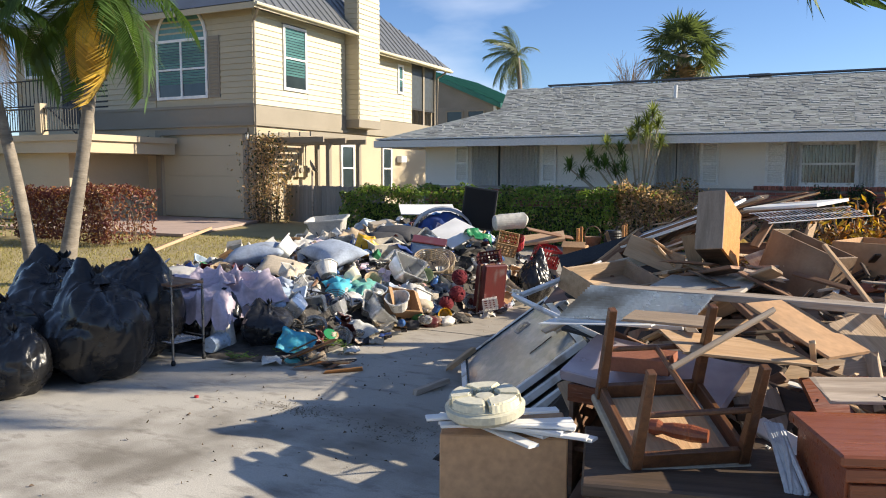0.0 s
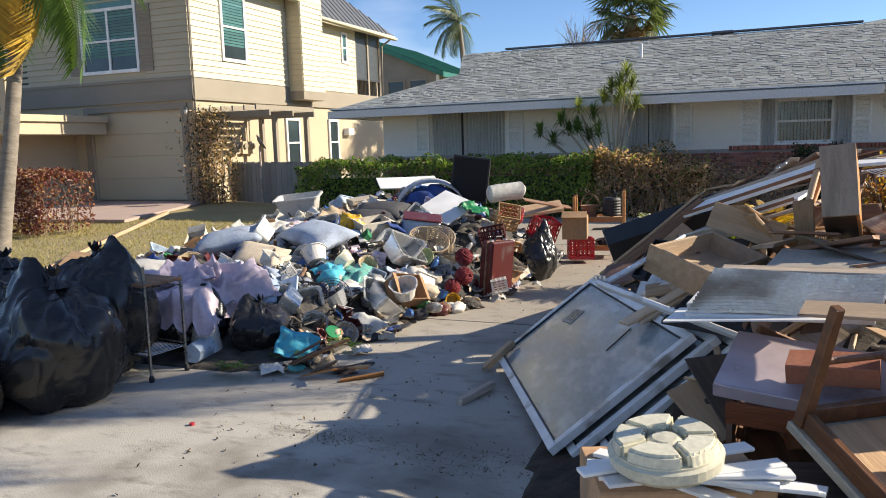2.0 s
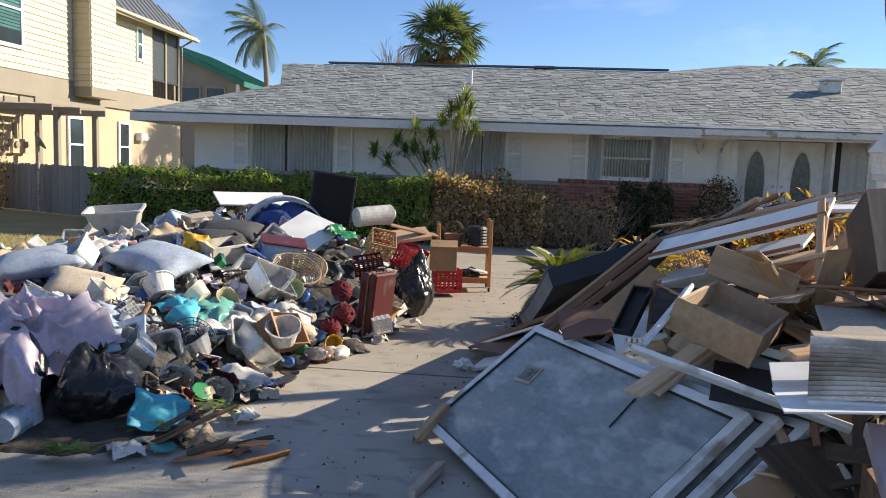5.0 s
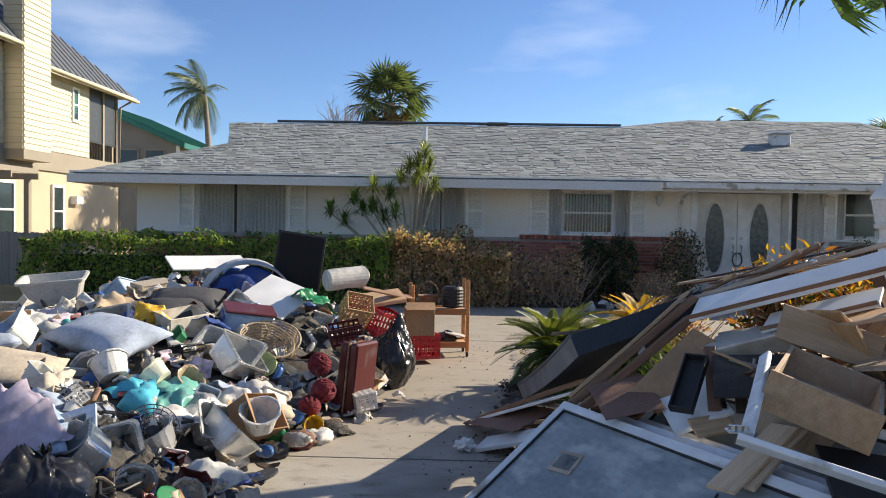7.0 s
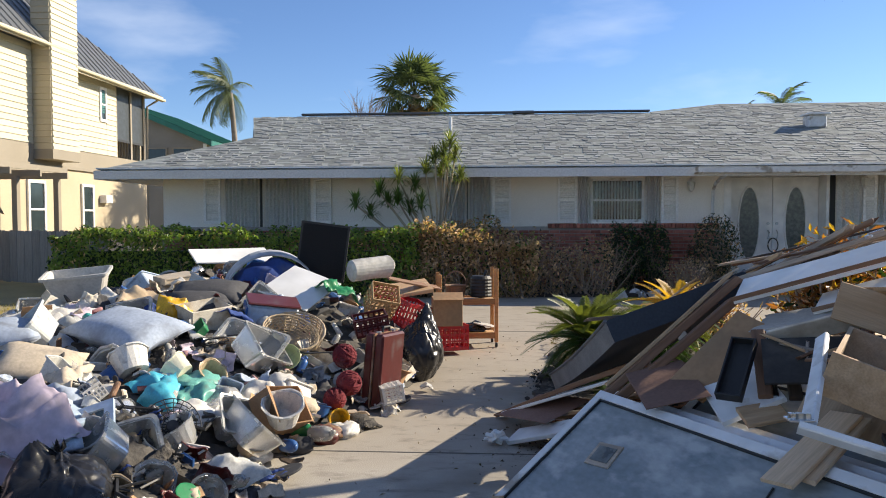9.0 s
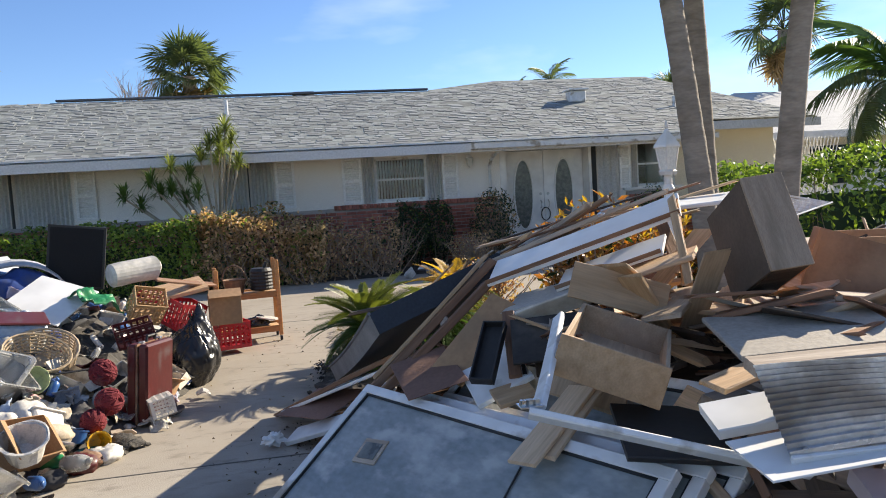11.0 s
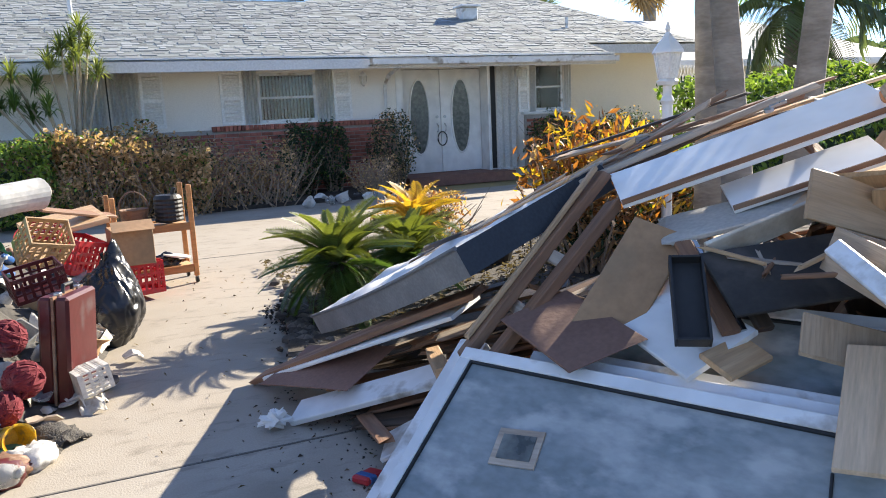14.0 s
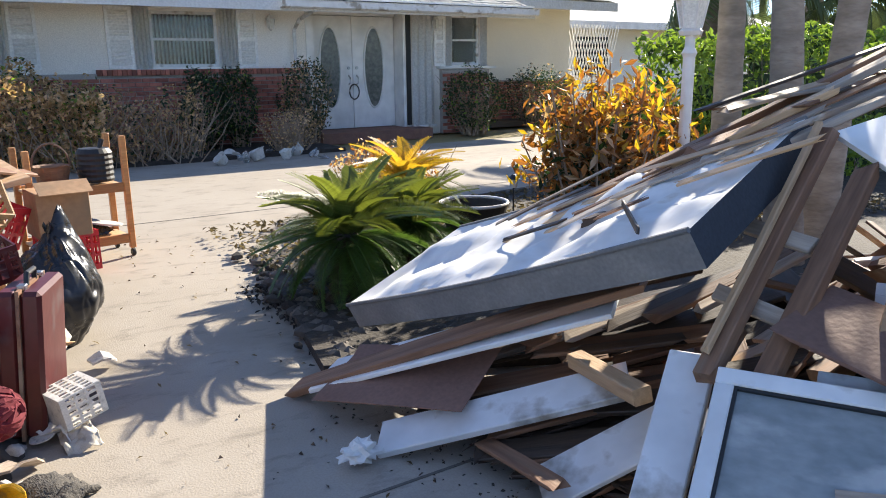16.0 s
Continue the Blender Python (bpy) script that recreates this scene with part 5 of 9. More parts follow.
# grey sheet, corrugated shutter, thick slab and the plank
slab3((-0.42, 4.28, 0.90), (-0.32, 4.67, 0.95), (0.0, 4.18, 0.93), 0.02, "grey_sheet", mat("greyed_laminate", (0.42, 0.38, 0.32), (0.35, 0.31, 0.26), rough=0.6, scale=3), "greyed tabletop sheet lying on the pile", "sheet", 0.42, 0.55)
slab3((-0.58, 3.96, 0.955), (0.75, 3.76, 0.98), (-0.56, 4.06, 0.97), 0.035, "long_plank", GREY_WOOD, "long greyed plank across the front of the pile", "plank", 1.35, 0.075)
cs = thing("corrugated_panel", "white corrugated storm panel with bent ribs", "storm panel", frame_of((-0.70, 3.66, 0.82), (0.80, -0.16, 0.05), (0.08, 0.30, 0.13)))
bm = bmesh.new()
rows = []
for j in range(57):
    v = j / 56 * 0.33
    z = 0.011 * (1 if j % 4 == 1 else 0)
    rows.append([bm.verts.new((0.05 * j / 56 + u * 0.66 / 8, v, z + 0.015 * math.sin(u * 0.5 + j * 0.03))) for u in range(9)])
for a, b in zip(rows, rows[1:]):
    for k in range(8):
        bm.faces.new((a[k], a[k + 1], b[k + 1], b[k]))
bmesh.ops.solidify(bm, geom=list(bm.faces), thickness=0.002)
part("sheet", bm, mat("galvanised_white", (0.74, 0.75, 0.76), (0.62, 0.63, 0.64), rough=0.3, metal=0.5, scale=4, dirt=(0.35, 0.31, 0.27), dirt_scale=4), cs)
for k in range(5):
    part("rivet", lathe([(0.0, 0.006), (0.006, 0.004), (0.008, 0.0), (0.0, 0.0)], 8), CHROME, cs, m=Matrix.Translation((0.04 + 0.145 * k, 0.012, 0.008)))
part("flange", span(0.0, 0.66, -0.012, 0.0, -0.012, 0.008, 0.002), WHITE_METAL, cs, "bent white edge flange")
slab3((-0.74, 3.86, 0.80), (0.2, 3.7, 0.9), (-0.76, 3.60, 0.80), 0.006, "white_board", WHITE_PAINT, "white painted board under the storm panel", "board", 0.6, 0.26)
slab3((-0.68, 4.09, 0.83), (-0.52, 4.05, 0.855), (-0.74, 3.92, 0.80), 0.03, "pvc_profile", WHITE_PAINT, "cut end of a white plastic window profile", "profile", 0.26, 0.17)
slab3((-0.60, 4.22, 0.86), (-0.42, 4.28, 0.88), (-0.56, 4.12, 0.85), 0.02, "wood_block", PINE, "pale wood offcut between the boards", "block", 0.2, 0.1, 0.01)
vt = slab3((-0.58, 3.36, 0.64), (0.1, 3.22, 0.60), (-0.56, 3.74, 0.76), 0.045, "vanity_top", mat("cultured_marble", (0.50, 0.42, 0.43), (0.38, 0.31, 0.33), rough=0.25, scale=3, detail=8, bump=0.02, dirt=(0.16, 0.11, 0.11), dirt_scale=3, dirt_at=(0.58, 0.66)), "pinkish marbled vanity top", "vanity top", 0.75, 0.38)
part("edge_lip", span(0.0, 0.75, -0.014, -0.001, -0.05, 0.004, 0.004), mat("cultured_marble", (0.50, 0.42, 0.43)), vt, "rounded front edge")
slab3((-0.35, 3.30, 0.74), (-0.05, 3.25, 0.76), (-0.33, 3.42, 0.76), 0.07, "terracotta_tray", mat("terracotta", (0.36, 0.13, 0.07), (0.30, 0.10, 0.055), rough=0.8), "terracotta planter tray on the vanity top", "tray", 0.28, 0.14)
# cabinet carcass under the marble
cab = thing("cabinet_carcass", "dark brown cabinet carcass under the vanity top", "cabinet", pose(-0.2, 3.52, 0.0, 0, 0, -10))
for x0, x1, y0, y1 in ((-0.3, -0.28, -0.22, 0.25), (0.28, 0.3, -0.22, 0.25), (-0.28, 0.28, 0.23, 0.25)):
    part("side", span(x0, x1, y0, y1, 0.0, 0.58), BROWN_WOOD, cab)
part("shelf", span(-0.28, 0.28, -0.2, 0.23, 0.25, 0.27), BROWN_WOOD, cab)
part("rail", span(-0.3, 0.3, -0.24, -0.22, 0.5, 0.58), REDWOOD, cab)

# broken pieces stuffed between the doors and the rubble
for i in range(34):
    x, y = rng.uniform(-0.45, 0.4), rng.uniform(4.85, 5.8)
    top = 0.92 + 0.30 * (x + 0.75) / 1.1 - 0.25 * max(0.0, 5.2 - y)
    L, W = rng.uniform(0.2, 0.6), rng.uniform(0.04, 0.2)
    bm = board_bm(L, W, rng.uniform(0.01, 0.025), rng.choice((0.02, 0.05)), 1, 900 + i)
    bmesh.ops.translate(bm, verts=bm.verts, vec=(-L / 2, -W / 2, 0))
    material, label = rng.choices(board_mats, weights)[0]
    single("broken_board", bm, material, label + " in the pile", "board", pose(x, y, rng.uniform(0.6, top), rng.gauss(0, 35), rng.gauss(0, 25), rng.uniform(0, 360)), group="broken boards in the timber pile")
for i in range(9):
    x, y = rng.uniform(-1.0, -0.55), rng.uniform(5.3, 5.75)
    L, W = rng.uniform(0.12, 0.32), rng.uniform(0.03, 0.12)
    bm = board_bm(L, W, rng.uniform(0.01, 0.025), 0.04, 1, 950 + i)
    single("broken_board", bm, [DARK_WOOD, BROWN_WOOD, BROWN_WOOD, PARTICLE][i % 4], "small brown broken board end in the hollow of the pile", "board", pose(x, y, rng.uniform(0.5, 0.72), rng.gauss(0, 35), rng.gauss(0, 25), rng.uniform(0, 360)), group="broken boards in the timber pile")

# upright box parts on the crest
ub = thing("cabinet_box", "upright tan cabinet box standing on the crest, its shaded side coloured dark", "cabinet", frame_of((-0.155, 4.50, 1.125), (0.15, -0.02, 0.015), (0.0, 0.88, -0.42)))
part("front_panel", span(0, 0.155, -0.014, 0.0, 0, 0.36, 0.001), mat("greyed_cabinet_board", (0.40, 0.30, 0.21), (0.31, 0.225, 0.155), rough=0.7, scale=5, stretch=(6, 1, 1), dirt=(0.2, 0.15, 0.1), dirt_scale=3), ub)
# side colours hold the light: dark for shade, orange for sun
part("side_panel", span(-0.001, 0.013, 0.0, 0.36, 0.003, 0.357), mat("shaded_side_panel", (0.11, 0.08, 0.06), (0.08, 0.06, 0.045), rough=0.7), ub, "cabinet side coloured dark for the shade on it")
part("side_panel", span(0.141, 0.155, 0.0, 0.36, 0.003, 0.357), ORANGE_WOOD, ub, "cabinet side coloured orange for the sun on it")
part("back_panel", span(0.013, 0.141, 0.34, 0.35, 0.003, 0.343), BROWN_WOOD, ub)
part("top_panel", span(0.013, 0.141, 0.0, 0.34, 0.343, 0.357), PARTICLE, ub)
part("bottom_panel", span(0.013, 0.141, 0.0, 0.34, 0.0, 0.012), DARK_WOOD, ub)
for i in range(30):
    x, y = rng.uniform(-0.3, 0.3), rng.uniform(4.4, 5.1)
    L, W = rng.uniform(0.2, 0.5), rng.uniform(0.05, 0.18)
    bm = board_bm(L, W, rng.uniform(0.012, 0.025), 0.03, 1, 1200 + i)
    bmesh.ops.translate(bm, verts=bm.verts, vec=(-L / 2, -W / 2, 0))
    single("broken_board", bm, [DARK_WOOD, BROWN_WOOD, GREY_WOOD, PARTICLE, BROWN_WOOD][i % 5], "broken board wedged under the cabinet box on the crest", "board", pose(x, y, rng.uniform(0.82, 1.04), rng.gauss(0, 16), rng.gauss(0, 14), rng.uniform(0, 360)), group="broken boards in the timber pile")


def open_box(m, size, material, inner, name, label, flaps=False):
    """A box of five boards, open on top."""
    L, W, H = size
    o = thing(name, label, "box", m)
    t = 0.014
    part("bottom", span(0, L, 0, W, 0, t), inner, o)
    for a, b, c, d in ((0, t, 0, W), (L - t, L, 0, W), (t, L - t, 0, t), (t, L - t, W - t, W)):
        part("side", span(a, b, c, d, t, H, 0.001), material, o)
    return o


open_box(frame_of((0.11, 4.80, 0.84), (0.33, -0.20, -0.13), (0.14, 0.3, 0.0)), (0.42, 0.20, 0.43), mat("brown_carcass_board", (0.20, 0.125, 0.075), (0.14, 0.085, 0.05), rough=0.65, scale=4, dirt=(0.28, 0.2, 0.13), dirt_scale=2.5), PARTICLE, "wooden_box", "brown wooden cabinet box standing open on the crest")
open_box(frame_of((0.55, 5.0, 0.75), (0.5, -0.2, 0.0), (0.15, 0.45, 0.0)), (0.6, 0.45, 0.42), CARD, CARD, "cardboard_box", "large open cardboard box on the crest")
shelf = thing("wire_shelf", "white wire shelf thrown across the crest", "wire shelf", frame_of((0.20, 4.95, 1.27), (0.52, 0.36, 0.04), (-0.1, 0.2, 0.05)))
for i in range(24):
    part("wire", tube([(0.02 + i * 0.028, 0, 0), (0.02 + i * 0.028, 0.22, 0)], 0.0025, 4), WHITE_METAL, shelf)
for yy in (0, 0.11, 0.22):
    part("bar", tube([(0, yy, -0.004), (0.7, yy, -0.004)], 0.004, 6), WHITE_METAL, shelf)
slab3((0.04, 3.05, 0.86), (0.48, 3.32, 0.80), (-0.02, 3.32, 0.88), 0.015, "board_offcut", PINE, "pale board offcut in front", "board", 0.55, 0.28, 0.02)
slab3((0.20, 3.62, 0.98), (0.55, 3.38, 0.82), (0.28, 3.85, 1.0), 0.015, "cardboard_flap", CARD, "brown cardboard flap folded over", "cardboard", 0.45, 0.28)
slab3((-0.30, 3.40, 0.90), (0.10, 3.28, 0.92), (-0.28, 3.52, 0.92), 0.012, "board_offcut", PARTICLE, "thin tan board offcut", "board", 0.4, 0.14, 0.02)
slab3((-0.02, 2.98, 0.80), (0.28, 3.28, 0.98), (0.0, 2.95, 0.83), 0.02, "grey_stick", GREY_WOOD, "greyed stick leaning between the chair legs", "stick", 0.52, 0.04)
slab3((0.55, 3.05, 0.73), (0.95, 3.2, 0.74), (0.5, 3.3, 0.76), 0.015, "grey_sheet", GREY_WOOD, "split grey plank lying on the cabinet", "board", 0.45, 0.24, 0.03)
slab3((0.50, 4.4, 1.2), (0.80, 3.9, 0.85), (0.53, 4.42, 1.2), 0.02, "thin_stick", PINE, "thin pale stick leaning", "stick", 0.7, 0.025)

# upside-down dining chair
P1, AX, BX = Vector((-0.234, 2.932, 1.026)), Vector((0.24, -0.36, -0.157)).normalized(), Vector((0.34, 0.20, 0.0)).normalized()
ZX = AX.cross(BX).normalized()
BX = ZX.cross(AX)
cm = Matrix((AX, BX, ZX)).transposed().to_4x4()
cm.translation = P1 - ZX * 0.43
chair = thing("dining_chair", "dark oak dining chair lying upside down on the table", "chair", cm)
CW, CD, CL = 0.43, 0.42, 0.43
leg = bmesh.new()
add_box(leg, (0.042, 0.042, CL), (0, 0, CL / 2), bevel=0.004)
for v in leg.verts:
    k = 1 - 0.25 * v.co.z / CL
    v.co.x *= k
    v.co.y *= k
leg_me = mesh_of("leg", leg)
for x in (0.0, CW):
    for y in (0.0, CD):
        part("leg", leg_me, CHAIR_WOOD, chair, m=Matrix.Translation((x, y, 0)))
for y in (0.0, CD):
    part("apron", span(0.02, CW - 0.02, y - 0.012, y + 0.012, 0.0, 0.065, 0.003), CHAIR_WOOD, chair)
for x in (0.0, CW):
    part("apron", span(x - 0.012, x + 0.012, 0.02, CD - 0.02, 0.0, 0.065, 0.003), CHAIR_WOOD, chair)
    part("stretcher", tube([(x, 0.02, 0.24), (x, CD - 0.02, 0.24)], 0.012, 8), CHAIR_WOOD, chair)
part("stretcher", tube([(0, CD / 2, 0.24), (CW, CD / 2, 0.24)], 0.012, 8), CHAIR_WOOD, chair)
part("seat", span(-0.03, CW + 0.03, -0.03, CD + 0.03, -0.035, -0.001, 0.006), mat("seat_underside", (0.46, 0.40, 0.30), (0.38, 0.33, 0.25), rough=0.8), chair, "pale underside of the seat")
part("seat_board", span(0.03, CW - 0.03, 0.04, CD - 0.04, 0.002, 0.01), PINE, chair, "plywood board inside the seat frame")
bp = thing("turned_spindle", "broken turned wooden leg on the chair", "furniture leg", cm @ pose(0.25, 0.12, 0.04, 0, 80, 55))
part("leg", lathe([(0.0, 0), (0.028, 0), (0.032, 0.03), (0.022, 0.05), (0.03, 0.09), (0.034, 0.16), (0.026, 0.22), (0.0, 0.22)], 14), REDWOOD, bp)
# dark table under the chair
tb = thing("side_table", "dark stained low table under the chair", "table", pose(0.12, 2.92, 0.0, 0, 0, 15))
part("top", span(-0.44, 0.44, -0.32, 0.32, 0.42, 0.47, 0.008), DARK_WOOD, tb)
part("apron", span(-0.40, 0.40, -0.30, -0.27, 0.33, 0.42, 0.003), DARK_WOOD, tb)
part("apron", span(-0.40, 0.40, 0.27, 0.30, 0.33, 0.42, 0.003), DARK_WOOD, tb)
for x in (-0.38, 0.38):
    for y in (-0.27, 0.27):
        part("leg", span(x - 0.03, x + 0.03, y - 0.03, y + 0.03, 0, 0.42, 0.004), DARK_WOOD, tb)
# cherry cabinet
cc = thing("cherry_cabinet", "cherry-veneered cabinet with a panelled door", "cabinet", pose(0.72, 2.82, 0.0, 0, 0, 22))
part("body", span(-0.2, 0.2, -0.17, 0.22, 0.0, 0.66), REDWOOD, cc)
part("top", span(-0.23, 0.23, -0.21, 0.24, 0.66, 0.70, 0.008), REDWOOD, cc)
cdr = part("door", span(-0.19, 0.19, -0.19, -0.171, 0.05, 0.60, 0.003), REDWOOD, cc)
part("panel", span(-0.13, 0.13, -0.2, -0.19, 0.12, 0.53, 0.006), REDWOOD, cdr)
part("knob", lathe([(0, 0), (0.012, 0.004), (0.014, 0.014), (0.0, 0.02)], 10), CHROME, cdr, m=pose(-0.165, -0.19, 0.34, 90))
part("cornice", span(-0.21, 0.21, -0.2, -0.172, 0.61, 0.655, 0.004), REDWOOD, cc)
# carton with white slats and a cream tray
carton = thing("carton", "plain brown cardboard carton standing on the drive", "box", pose(-0.665, 2.86, 0.0, 0, 0, 21))
part("body", span(-0.26, 0.26, -0.13, 0.22, 0.0, 0.50, 0.006), CARD, carton)
part("tape", span(-0.262, 0.262, 0.02, 0.08, 0.5, 0.502), mat("packing_tape", (0.42, 0.30, 0.17), rough=0.3), carton)
for i in range(9):
    a = radians(21 - 48 + 8 * i + rng.uniform(-6, 6))
    c = Vector((-0.62 + rng.uniform(-0.09, 0.09), 2.74 + rng.uniform(-0.07, 0.1), 0.515 + 0.008 * i))
    d = Vector((math.cos(a), math.sin(a), 0.02))
    slab3(c - d * 0.28, c + d * 0.28, c - d * 0.28 + Vector((-d.y, d.x, 0)) * 0.05, 0.012, "louvre_strip", WHITE_PAINT, "white louvre slat lying on the carton", "slat", rng.uniform(0.46, 0.6), 0.055, group="louvre slats on the carton")
tray = thing("party_tray", "round cream plastic tray with moulded sections", "tray", pose(-0.68, 2.70, 0.59, 4, -3, 10))
CREAM = mat("cream_plastic", (0.72, 0.68, 0.52), (0.66, 0.62, 0.46), rough=0.35, scale=5, bump=0.03)
part("base", lathe([(0.0, 0), (0.135, 0), (0.158, 0.02), (0.162, 0.05), (0.15, 0.056), (0.15, 0.062), (0.0, 0.06)], 40), CREAM, tray, smooth=False)
for k in range(5):
    a0 = 2 * math.pi * k / 5 + 0.06
    a1 = 2 * math.pi * (k + 1) / 5 - 0.06
    bm = bmesh.new()
    outer = [(0.148 * math.cos(a0 + (a1 - a0) * i / 8), 0.148 * math.sin(a0 + (a1 - a0) * i / 8)) for i in range(9)]
    inner = [(0.06 * math.cos(a1 + (a0 - a1) * i / 4), 0.06 * math.sin(a1 + (a0 - a1) * i / 4)) for i in range(5)]
    lo = [bm.verts.new((x, y, 0.06)) for x, y in outer + inner]
    hi = [bm.verts.new((x * 0.96, y * 0.96, 0.098)) for x, y in outer + inner]
    bm.faces.new(hi)
    for i in range(len(lo)):
        j = (i + 1) % len(lo)
        bm.faces.new((lo[i], lo[j], hi[j], hi[i]))
    bmesh.ops.recalc_face_normals(bm, faces=bm.faces)
    bmesh.ops.bevel(bm, geom=[e for e in bm.edges], offset=0.01, segments=2, affect="EDGES", clamp_overlap=True)
    part("section", bm, CREAM, tray)
part("hub", lathe([(0.0, 0.09), (0.035, 0.088), (0.05, 0.078), (0.052, 0.06)], 18), CREAM, tray)
# pale cord bundle beside the table
cords = thing("hose_bundle", "bundle of grey-white plastic hoses hanging down", "hose")
for i in range(6):
    w1, w2 = rng.uniform(-0.04, 0.04), rng.uniform(-0.04, 0.04)
    part("hose", tube([(0.34 + 0.01 * i, 3.02, 0.62), (0.38 + 0.01 * i, 2.88 + w1, 0.58), (0.42 + 0.012 * i + w2, 2.76, 0.48), (0.45 + w1, 2.68 + 0.01 * i, 0.32), (0.47 + 0.012 * i + w2, 2.64 + w1, 0.16), (0.46 + 0.014 * i, 2.62 + 0.01 * i, 0.02)], 0.011, 8), mat("grey_hose", (0.52, 0.54, 0.56), (0.42, 0.44, 0.46), rough=0.4), cords)
# short pieces on the drive beside the glass
slab3((-2.05, 4.55, 0.035), (-1.95, 4.85, 0.06), (-1.98, 4.52, 0.04), 0.04, "short_stick", GREY_WOOD, "short greyed stick on the drive", "stick", 0.32, 0.05, 0.02)
slab3((-2.12, 5.22, 0.04), (-1.98, 5.42, 0.18), (-2.07, 5.20, 0.05), 0.04, "short_stick", PINE, "pale stick leaning on the glass door", "stick", 0.26, 0.05, 0.02)

# splinters and small offcuts over the rubble
spl = []
for i in range(8):
    bm = board_bm(rng.uniform(0.12, 0.35), rng.uniform(0.012, 0.04), rng.uniform(0.006, 0.015), 0.02, 1, 500 + i)
    spl.append(mesh_of("splinter", bm))
for i in range(380):
    x, y = rng.uniform(-1.6, 1.4), rng.uniform(3.2, 7.1)
    h = heap_right(x, y)
    if h < 0.12 or (x < -0.6 and y < 5.25):
        continue
    material, label = rng.choices(board_mats, weights)[0]
    single("splinter", rng.choice(spl), material, "small wood splinter among the broken boards", "splinter", pose(x, y, h + rng.uniform(0.02, 0.13), rng.gauss(0, 30), rng.gauss(0, 25), rng.uniform(0, 360)), group="splinters in the timber pile")

# ---- the heap of household things ----
rngl = random.Random(5)
FRONT = [(3.0, -4.5), (3.9, -4.1), (4.5, -3.75), (4.95, -3.3), (6.5, -3.3), (7.3, -2.95), (8.5, -2.65), (9.6, -2.6), (10.6, -2.9)]
CREST = [(3.0, 0.0), (4.6, 0.0), (5.05, 0.07), (5.4, 0.26), (6.0, 0.46), (7.5, 0.60), (8.6, 0.76), (9.4, 0.84), (10.2, 0.58), (11.2, 0.0)]


def heap_left(x, y):
    d = lerp_table(FRONT, y) - x
    width = 3.9 * smooth_step(4.3, 6.2, y) + 0.9
    if d <= 0 or d >= width or y > 11.2 or y < 3.2:
        return 0.0
    k = d / width
    prof = math.sin(math.pi * min(1, k * 1.35 if k < 0.37 else 0.5 + (k - 0.37) / 0.63 * 0.5)) ** 0.85
    return lerp_table(CREST, y) * prof


# grey-brown litter, made darker still for the shade between the things
JUNK = mat("litter_with_gap_shade", (0.028, 0.025, 0.022), (0.10, 0.088, 0.075), rough=0.85, scale=9, detail=22, bump=0.9, var=0.05, dirt=(0.05, 0.045, 0.04), dirt_scale=6)
heap_mesh("litter_heap", heap_left, -8.3, -2.5, 3.1, 11.3, 0.07, 0.07, JUNK, "tangled grey-brown litter packed between the things, darkened for gap shade")


def plastic(name, c, rough=0.4, **kw):
    return mat(name, c, tuple(v * 0.86 for v in c), rough=rough, scale=5, detail=30, bump=0.06, var=0.1, dirt=tuple(0.35 * v + 0.08 for v in c), dirt_scale=5, dirt_at=(0.56, 0.75), **kw)


WHITE_PL, CLEAR_PL = plastic("white_plastic", (0.66, 0.63, 0.575)), plastic("cloudy_plastic", (0.54, 0.535, 0.50), 0.25)
FROST = mat("frosted_clear_plastic", (0.66, 0.66, 0.64), (0.56, 0.56, 0.54), rough=0.25, transmission=0.6, bump=0.1, dirt=(0.4, 0.38, 0.34), dirt_scale=5, dirt_at=(0.55, 0.75))
TEAL, BLUE, SKYBLUE = plastic("teal_plastic", (0.05, 0.30, 0.28)), plastic("blue_plastic", (0.03, 0.11, 0.32)), plastic("light_blue_fabric", (0.38, 0.44, 0.54), 0.9)
RED, DKRED, YELLOW = plastic("red_plastic", (0.50, 0.025, 0.035)), plastic("dark_red_leather", (0.095, 0.013, 0.012), 0.4), plastic("yellow_plastic", (0.75, 0.42, 0.02))
GREEN, PINK, BEIGE = plastic("green_plastic", (0.02, 0.22, 0.08)), plastic("pink_fabric", (0.55, 0.30, 0.30), 0.9), plastic("beige_fabric", (0.55, 0.46, 0.35), 0.9)
LAV, GREYF, TAN = plastic("lavender_fleece", (0.64, 0.53, 0.60), 0.95), plastic("charcoal_fabric", (0.05, 0.05, 0.055), 0.9), plastic("tan_plastic", (0.50, 0.38, 0.24))
RATTAN = wood("rattan", (0.42, 0.27, 0.13), (0.32, 0.19, 0.09), rough=0.6)
PAPER = mat("soggy_paper", (0.62, 0.57, 0.48), (0.50, 0.45, 0.37), rough=0.9, scale=4, bump=0.2, dirt=(0.35, 0.28, 0.2), dirt_scale=4)
BLUECL, TURQ, LTBLUE = plastic("cobalt_fabric", (0.03, 0.07, 0.25), 0.9), plastic("bright_turquoise", (0.06, 0.42, 0.55), 0.6), plastic("pale_blue_plastic", (0.45, 0.55, 0.66), 0.4)
ORANGE = plastic("orange_plastic", (0.62, 0.17, 0.02))


def m_tub(seed, sides=20, taper=0.75, h=0.6):
    return mesh_of("tub", lathe([(0.0, 0.02), (taper * 0.5, 0.0), (0.5, h), (0.54, h), (0.54, h - 0.04), (0.50, h - 0.03), (0.46, h - 0.02), (taper * 0.5 - 0.04, 0.04), (0.0, 0.05)], sides, squash=0.12, seed=seed))


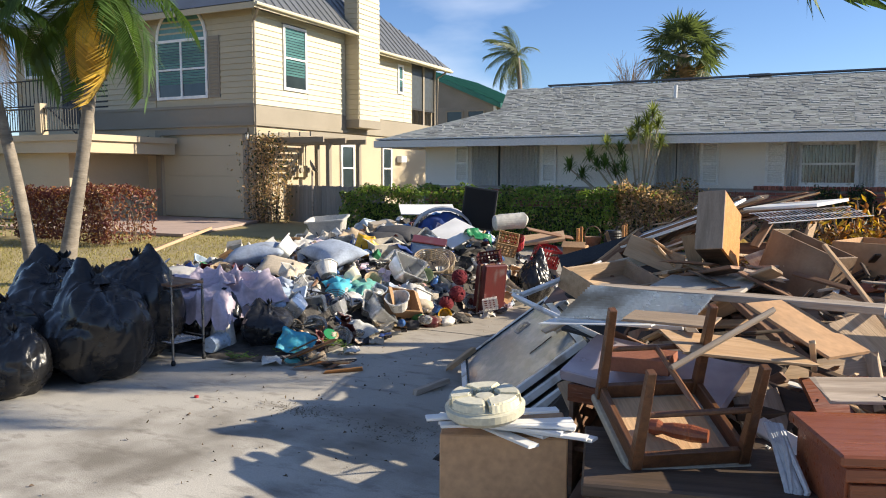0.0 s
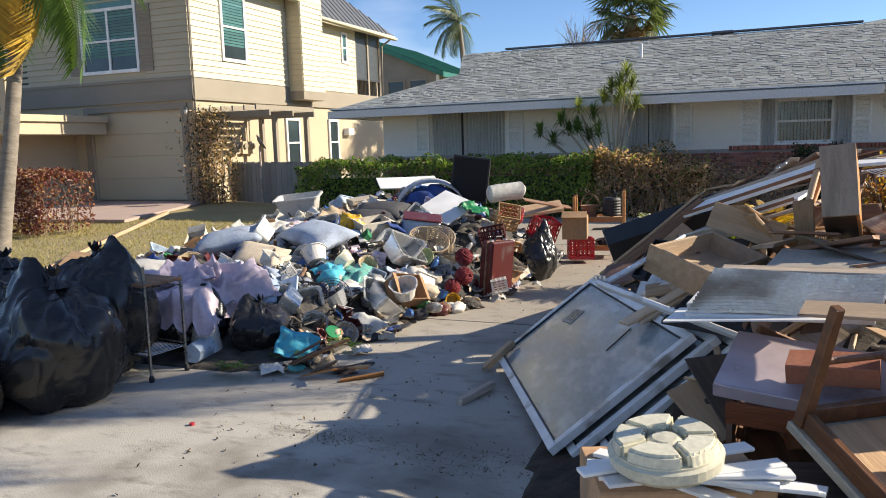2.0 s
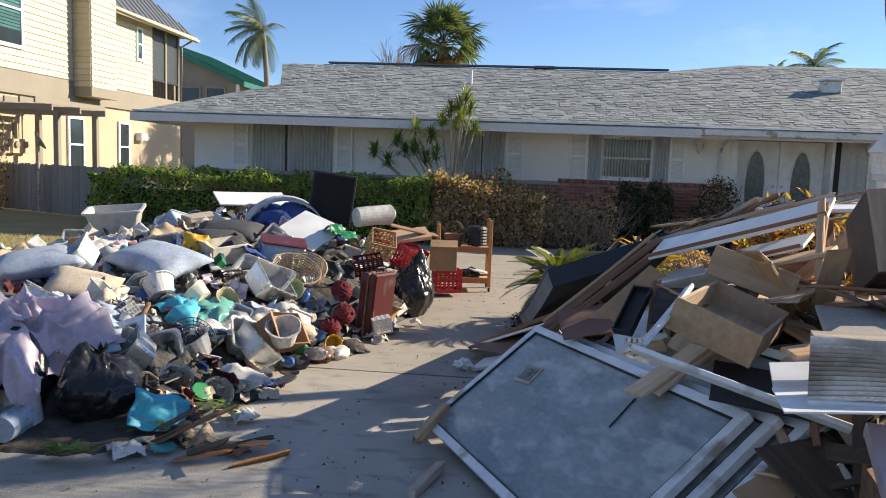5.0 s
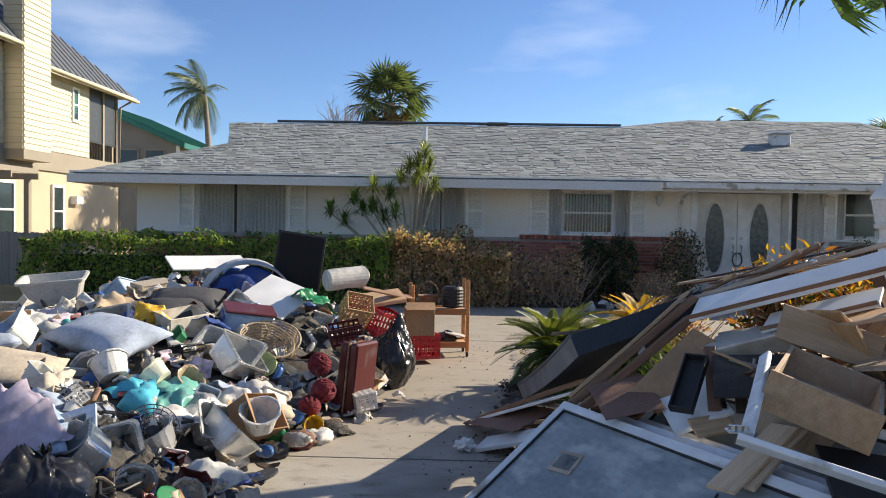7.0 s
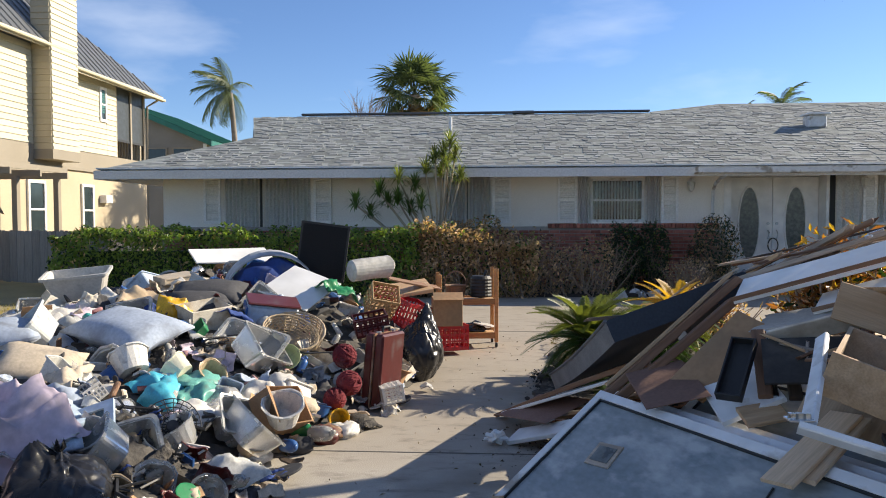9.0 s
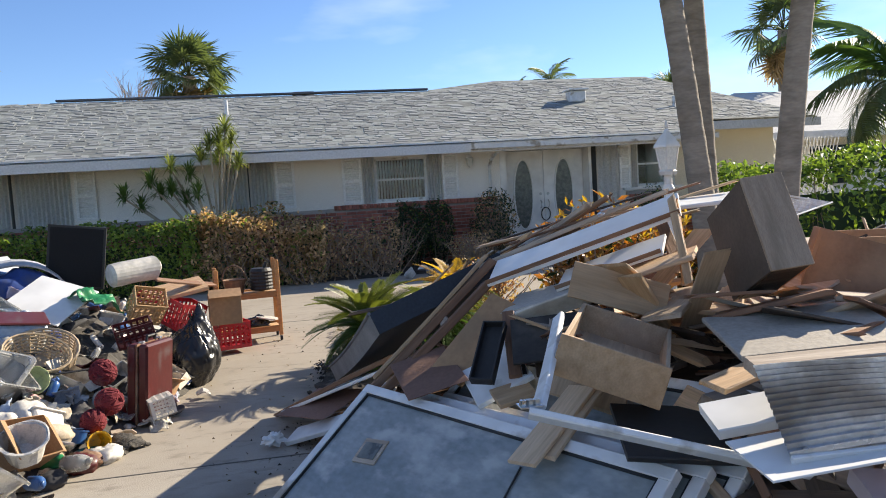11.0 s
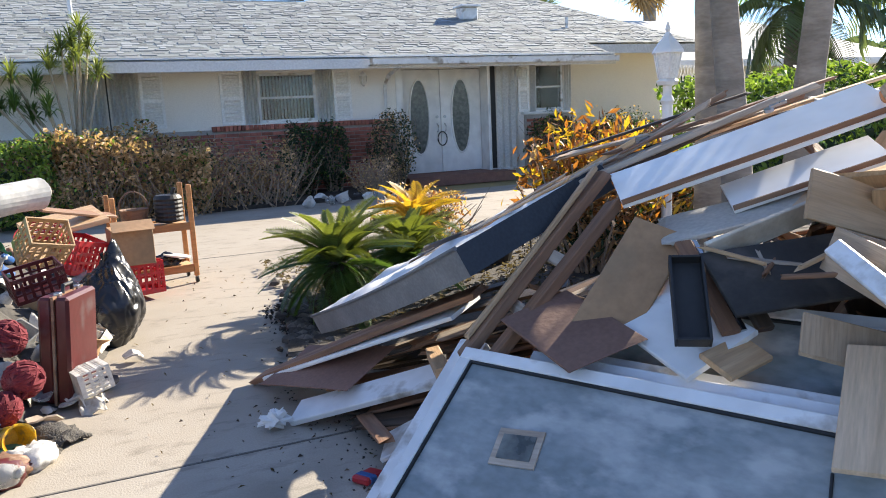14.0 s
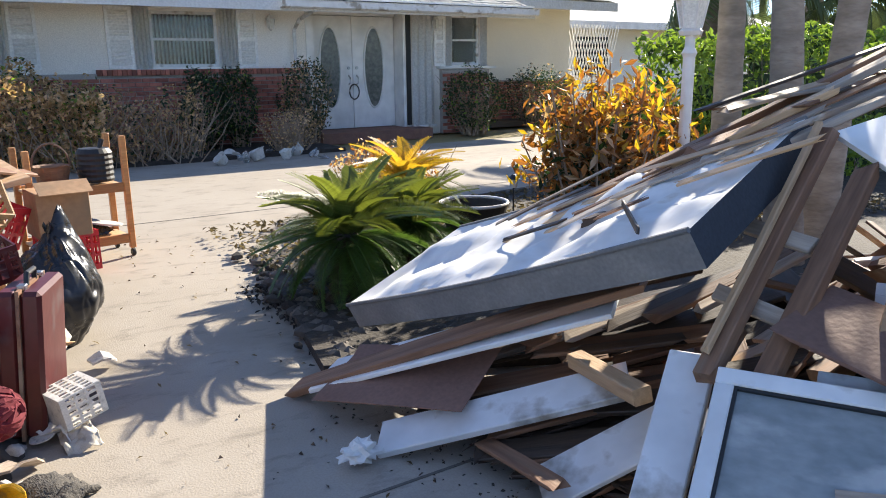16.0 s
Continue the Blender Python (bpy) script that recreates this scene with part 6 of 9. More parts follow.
def m_bottle(seed):
    return mesh_of("bottle", lathe([(0.0, 0.0), (0.2, 0.0), (0.22, 0.04), (0.22, 0.55), (0.18, 0.68), (0.08, 0.78), (0.08, 0.86), (0.1, 0.87), (0.1, 0.94), (0.0, 0.95)], 14, squash=0.18, seed=seed), True)


def m_sheet(seed, rough=0.17, n=18, a=1.0, b=0.8):
    verts, faces = [], []
    for j in range(n + 1):
        for i in range(n + 1):
            x, y = (i / n - 0.5) * a, (j / n - 0.5) * b
            k = Vector((x * 3 + seed * 5, y * 3, seed * 2.0))
            z = rough * (noise.noise(k) + 0.7 * abs(noise.noise(k * 2.4)) + 0.35 * abs(noise.noise(k * 5.3))) - 0.3 * (x * x + y * y)
            verts.append((x + rough * 0.4 * noise.noise(k + Vector((9, 0, 0))), y + rough * 0.4 * noise.noise(k + Vector((0, 9, 0))), z))
    for j in range(n):
        for i in range(n):
            q = j * (n + 1) + i
            faces.append((q, q + 1, q + n + 2, q + n + 1))
    bm = bmesh.new()
    me = raw_mesh("t", verts, faces)
    bm.from_mesh(me)
    bmesh.ops.solidify(bm, geom=list(bm.faces), thickness=0.015)
    return mesh_of("cloth", bm, True)


def m_bag(seed):
    bm = blob((0.5, 0.42, 0.34), 3, 0.3, 2.6, seed, 0.75)
    add_tube(bm, [(0, 0, 0.3), (0.03, 0.02, 0.42), (0.08, 0.0, 0.52)], [0.1, 0.04, 0.1], 7)
    return mesh_of("bag", bm, True)


def m_pillow(seed):
    bm = bmesh.new()
    bmesh.ops.create_cube(bm, size=1)
    bmesh.ops.subdivide_edges(bm, edges=bm.edges[:], cuts=9, use_grid_fill=True)
    for v in bm.verts:
        x, y = v.co.x * 2, v.co.y * 2
        t = max(0.0, (1 - abs(x) ** 2.6) * (1 - abs(y) ** 2.6)) ** 0.5
        pin = 1 - 0.10 * (1 - abs(y)) * abs(x) - 0.1 * (1 - abs(x)) * abs(y)
        w = 0.02 * noise.noise(Vector((x * 4 + seed, y * 4, seed))) + 0.012 * noise.noise(Vector((x * 11 + seed, y * 9, seed)))
        v.co = Vector((x * 0.5 * pin, y * 0.36 * pin, v.co.z * 2 * (0.01 + 0.13 * t) + w))
    return mesh_of("pillow", bm, True)


def m_lump(seed, r=(0.5, 0.4, 0.3), c=0.35):
    return mesh_of("lump", blob(r, 3, c, 3.4, seed, 0.7), True)


def m_carton(seed):
    """An open cardboard box with two flaps, folded from one sheet."""
    bm = bmesh.new()
    v = [bm.verts.new(p) for p in ((-0.4, -0.3, 0), (0.4, -0.3, 0), (0.4, 0.3, 0), (-0.4, 0.3, 0), (-0.41, -0.31, 0.46), (0.41, -0.31, 0.46), (0.41, 0.31, 0.46), (-0.41, 0.31, 0.46),
                                   (-0.62, -0.3, 0.58), (-0.62, 0.3, 0.55), (0.62, -0.3, 0.36), (0.64, 0.3, 0.33))]
    for f in ((0, 1, 2, 3), (0, 1, 5, 4), (1, 2, 6, 5), (2, 3, 7, 6), (3, 0, 4, 7), (4, 7, 9, 8), (5, 6, 11, 10)):
        bm.faces.new([v[k] for k in f])
    bmesh.ops.recalc_face_normals(bm, faces=bm.faces)
    for q in bm.verts:
        q.co += Vector((0.05 * noise.noise(q.co * 3 + Vector((seed, 0, 0))), 0.05 * noise.noise(q.co * 3 + Vector((0, seed, 0))), 0))
    bmesh.ops.solidify(bm, geom=list(bm.faces), thickness=0.014)
    return mesh_of("carton", bm)


def m_book(seed):
    bm = box((0.7, 0.5, 0.03), (0, 0, 0.10), 0.004)
    add_box(bm, (0.7, 0.5, 0.03), (0, 0, 0.0), bevel=0.004)
    add_box(bm, (0.03, 0.5, 0.13), (-0.345, 0, 0.05))
    add_box(bm, (0.64, 0.46, 0.07), (0.0, 0, 0.05))
    return mesh_of("book", bm)


def m_basket(seed, rings=7, staves=22):
    """Woven basket: staves and hoops with gaps between."""
    bm = bmesh.new()
    for k in range(staves):
        a = 2 * math.pi * k / staves
        add_tube(bm, [(0.34 * math.cos(a), 0.27 * math.sin(a), 0), (0.5 * math.cos(a), 0.38 * math.sin(a), 0.34)], 0.014, 4)
    for j in range(rings):
        t = j / (rings - 1)
        rx, ry, z = 0.34 + 0.16 * t, 0.27 + 0.11 * t, 0.34 * t
        add_tube(bm, [(rx * math.cos(2 * math.pi * i / 24), ry * math.sin(2 * math.pi * i / 24), z) for i in range(25)], 0.02 if j in (0, rings - 1) else 0.014, 5, cap=False)
    add_box(bm, (0.5, 0.4, 0.01), (0, 0, 0.005))
    return mesh_of("basket", bm)


def m_crate(seed):
    """Moulded crate with open lattice sides."""
    bm = bmesh.new()
    L, W, H = 0.5, 0.4, 0.72
    for half, other, n, turn in ((L, W, 6, 0), (W, L, 5, 90)):
        step = 2 * half / n
        holes = [(-half + step * k + 0.03, -half + step * (k + 1) - 0.03, z0, z1) for k in range(n) for z0, z1 in ((0.1, 0.24), (0.29, 0.43), (0.48, 0.62))]
        for s in (-1, 1):
            w = wall_with_holes(-half, half, 0.0, H, s * other - 0.015, s * other + 0.015, holes)
            w.transform(Matrix.Rotation(radians(turn), 4, "Z"))
            me = bpy.data.meshes.new("t")
            w.to_mesh(me)
            w.free()
            bm.from_mesh(me)
    add_box(bm, (2 * L, 2 * W, 0.03), (0, 0, 0.015))
    return mesh_of("crate", bm)


def m_bowl(seed):
    return mesh_of("bowl", lathe([(0.0, 0.0), (0.2, 0.0), (0.38, 0.1), (0.5, 0.28), (0.52, 0.28), (0.4, 0.09), (0.2, 0.03), (0.0, 0.03)], 20, squash=0.08, seed=seed), True)


def m_lid(seed):
    return mesh_of("lid", lathe([(0.0, 0.04), (0.1, 0.05), (0.44, 0.03), (0.5, 0.0), (0.5, 0.05), (0.45, 0.06), (0.0, 0.07)], 22, squash=0.06, seed=seed))


def m_box_tub(seed):
    """A rectangular storage tub with a rolled rim."""
    bm = bmesh.new()
    prof = [(0.36, 0.0), (0.46, 0.42), (0.5, 0.42), (0.5, 0.38), (0.47, 0.39), (0.44, 0.40), (0.34, 0.03)]
    rings = []
    for k, z in prof:
        ring = []
        for sx, sy in ((1, 1), (-1, 1), (-1, -1), (1, -1)):
            for t in range(4):
                a = math.atan2(sy, sx) - math.pi / 4 + t * math.pi / 6
                ring.append(bm.verts.new((sx * (k - 0.08) + 0.08 * math.cos(a), sy * (k * 0.7 - 0.08) + 0.08 * math.sin(a), z + 0.03 * noise.noise(Vector((sx + seed, sy, k * 4))))))
        rings.append(ring)
    for a, b in zip(rings, rings[1:]):
        for i in range(16):
            bm.faces.new((a[i], a[(i + 1) % 16], b[(i + 1) % 16], b[i]))
    bm.faces.new(rings[0][::-1])
    bm.faces.new(rings[-1])
    return mesh_of("tub", bm)


def m_shoe(seed):
    bm = bmesh.new()
    for i, (x, w, h) in enumerate(((-0.5, 0.12, 0.3), (-0.4, 0.17, 0.36), (-0.15, 0.16, 0.3), (0.1, 0.18, 0.2), (0.35, 0.19, 0.15), (0.5, 0.1, 0.1))):
        ring = [bm.verts.new((x, w * math.cos(a), 0.04 + max(-0.04, h * 0.5 + h * 0.5 * math.sin(a)))) for a in [2 * math.pi * k / 10 for k in range(10)]]
        if i:
            for k in range(10):
                bm.faces.new((prev[k], prev[(k + 1) % 10], ring[(k + 1) % 10], ring[k]))
        else:
            bm.faces.new(ring[::-1])
        prev = ring
    bm.faces.new(prev)
    return mesh_of("shoe", bm, True)


def m_rod(seed):
    r = random.Random(seed)
    return mesh_of("rod", tube([(-0.5, 0, 0), (-0.1, r.uniform(-0.04, 0.04), 0.02), (0.5, r.uniform(-0.08, 0.08), 0)], 0.016, 6))


def m_spread(seed):
    """One jagged broken piece, bent a little."""
    r = random.Random(seed)
    bm = bmesh.new()
    n = 9
    lo, hi = [], []
    for k in range(n):
        a, d = 2 * math.pi * k / n, r.uniform(0.22, 0.55)
        p = Vector((d * math.cos(a), d * 0.55 * math.sin(a), 0.10 * math.cos(a * 2 + seed)))
        lo.append(bm.verts.new(p))
        hi.append(bm.verts.new(p * 0.97 + Vector((0, 0, 0.05))))
    cl, ch = bm.verts.new((0, 0, -0.02)), bm.verts.new((0, 0, 0.07))
    for k in range(n):
        q = (k + 1) % n
        bm.faces.new((lo[k], lo[q], hi[q], hi[k]))
        bm.faces.new((cl, lo[q], lo[k]))
        bm.faces.new((ch, hi[k], hi[q]))
    return mesh_of("shard", bm)


def m_film(seed):
    """Thin plastic film crushed into sharp folds."""
    r = random.Random(seed)
    verts, faces, n = [], [], 16
    for j in range(n + 1):
        for i in range(n + 1):
            u, w = i / n - 0.5, j / n - 0.5
            k = Vector((u * 2.2 + seed * 7, w * 2.2, seed * 1.3))
            f = 0.55 * noise.noise(k * 0.8) + 0.35 * abs(noise.noise(k * 1.7)) + 0.16 * abs(noise.noise(k * 4.0))
            edge = 1 - (2 * max(abs(u), abs(w))) ** 3
            verts.append((u * (0.95 + 0.4 * noise.noise(k + Vector((5, 0, 0)))), w * (0.85 + 0.4 * noise.noise(k + Vector((0, 5, 0)))), 0.34 * f + 0.26 * edge - 0.2))
    for j in range(n):
        for i in range(n):
            q = j * (n + 1) + i
            faces.append((q, q + 1, q + n + 2, q + n + 1))
    return raw_mesh("film", verts, faces, True)


KINDS = [
    # name, mesh maker, category, size range, choices of (material, colour words), weight, tumble degrees
    ("plastic_tub", m_tub, "tub", (0.16, 0.30), [(WHITE_PL, "white"), (CLEAR_PL, "cloudy clear"), (TAN, "tan"), (BLUE, "blue"), (FROST, "frosted clear")], 30, 80),
    ("storage_tub", m_box_tub, "tub", (0.26, 0.42), [(FROST, "frosted clear"), (CLEAR_PL, "cloudy clear"), (WHITE_PL, "white"), (LTBLUE, "pale blue")], 34, 60),
    ("plastic_bottle", m_bottle, "bottle", (0.14, 0.28), [(FROST, "clear"), (WHITE_PL, "white"), (BLUE, "blue"), (GREEN, "green"), (CLEAR_PL, "cloudy")], 16, 90),
    ("crumpled_cloth", m_sheet, "cloth", (0.25, 0.5), [(WHITE_PL, "white"), (BEIGE, "beige"), (SKYBLUE, "light blue"), (GREYF, "charcoal"), (DKRED, "dark red"), (LAV, "lavender"), (BLUECL, "cobalt blue"), (PAPER, "stained cream"), (JUNK, "muddy grey-brown"), (TAN, "tan")], 90, 40),
    ("plastic_bag", m_film, "bag", (0.2, 0.36), [(FROST, "clear"), (WHITE_PL, "white"), (CLEAR_PL, "cloudy"), (BLACK_PLASTIC, "black"), (CLEAR_PL, "milky")], 70, 60),
    ("fabric_lump", m_lump, "fabric", (0.14, 0.30), [(GREYF, "charcoal fabric"), (BEIGE, "beige fabric"), (DKRED, "dark red fabric"), (JUNK, "muddy grey"), (BROWN_WOOD, "brown"), (WHITE_PL, "white fabric")], 10, 60),
    ("carton", m_carton, "box", (0.22, 0.4), [(CARD, "brown cardboard"), (PAPER, "stained cream cardboard")], 20, 50),
    ("book", m_book, "book", (0.16, 0.30), [(BLUE, "blue covered"), (PAPER, "cream covered"), (DKRED, "dark red covered"), (GREYF, "black covered"), (BEIGE, "beige covered")], 18, 40),
    ("wicker_basket", m_basket, "basket", (0.22, 0.40), [(RATTAN, "tan rattan"), (BROWN_WOOD, "brown wicker")], 10, 60),
    ("bowl", m_bowl, "bowl", (0.14, 0.26), [(WHITE_PL, "white"), (CREAM, "cream"), (LTBLUE, "pale blue"), (CHROME, "dull metal")], 7, 80),
    ("lid", m_lid, "lid", (0.14, 0.28), [(WHITE_PL, "white"), (CLEAR_PL, "cloudy"), (TEAL, "teal"), (GREYF, "black")], 18, 50),
    ("shoe", m_shoe, "shoe", (0.22, 0.28), [(GREYF, "black"), (BROWN_WOOD, "brown"), (WHITE_PL, "white"), (PINK, "pink")], 14, 60),
    ("rod", m_rod, "rod", (0.4, 0.9), [(CHROME, "dull metal"), (BLACK, "black"), (GREY_WOOD, "greyed wooden"), (WHITE_METAL, "white metal")], 20, 20),
    ("shard", m_spread, "scrap", (0.2, 0.4), [(DARK_WOOD, "dark"), (PAPER, "cream paper"), (GREY_WOOD, "grey"), (BLACK, "black"), (WHITE_PL, "white plastic"), (CARD, "brown cardboard")], 34, 25),
]
SHAPES = {k[0]: [k[1](s) for s in range(4)] for k in KINDS}
NOUN = {"plastic_tub": "plastic tub", "storage_tub": "plastic storage tub", "plastic_bottle": "plastic bottle", "crumpled_cloth": "crumpled cloth", "plastic_bag": "plastic bag", "fabric_lump": "soggy fabric lump",
        "carton": "carton", "book": "book", "wicker_basket": "basket", "bowl": "bowl", "lid": "round lid", "shoe": "shoe", "rod": "thin rod", "shard": "broken shard"}
STATE = ["lying muddy on the heap", "tossed on the heap", "half buried in the heap", "tipped over on the heap"]


def drop(kind, x, y, z, size, rot, choice, state=None):
    name, _, cat, _, mats, _, _ = next(k for k in KINDS if k[0] == kind)
    material, words = mats[choice % len(mats)]
    m = pose(x, y, z, *rot) @ Matrix.Diagonal((size, size, size, 1))
    return single(name, rngl.choice(SHAPES[kind]), material, f"{words} {NOUN[kind]} {state or STATE[0]}", cat, m, group=f"{NOUN[kind]}s in the heap")


placed = []
w_all = [k[5] for k in KINDS]
for i in range(1500):
    if len(placed) >= 430:
        break
    y = rngl.uniform(4.6, 10.9)
    d = rngl.uniform(0.02, 1) ** 1.25 * 4.4
    x = lerp_table(FRONT, y) - d
    h = heap_left(x, y)
    if h < 0.03 or (y < 5.25 and x < -3.45):
        continue
    k = rngl.choices(KINDS, w_all)[0]
    s = rngl.uniform(*k[3]) * (0.8 if d < 1.3 else 1.0)
    if any((x - a) ** 2 + (y - b) ** 2 < (0.28 * (s + c)) ** 2 for a, b, c in placed):
        continue
    placed.append((x, y, s))
    t = k[6]
    drop(k[0], x, y, h + rngl.uniform(-0.05, 0.03), s, (rngl.uniform(-t, t), rngl.uniform(-t, t), rngl.uniform(0, 360)), rngl.randint(0, 9), rngl.choice(STATE))


small = ["crumpled_cloth", "crumpled_cloth", "crumpled_cloth", "crumpled_cloth", "plastic_tub", "shoe", "fabric_lump", "shard", "plastic_bag", "rod", "lid", "book", "plastic_bottle"]
for i in range(620):
    y = rngl.uniform(4.7, 9.8)
    d = rngl.uniform(0.0, 1.0) ** 1.1 * 2.6
    x = lerp_table(FRONT, y) - d
    h = heap_left(x, y)
    if h < 0.02 or (y < 5.25 and x < -3.45):
        continue
    k = rngl.choice(small)
    sz = rngl.uniform(0.07, 0.15) * (1.7 if k in ("crumpled_cloth", "rod", "shard") else 1)
    drop(k, x, y, h + rngl.uniform(0.0, 0.07), sz, (rngl.uniform(-70, 70), rngl.uniform(-70, 70), rngl.uniform(0, 360)), rngl.randint(0, 9), rngl.choice(STATE))


def bag_body(r, seed):
    """A slumped bag of thin film: a broad sagging base, flat stretched facets between sharp creases, one pulled-up corner."""
    bm = bmesh.new()
    bmesh.ops.create_icosphere(bm, subdivisions=6, radius=1.0)
    o = Vector((seed * 3.1, seed * 1.7, seed * 0.9))
    ear = seed * 2.4
    for v in bm.verts:
        d = v.co.normalized()
        a = math.atan2(d.y, d.x)
        up = max(0.0, d.z)
        k = 1.02 + 0.16 * noise.noise(d * 1.2 + o) + 0.05 * noise.noise(d * 2.6 + o)
        k -= 0.05 * max(0.0, 0.35 - abs(noise.noise(d * 1.6 + o * 2))) / 0.35
        k -= 0.03 * max(0.0, 0.22 - abs(noise.noise(Vector((d.x * 3.2, d.y * 3.2, d.z * 1.6)) - o))) / 0.22
        folds = abs(math.sin(a * 6 + 3.0 * noise.noise(d * 1.5 + o))) ** 0.6
        k -= 0.07 * up ** 1.5 * folds
        k -= 0.016 * abs(math.sin(d.z * 15 + 5 * noise.noise(d * 1.8 - o))) * max(0.0, -0.1 - d.z) * 2
        q = d * k
        q.x *= r[0] * (1 - 0.18 * up * up)
        q.y *= r[1] * (1 - 0.18 * up * up)
        q.z *= r[2]
        pull = max(0.0, math.cos(a - ear)) ** 3 * max(0.0, d.z) ** 2
        q += Vector((math.cos(ear) * r[0] * 0.3, math.sin(ear) * r[1] * 0.3, r[2] * 0.4)) * pull
        if q.z < -0.85 * r[2]:
            q.z = -0.85 * r[2]
        v.co = q
    return bm


def trash_bag(x, y, z, r, seed, label="full black plastic rubbish bag tied at the top"):
    t = thing("rubbish_bag", label, "rubbish bag", pose(x, y, z, 0, 0, seed * 47), group="black rubbish bags")
    part("body", bag_body(r, seed), BLACK_PLASTIC, t, smooth=True)
    bm = bmesh.new()
    n = 16
    tops = []
    for j, (rr, zz) in enumerate(((0.16, 0.86), (0.06, 1.0), (0.05, 1.04), (0.09, 1.11))):
        tops.append([bm.verts.new((r[0] * rr * (1 + 0.35 * (k % 2) * (j in (0, 3))) * math.cos(2 * math.pi * k / n), r[0] * rr * (1 + 0.35 * (k % 2) * (j in (0, 3))) * math.sin(2 * math.pi * k / n), r[2] * zz + (0.02 * (k % 3) if j == 3 else 0))) for k in range(n)])
    for a, b in zip(tops, tops[1:]):
        for k in range(n):
            bm.faces.new((a[k], a[(k + 1) % n], b[(k + 1) % n], b[k]))
    part("neck", bm, BLACK_PLASTIC, t, "gathered neck")
    return t


trash_bag(-4.40, 3.88, 0.36, (0.40, 0.38, 0.42), 1)
trash_bag(-4.62, 4.42, 0.40, (0.40, 0.40, 0.45), 2)
trash_bag(-5.02, 3.95, 0.34, (0.46, 0.42, 0.40), 3)
trash_bag(-4.55, 3.28, 0.20, (0.24, 0.24, 0.24), 4, "small black plastic rubbish bag in front of larger ones")
trash_bag(-5.55, 4.45, 0.36, (0.5, 0.45, 0.42), 5)
trash_bag(-4.9, 3.45, 0.27, (0.34, 0.34, 0.32), 9)
trash_bag(-4.42, 5.1, 0.21, (0.30, 0.28, 0.25), 6, "black plastic rubbish bag under the blanket")
trash_bag(-3.86, 5.2, 0.18, (0.24, 0.24, 0.21), 7, "black plastic rubbish bag under the blanket")
trash_bag(-2.63, 8.66, 0.24, (0.20, 0.22, 0.29), 8, "black rubbish bag standing beside the suitcase")

# chrome wire stand with wooden top
st = thing("wire_stand", "chrome wire stand with a wooden top shelf", "shelf unit", pose(-4.15, 4.35, 0.0, 0, 0, 172))
for x in (0.0, 0.42):
    for y in (0.0, -0.30):
        p = part("post", tube([(x, y, 0.04), (x, y, 0.78 if y == 0 and x == 0 else 0.68)], 0.011, 8), CHROME, st)
        part("caster", lathe([(0, 0), (0.016, 0), (0.02, 0.02), (0.012, 0.045), (0, 0.045)], 10), BLACK, p, m=Matrix.Translation((x, y, 0)))
for z in (0.18, 0.62):
    for i in range(15):
        part("wire", tube([(0.03 * i, 0, z), (0.03 * i, -0.30, z)], 0.0025, 4), CHROME, st)
    for y in (0, -0.3):
        part("rim", tube([(0, y, z - 0.01), (0.42, y, z - 0.01)], 0.005, 6), CHROME, st)
        part("rim", tube([(0, y, z + 0.02), (0.42, y, z + 0.02)], 0.004, 6), CHROME, st)
part("top_board", span(-0.01, 0.43, -0.31, 0.01, 0.645, 0.665, 0.003), BROWN_WOOD, st)

# lavender blanket draped over bags
verts, faces = [], []
BN, BMN = 96, 80
for j in range(BMN + 1):
    for i in range(BN + 1):
        x, y = -5.0 + 0.95 * i / BN, 4.78 + 0.85 * j / BMN
        x += 0.1 * math.sin(y * 7)
        edge = smooth_step(0, 0.16, i / BN) * smooth_step(0, 0.1, j / BMN) * (1 - smooth_step(0.84, 1, i / BN)) * (1 - smooth_step(0.92, 1, j / BMN))
        q = Vector((x * 3.0, y * 3.0, 0.5))
        warp = 1.6 * noise.noise(q * 0.7)
        z = 0.20 + 0.22 * edge + 0.08 * noise.noise(q) + 0.075 * (1 - abs(math.sin(x * 9 + y * 5 + 3 * warp))) ** 2 + 0.06 * (1 - abs(math.sin(y * 13 - x * 6 + 4 * warp))) ** 2 + 0.03 * abs(noise.noise(q * 3.5)) + 0.006 * noise.noise(q * 14)
        z += 0.15 * smooth_step(4.9, 5.7, y)
        verts.append((x, y, z))
for j in range(BMN):
    for i in range(BN):
        a = j * (BN + 1) + i
        faces.append((a, a + 1, a + BN + 2, a + BN + 1))
bl = single("fleece_blanket", raw_mesh("fleece_blanket", verts, faces, True), LAV, "crumpled lavender fleece blanket draped over black bags", "blanket")
for i in range(3):
    drop("crumpled_cloth", -4.95 + 0.22 * i, 5.0 + 0.15 * (i % 3), 0.50 + 0.03 * (i % 2), 0.36, (rngl.uniform(-30, 30), rngl.uniform(-30, 30), 60 * i), 5, "heaped on the blanket")

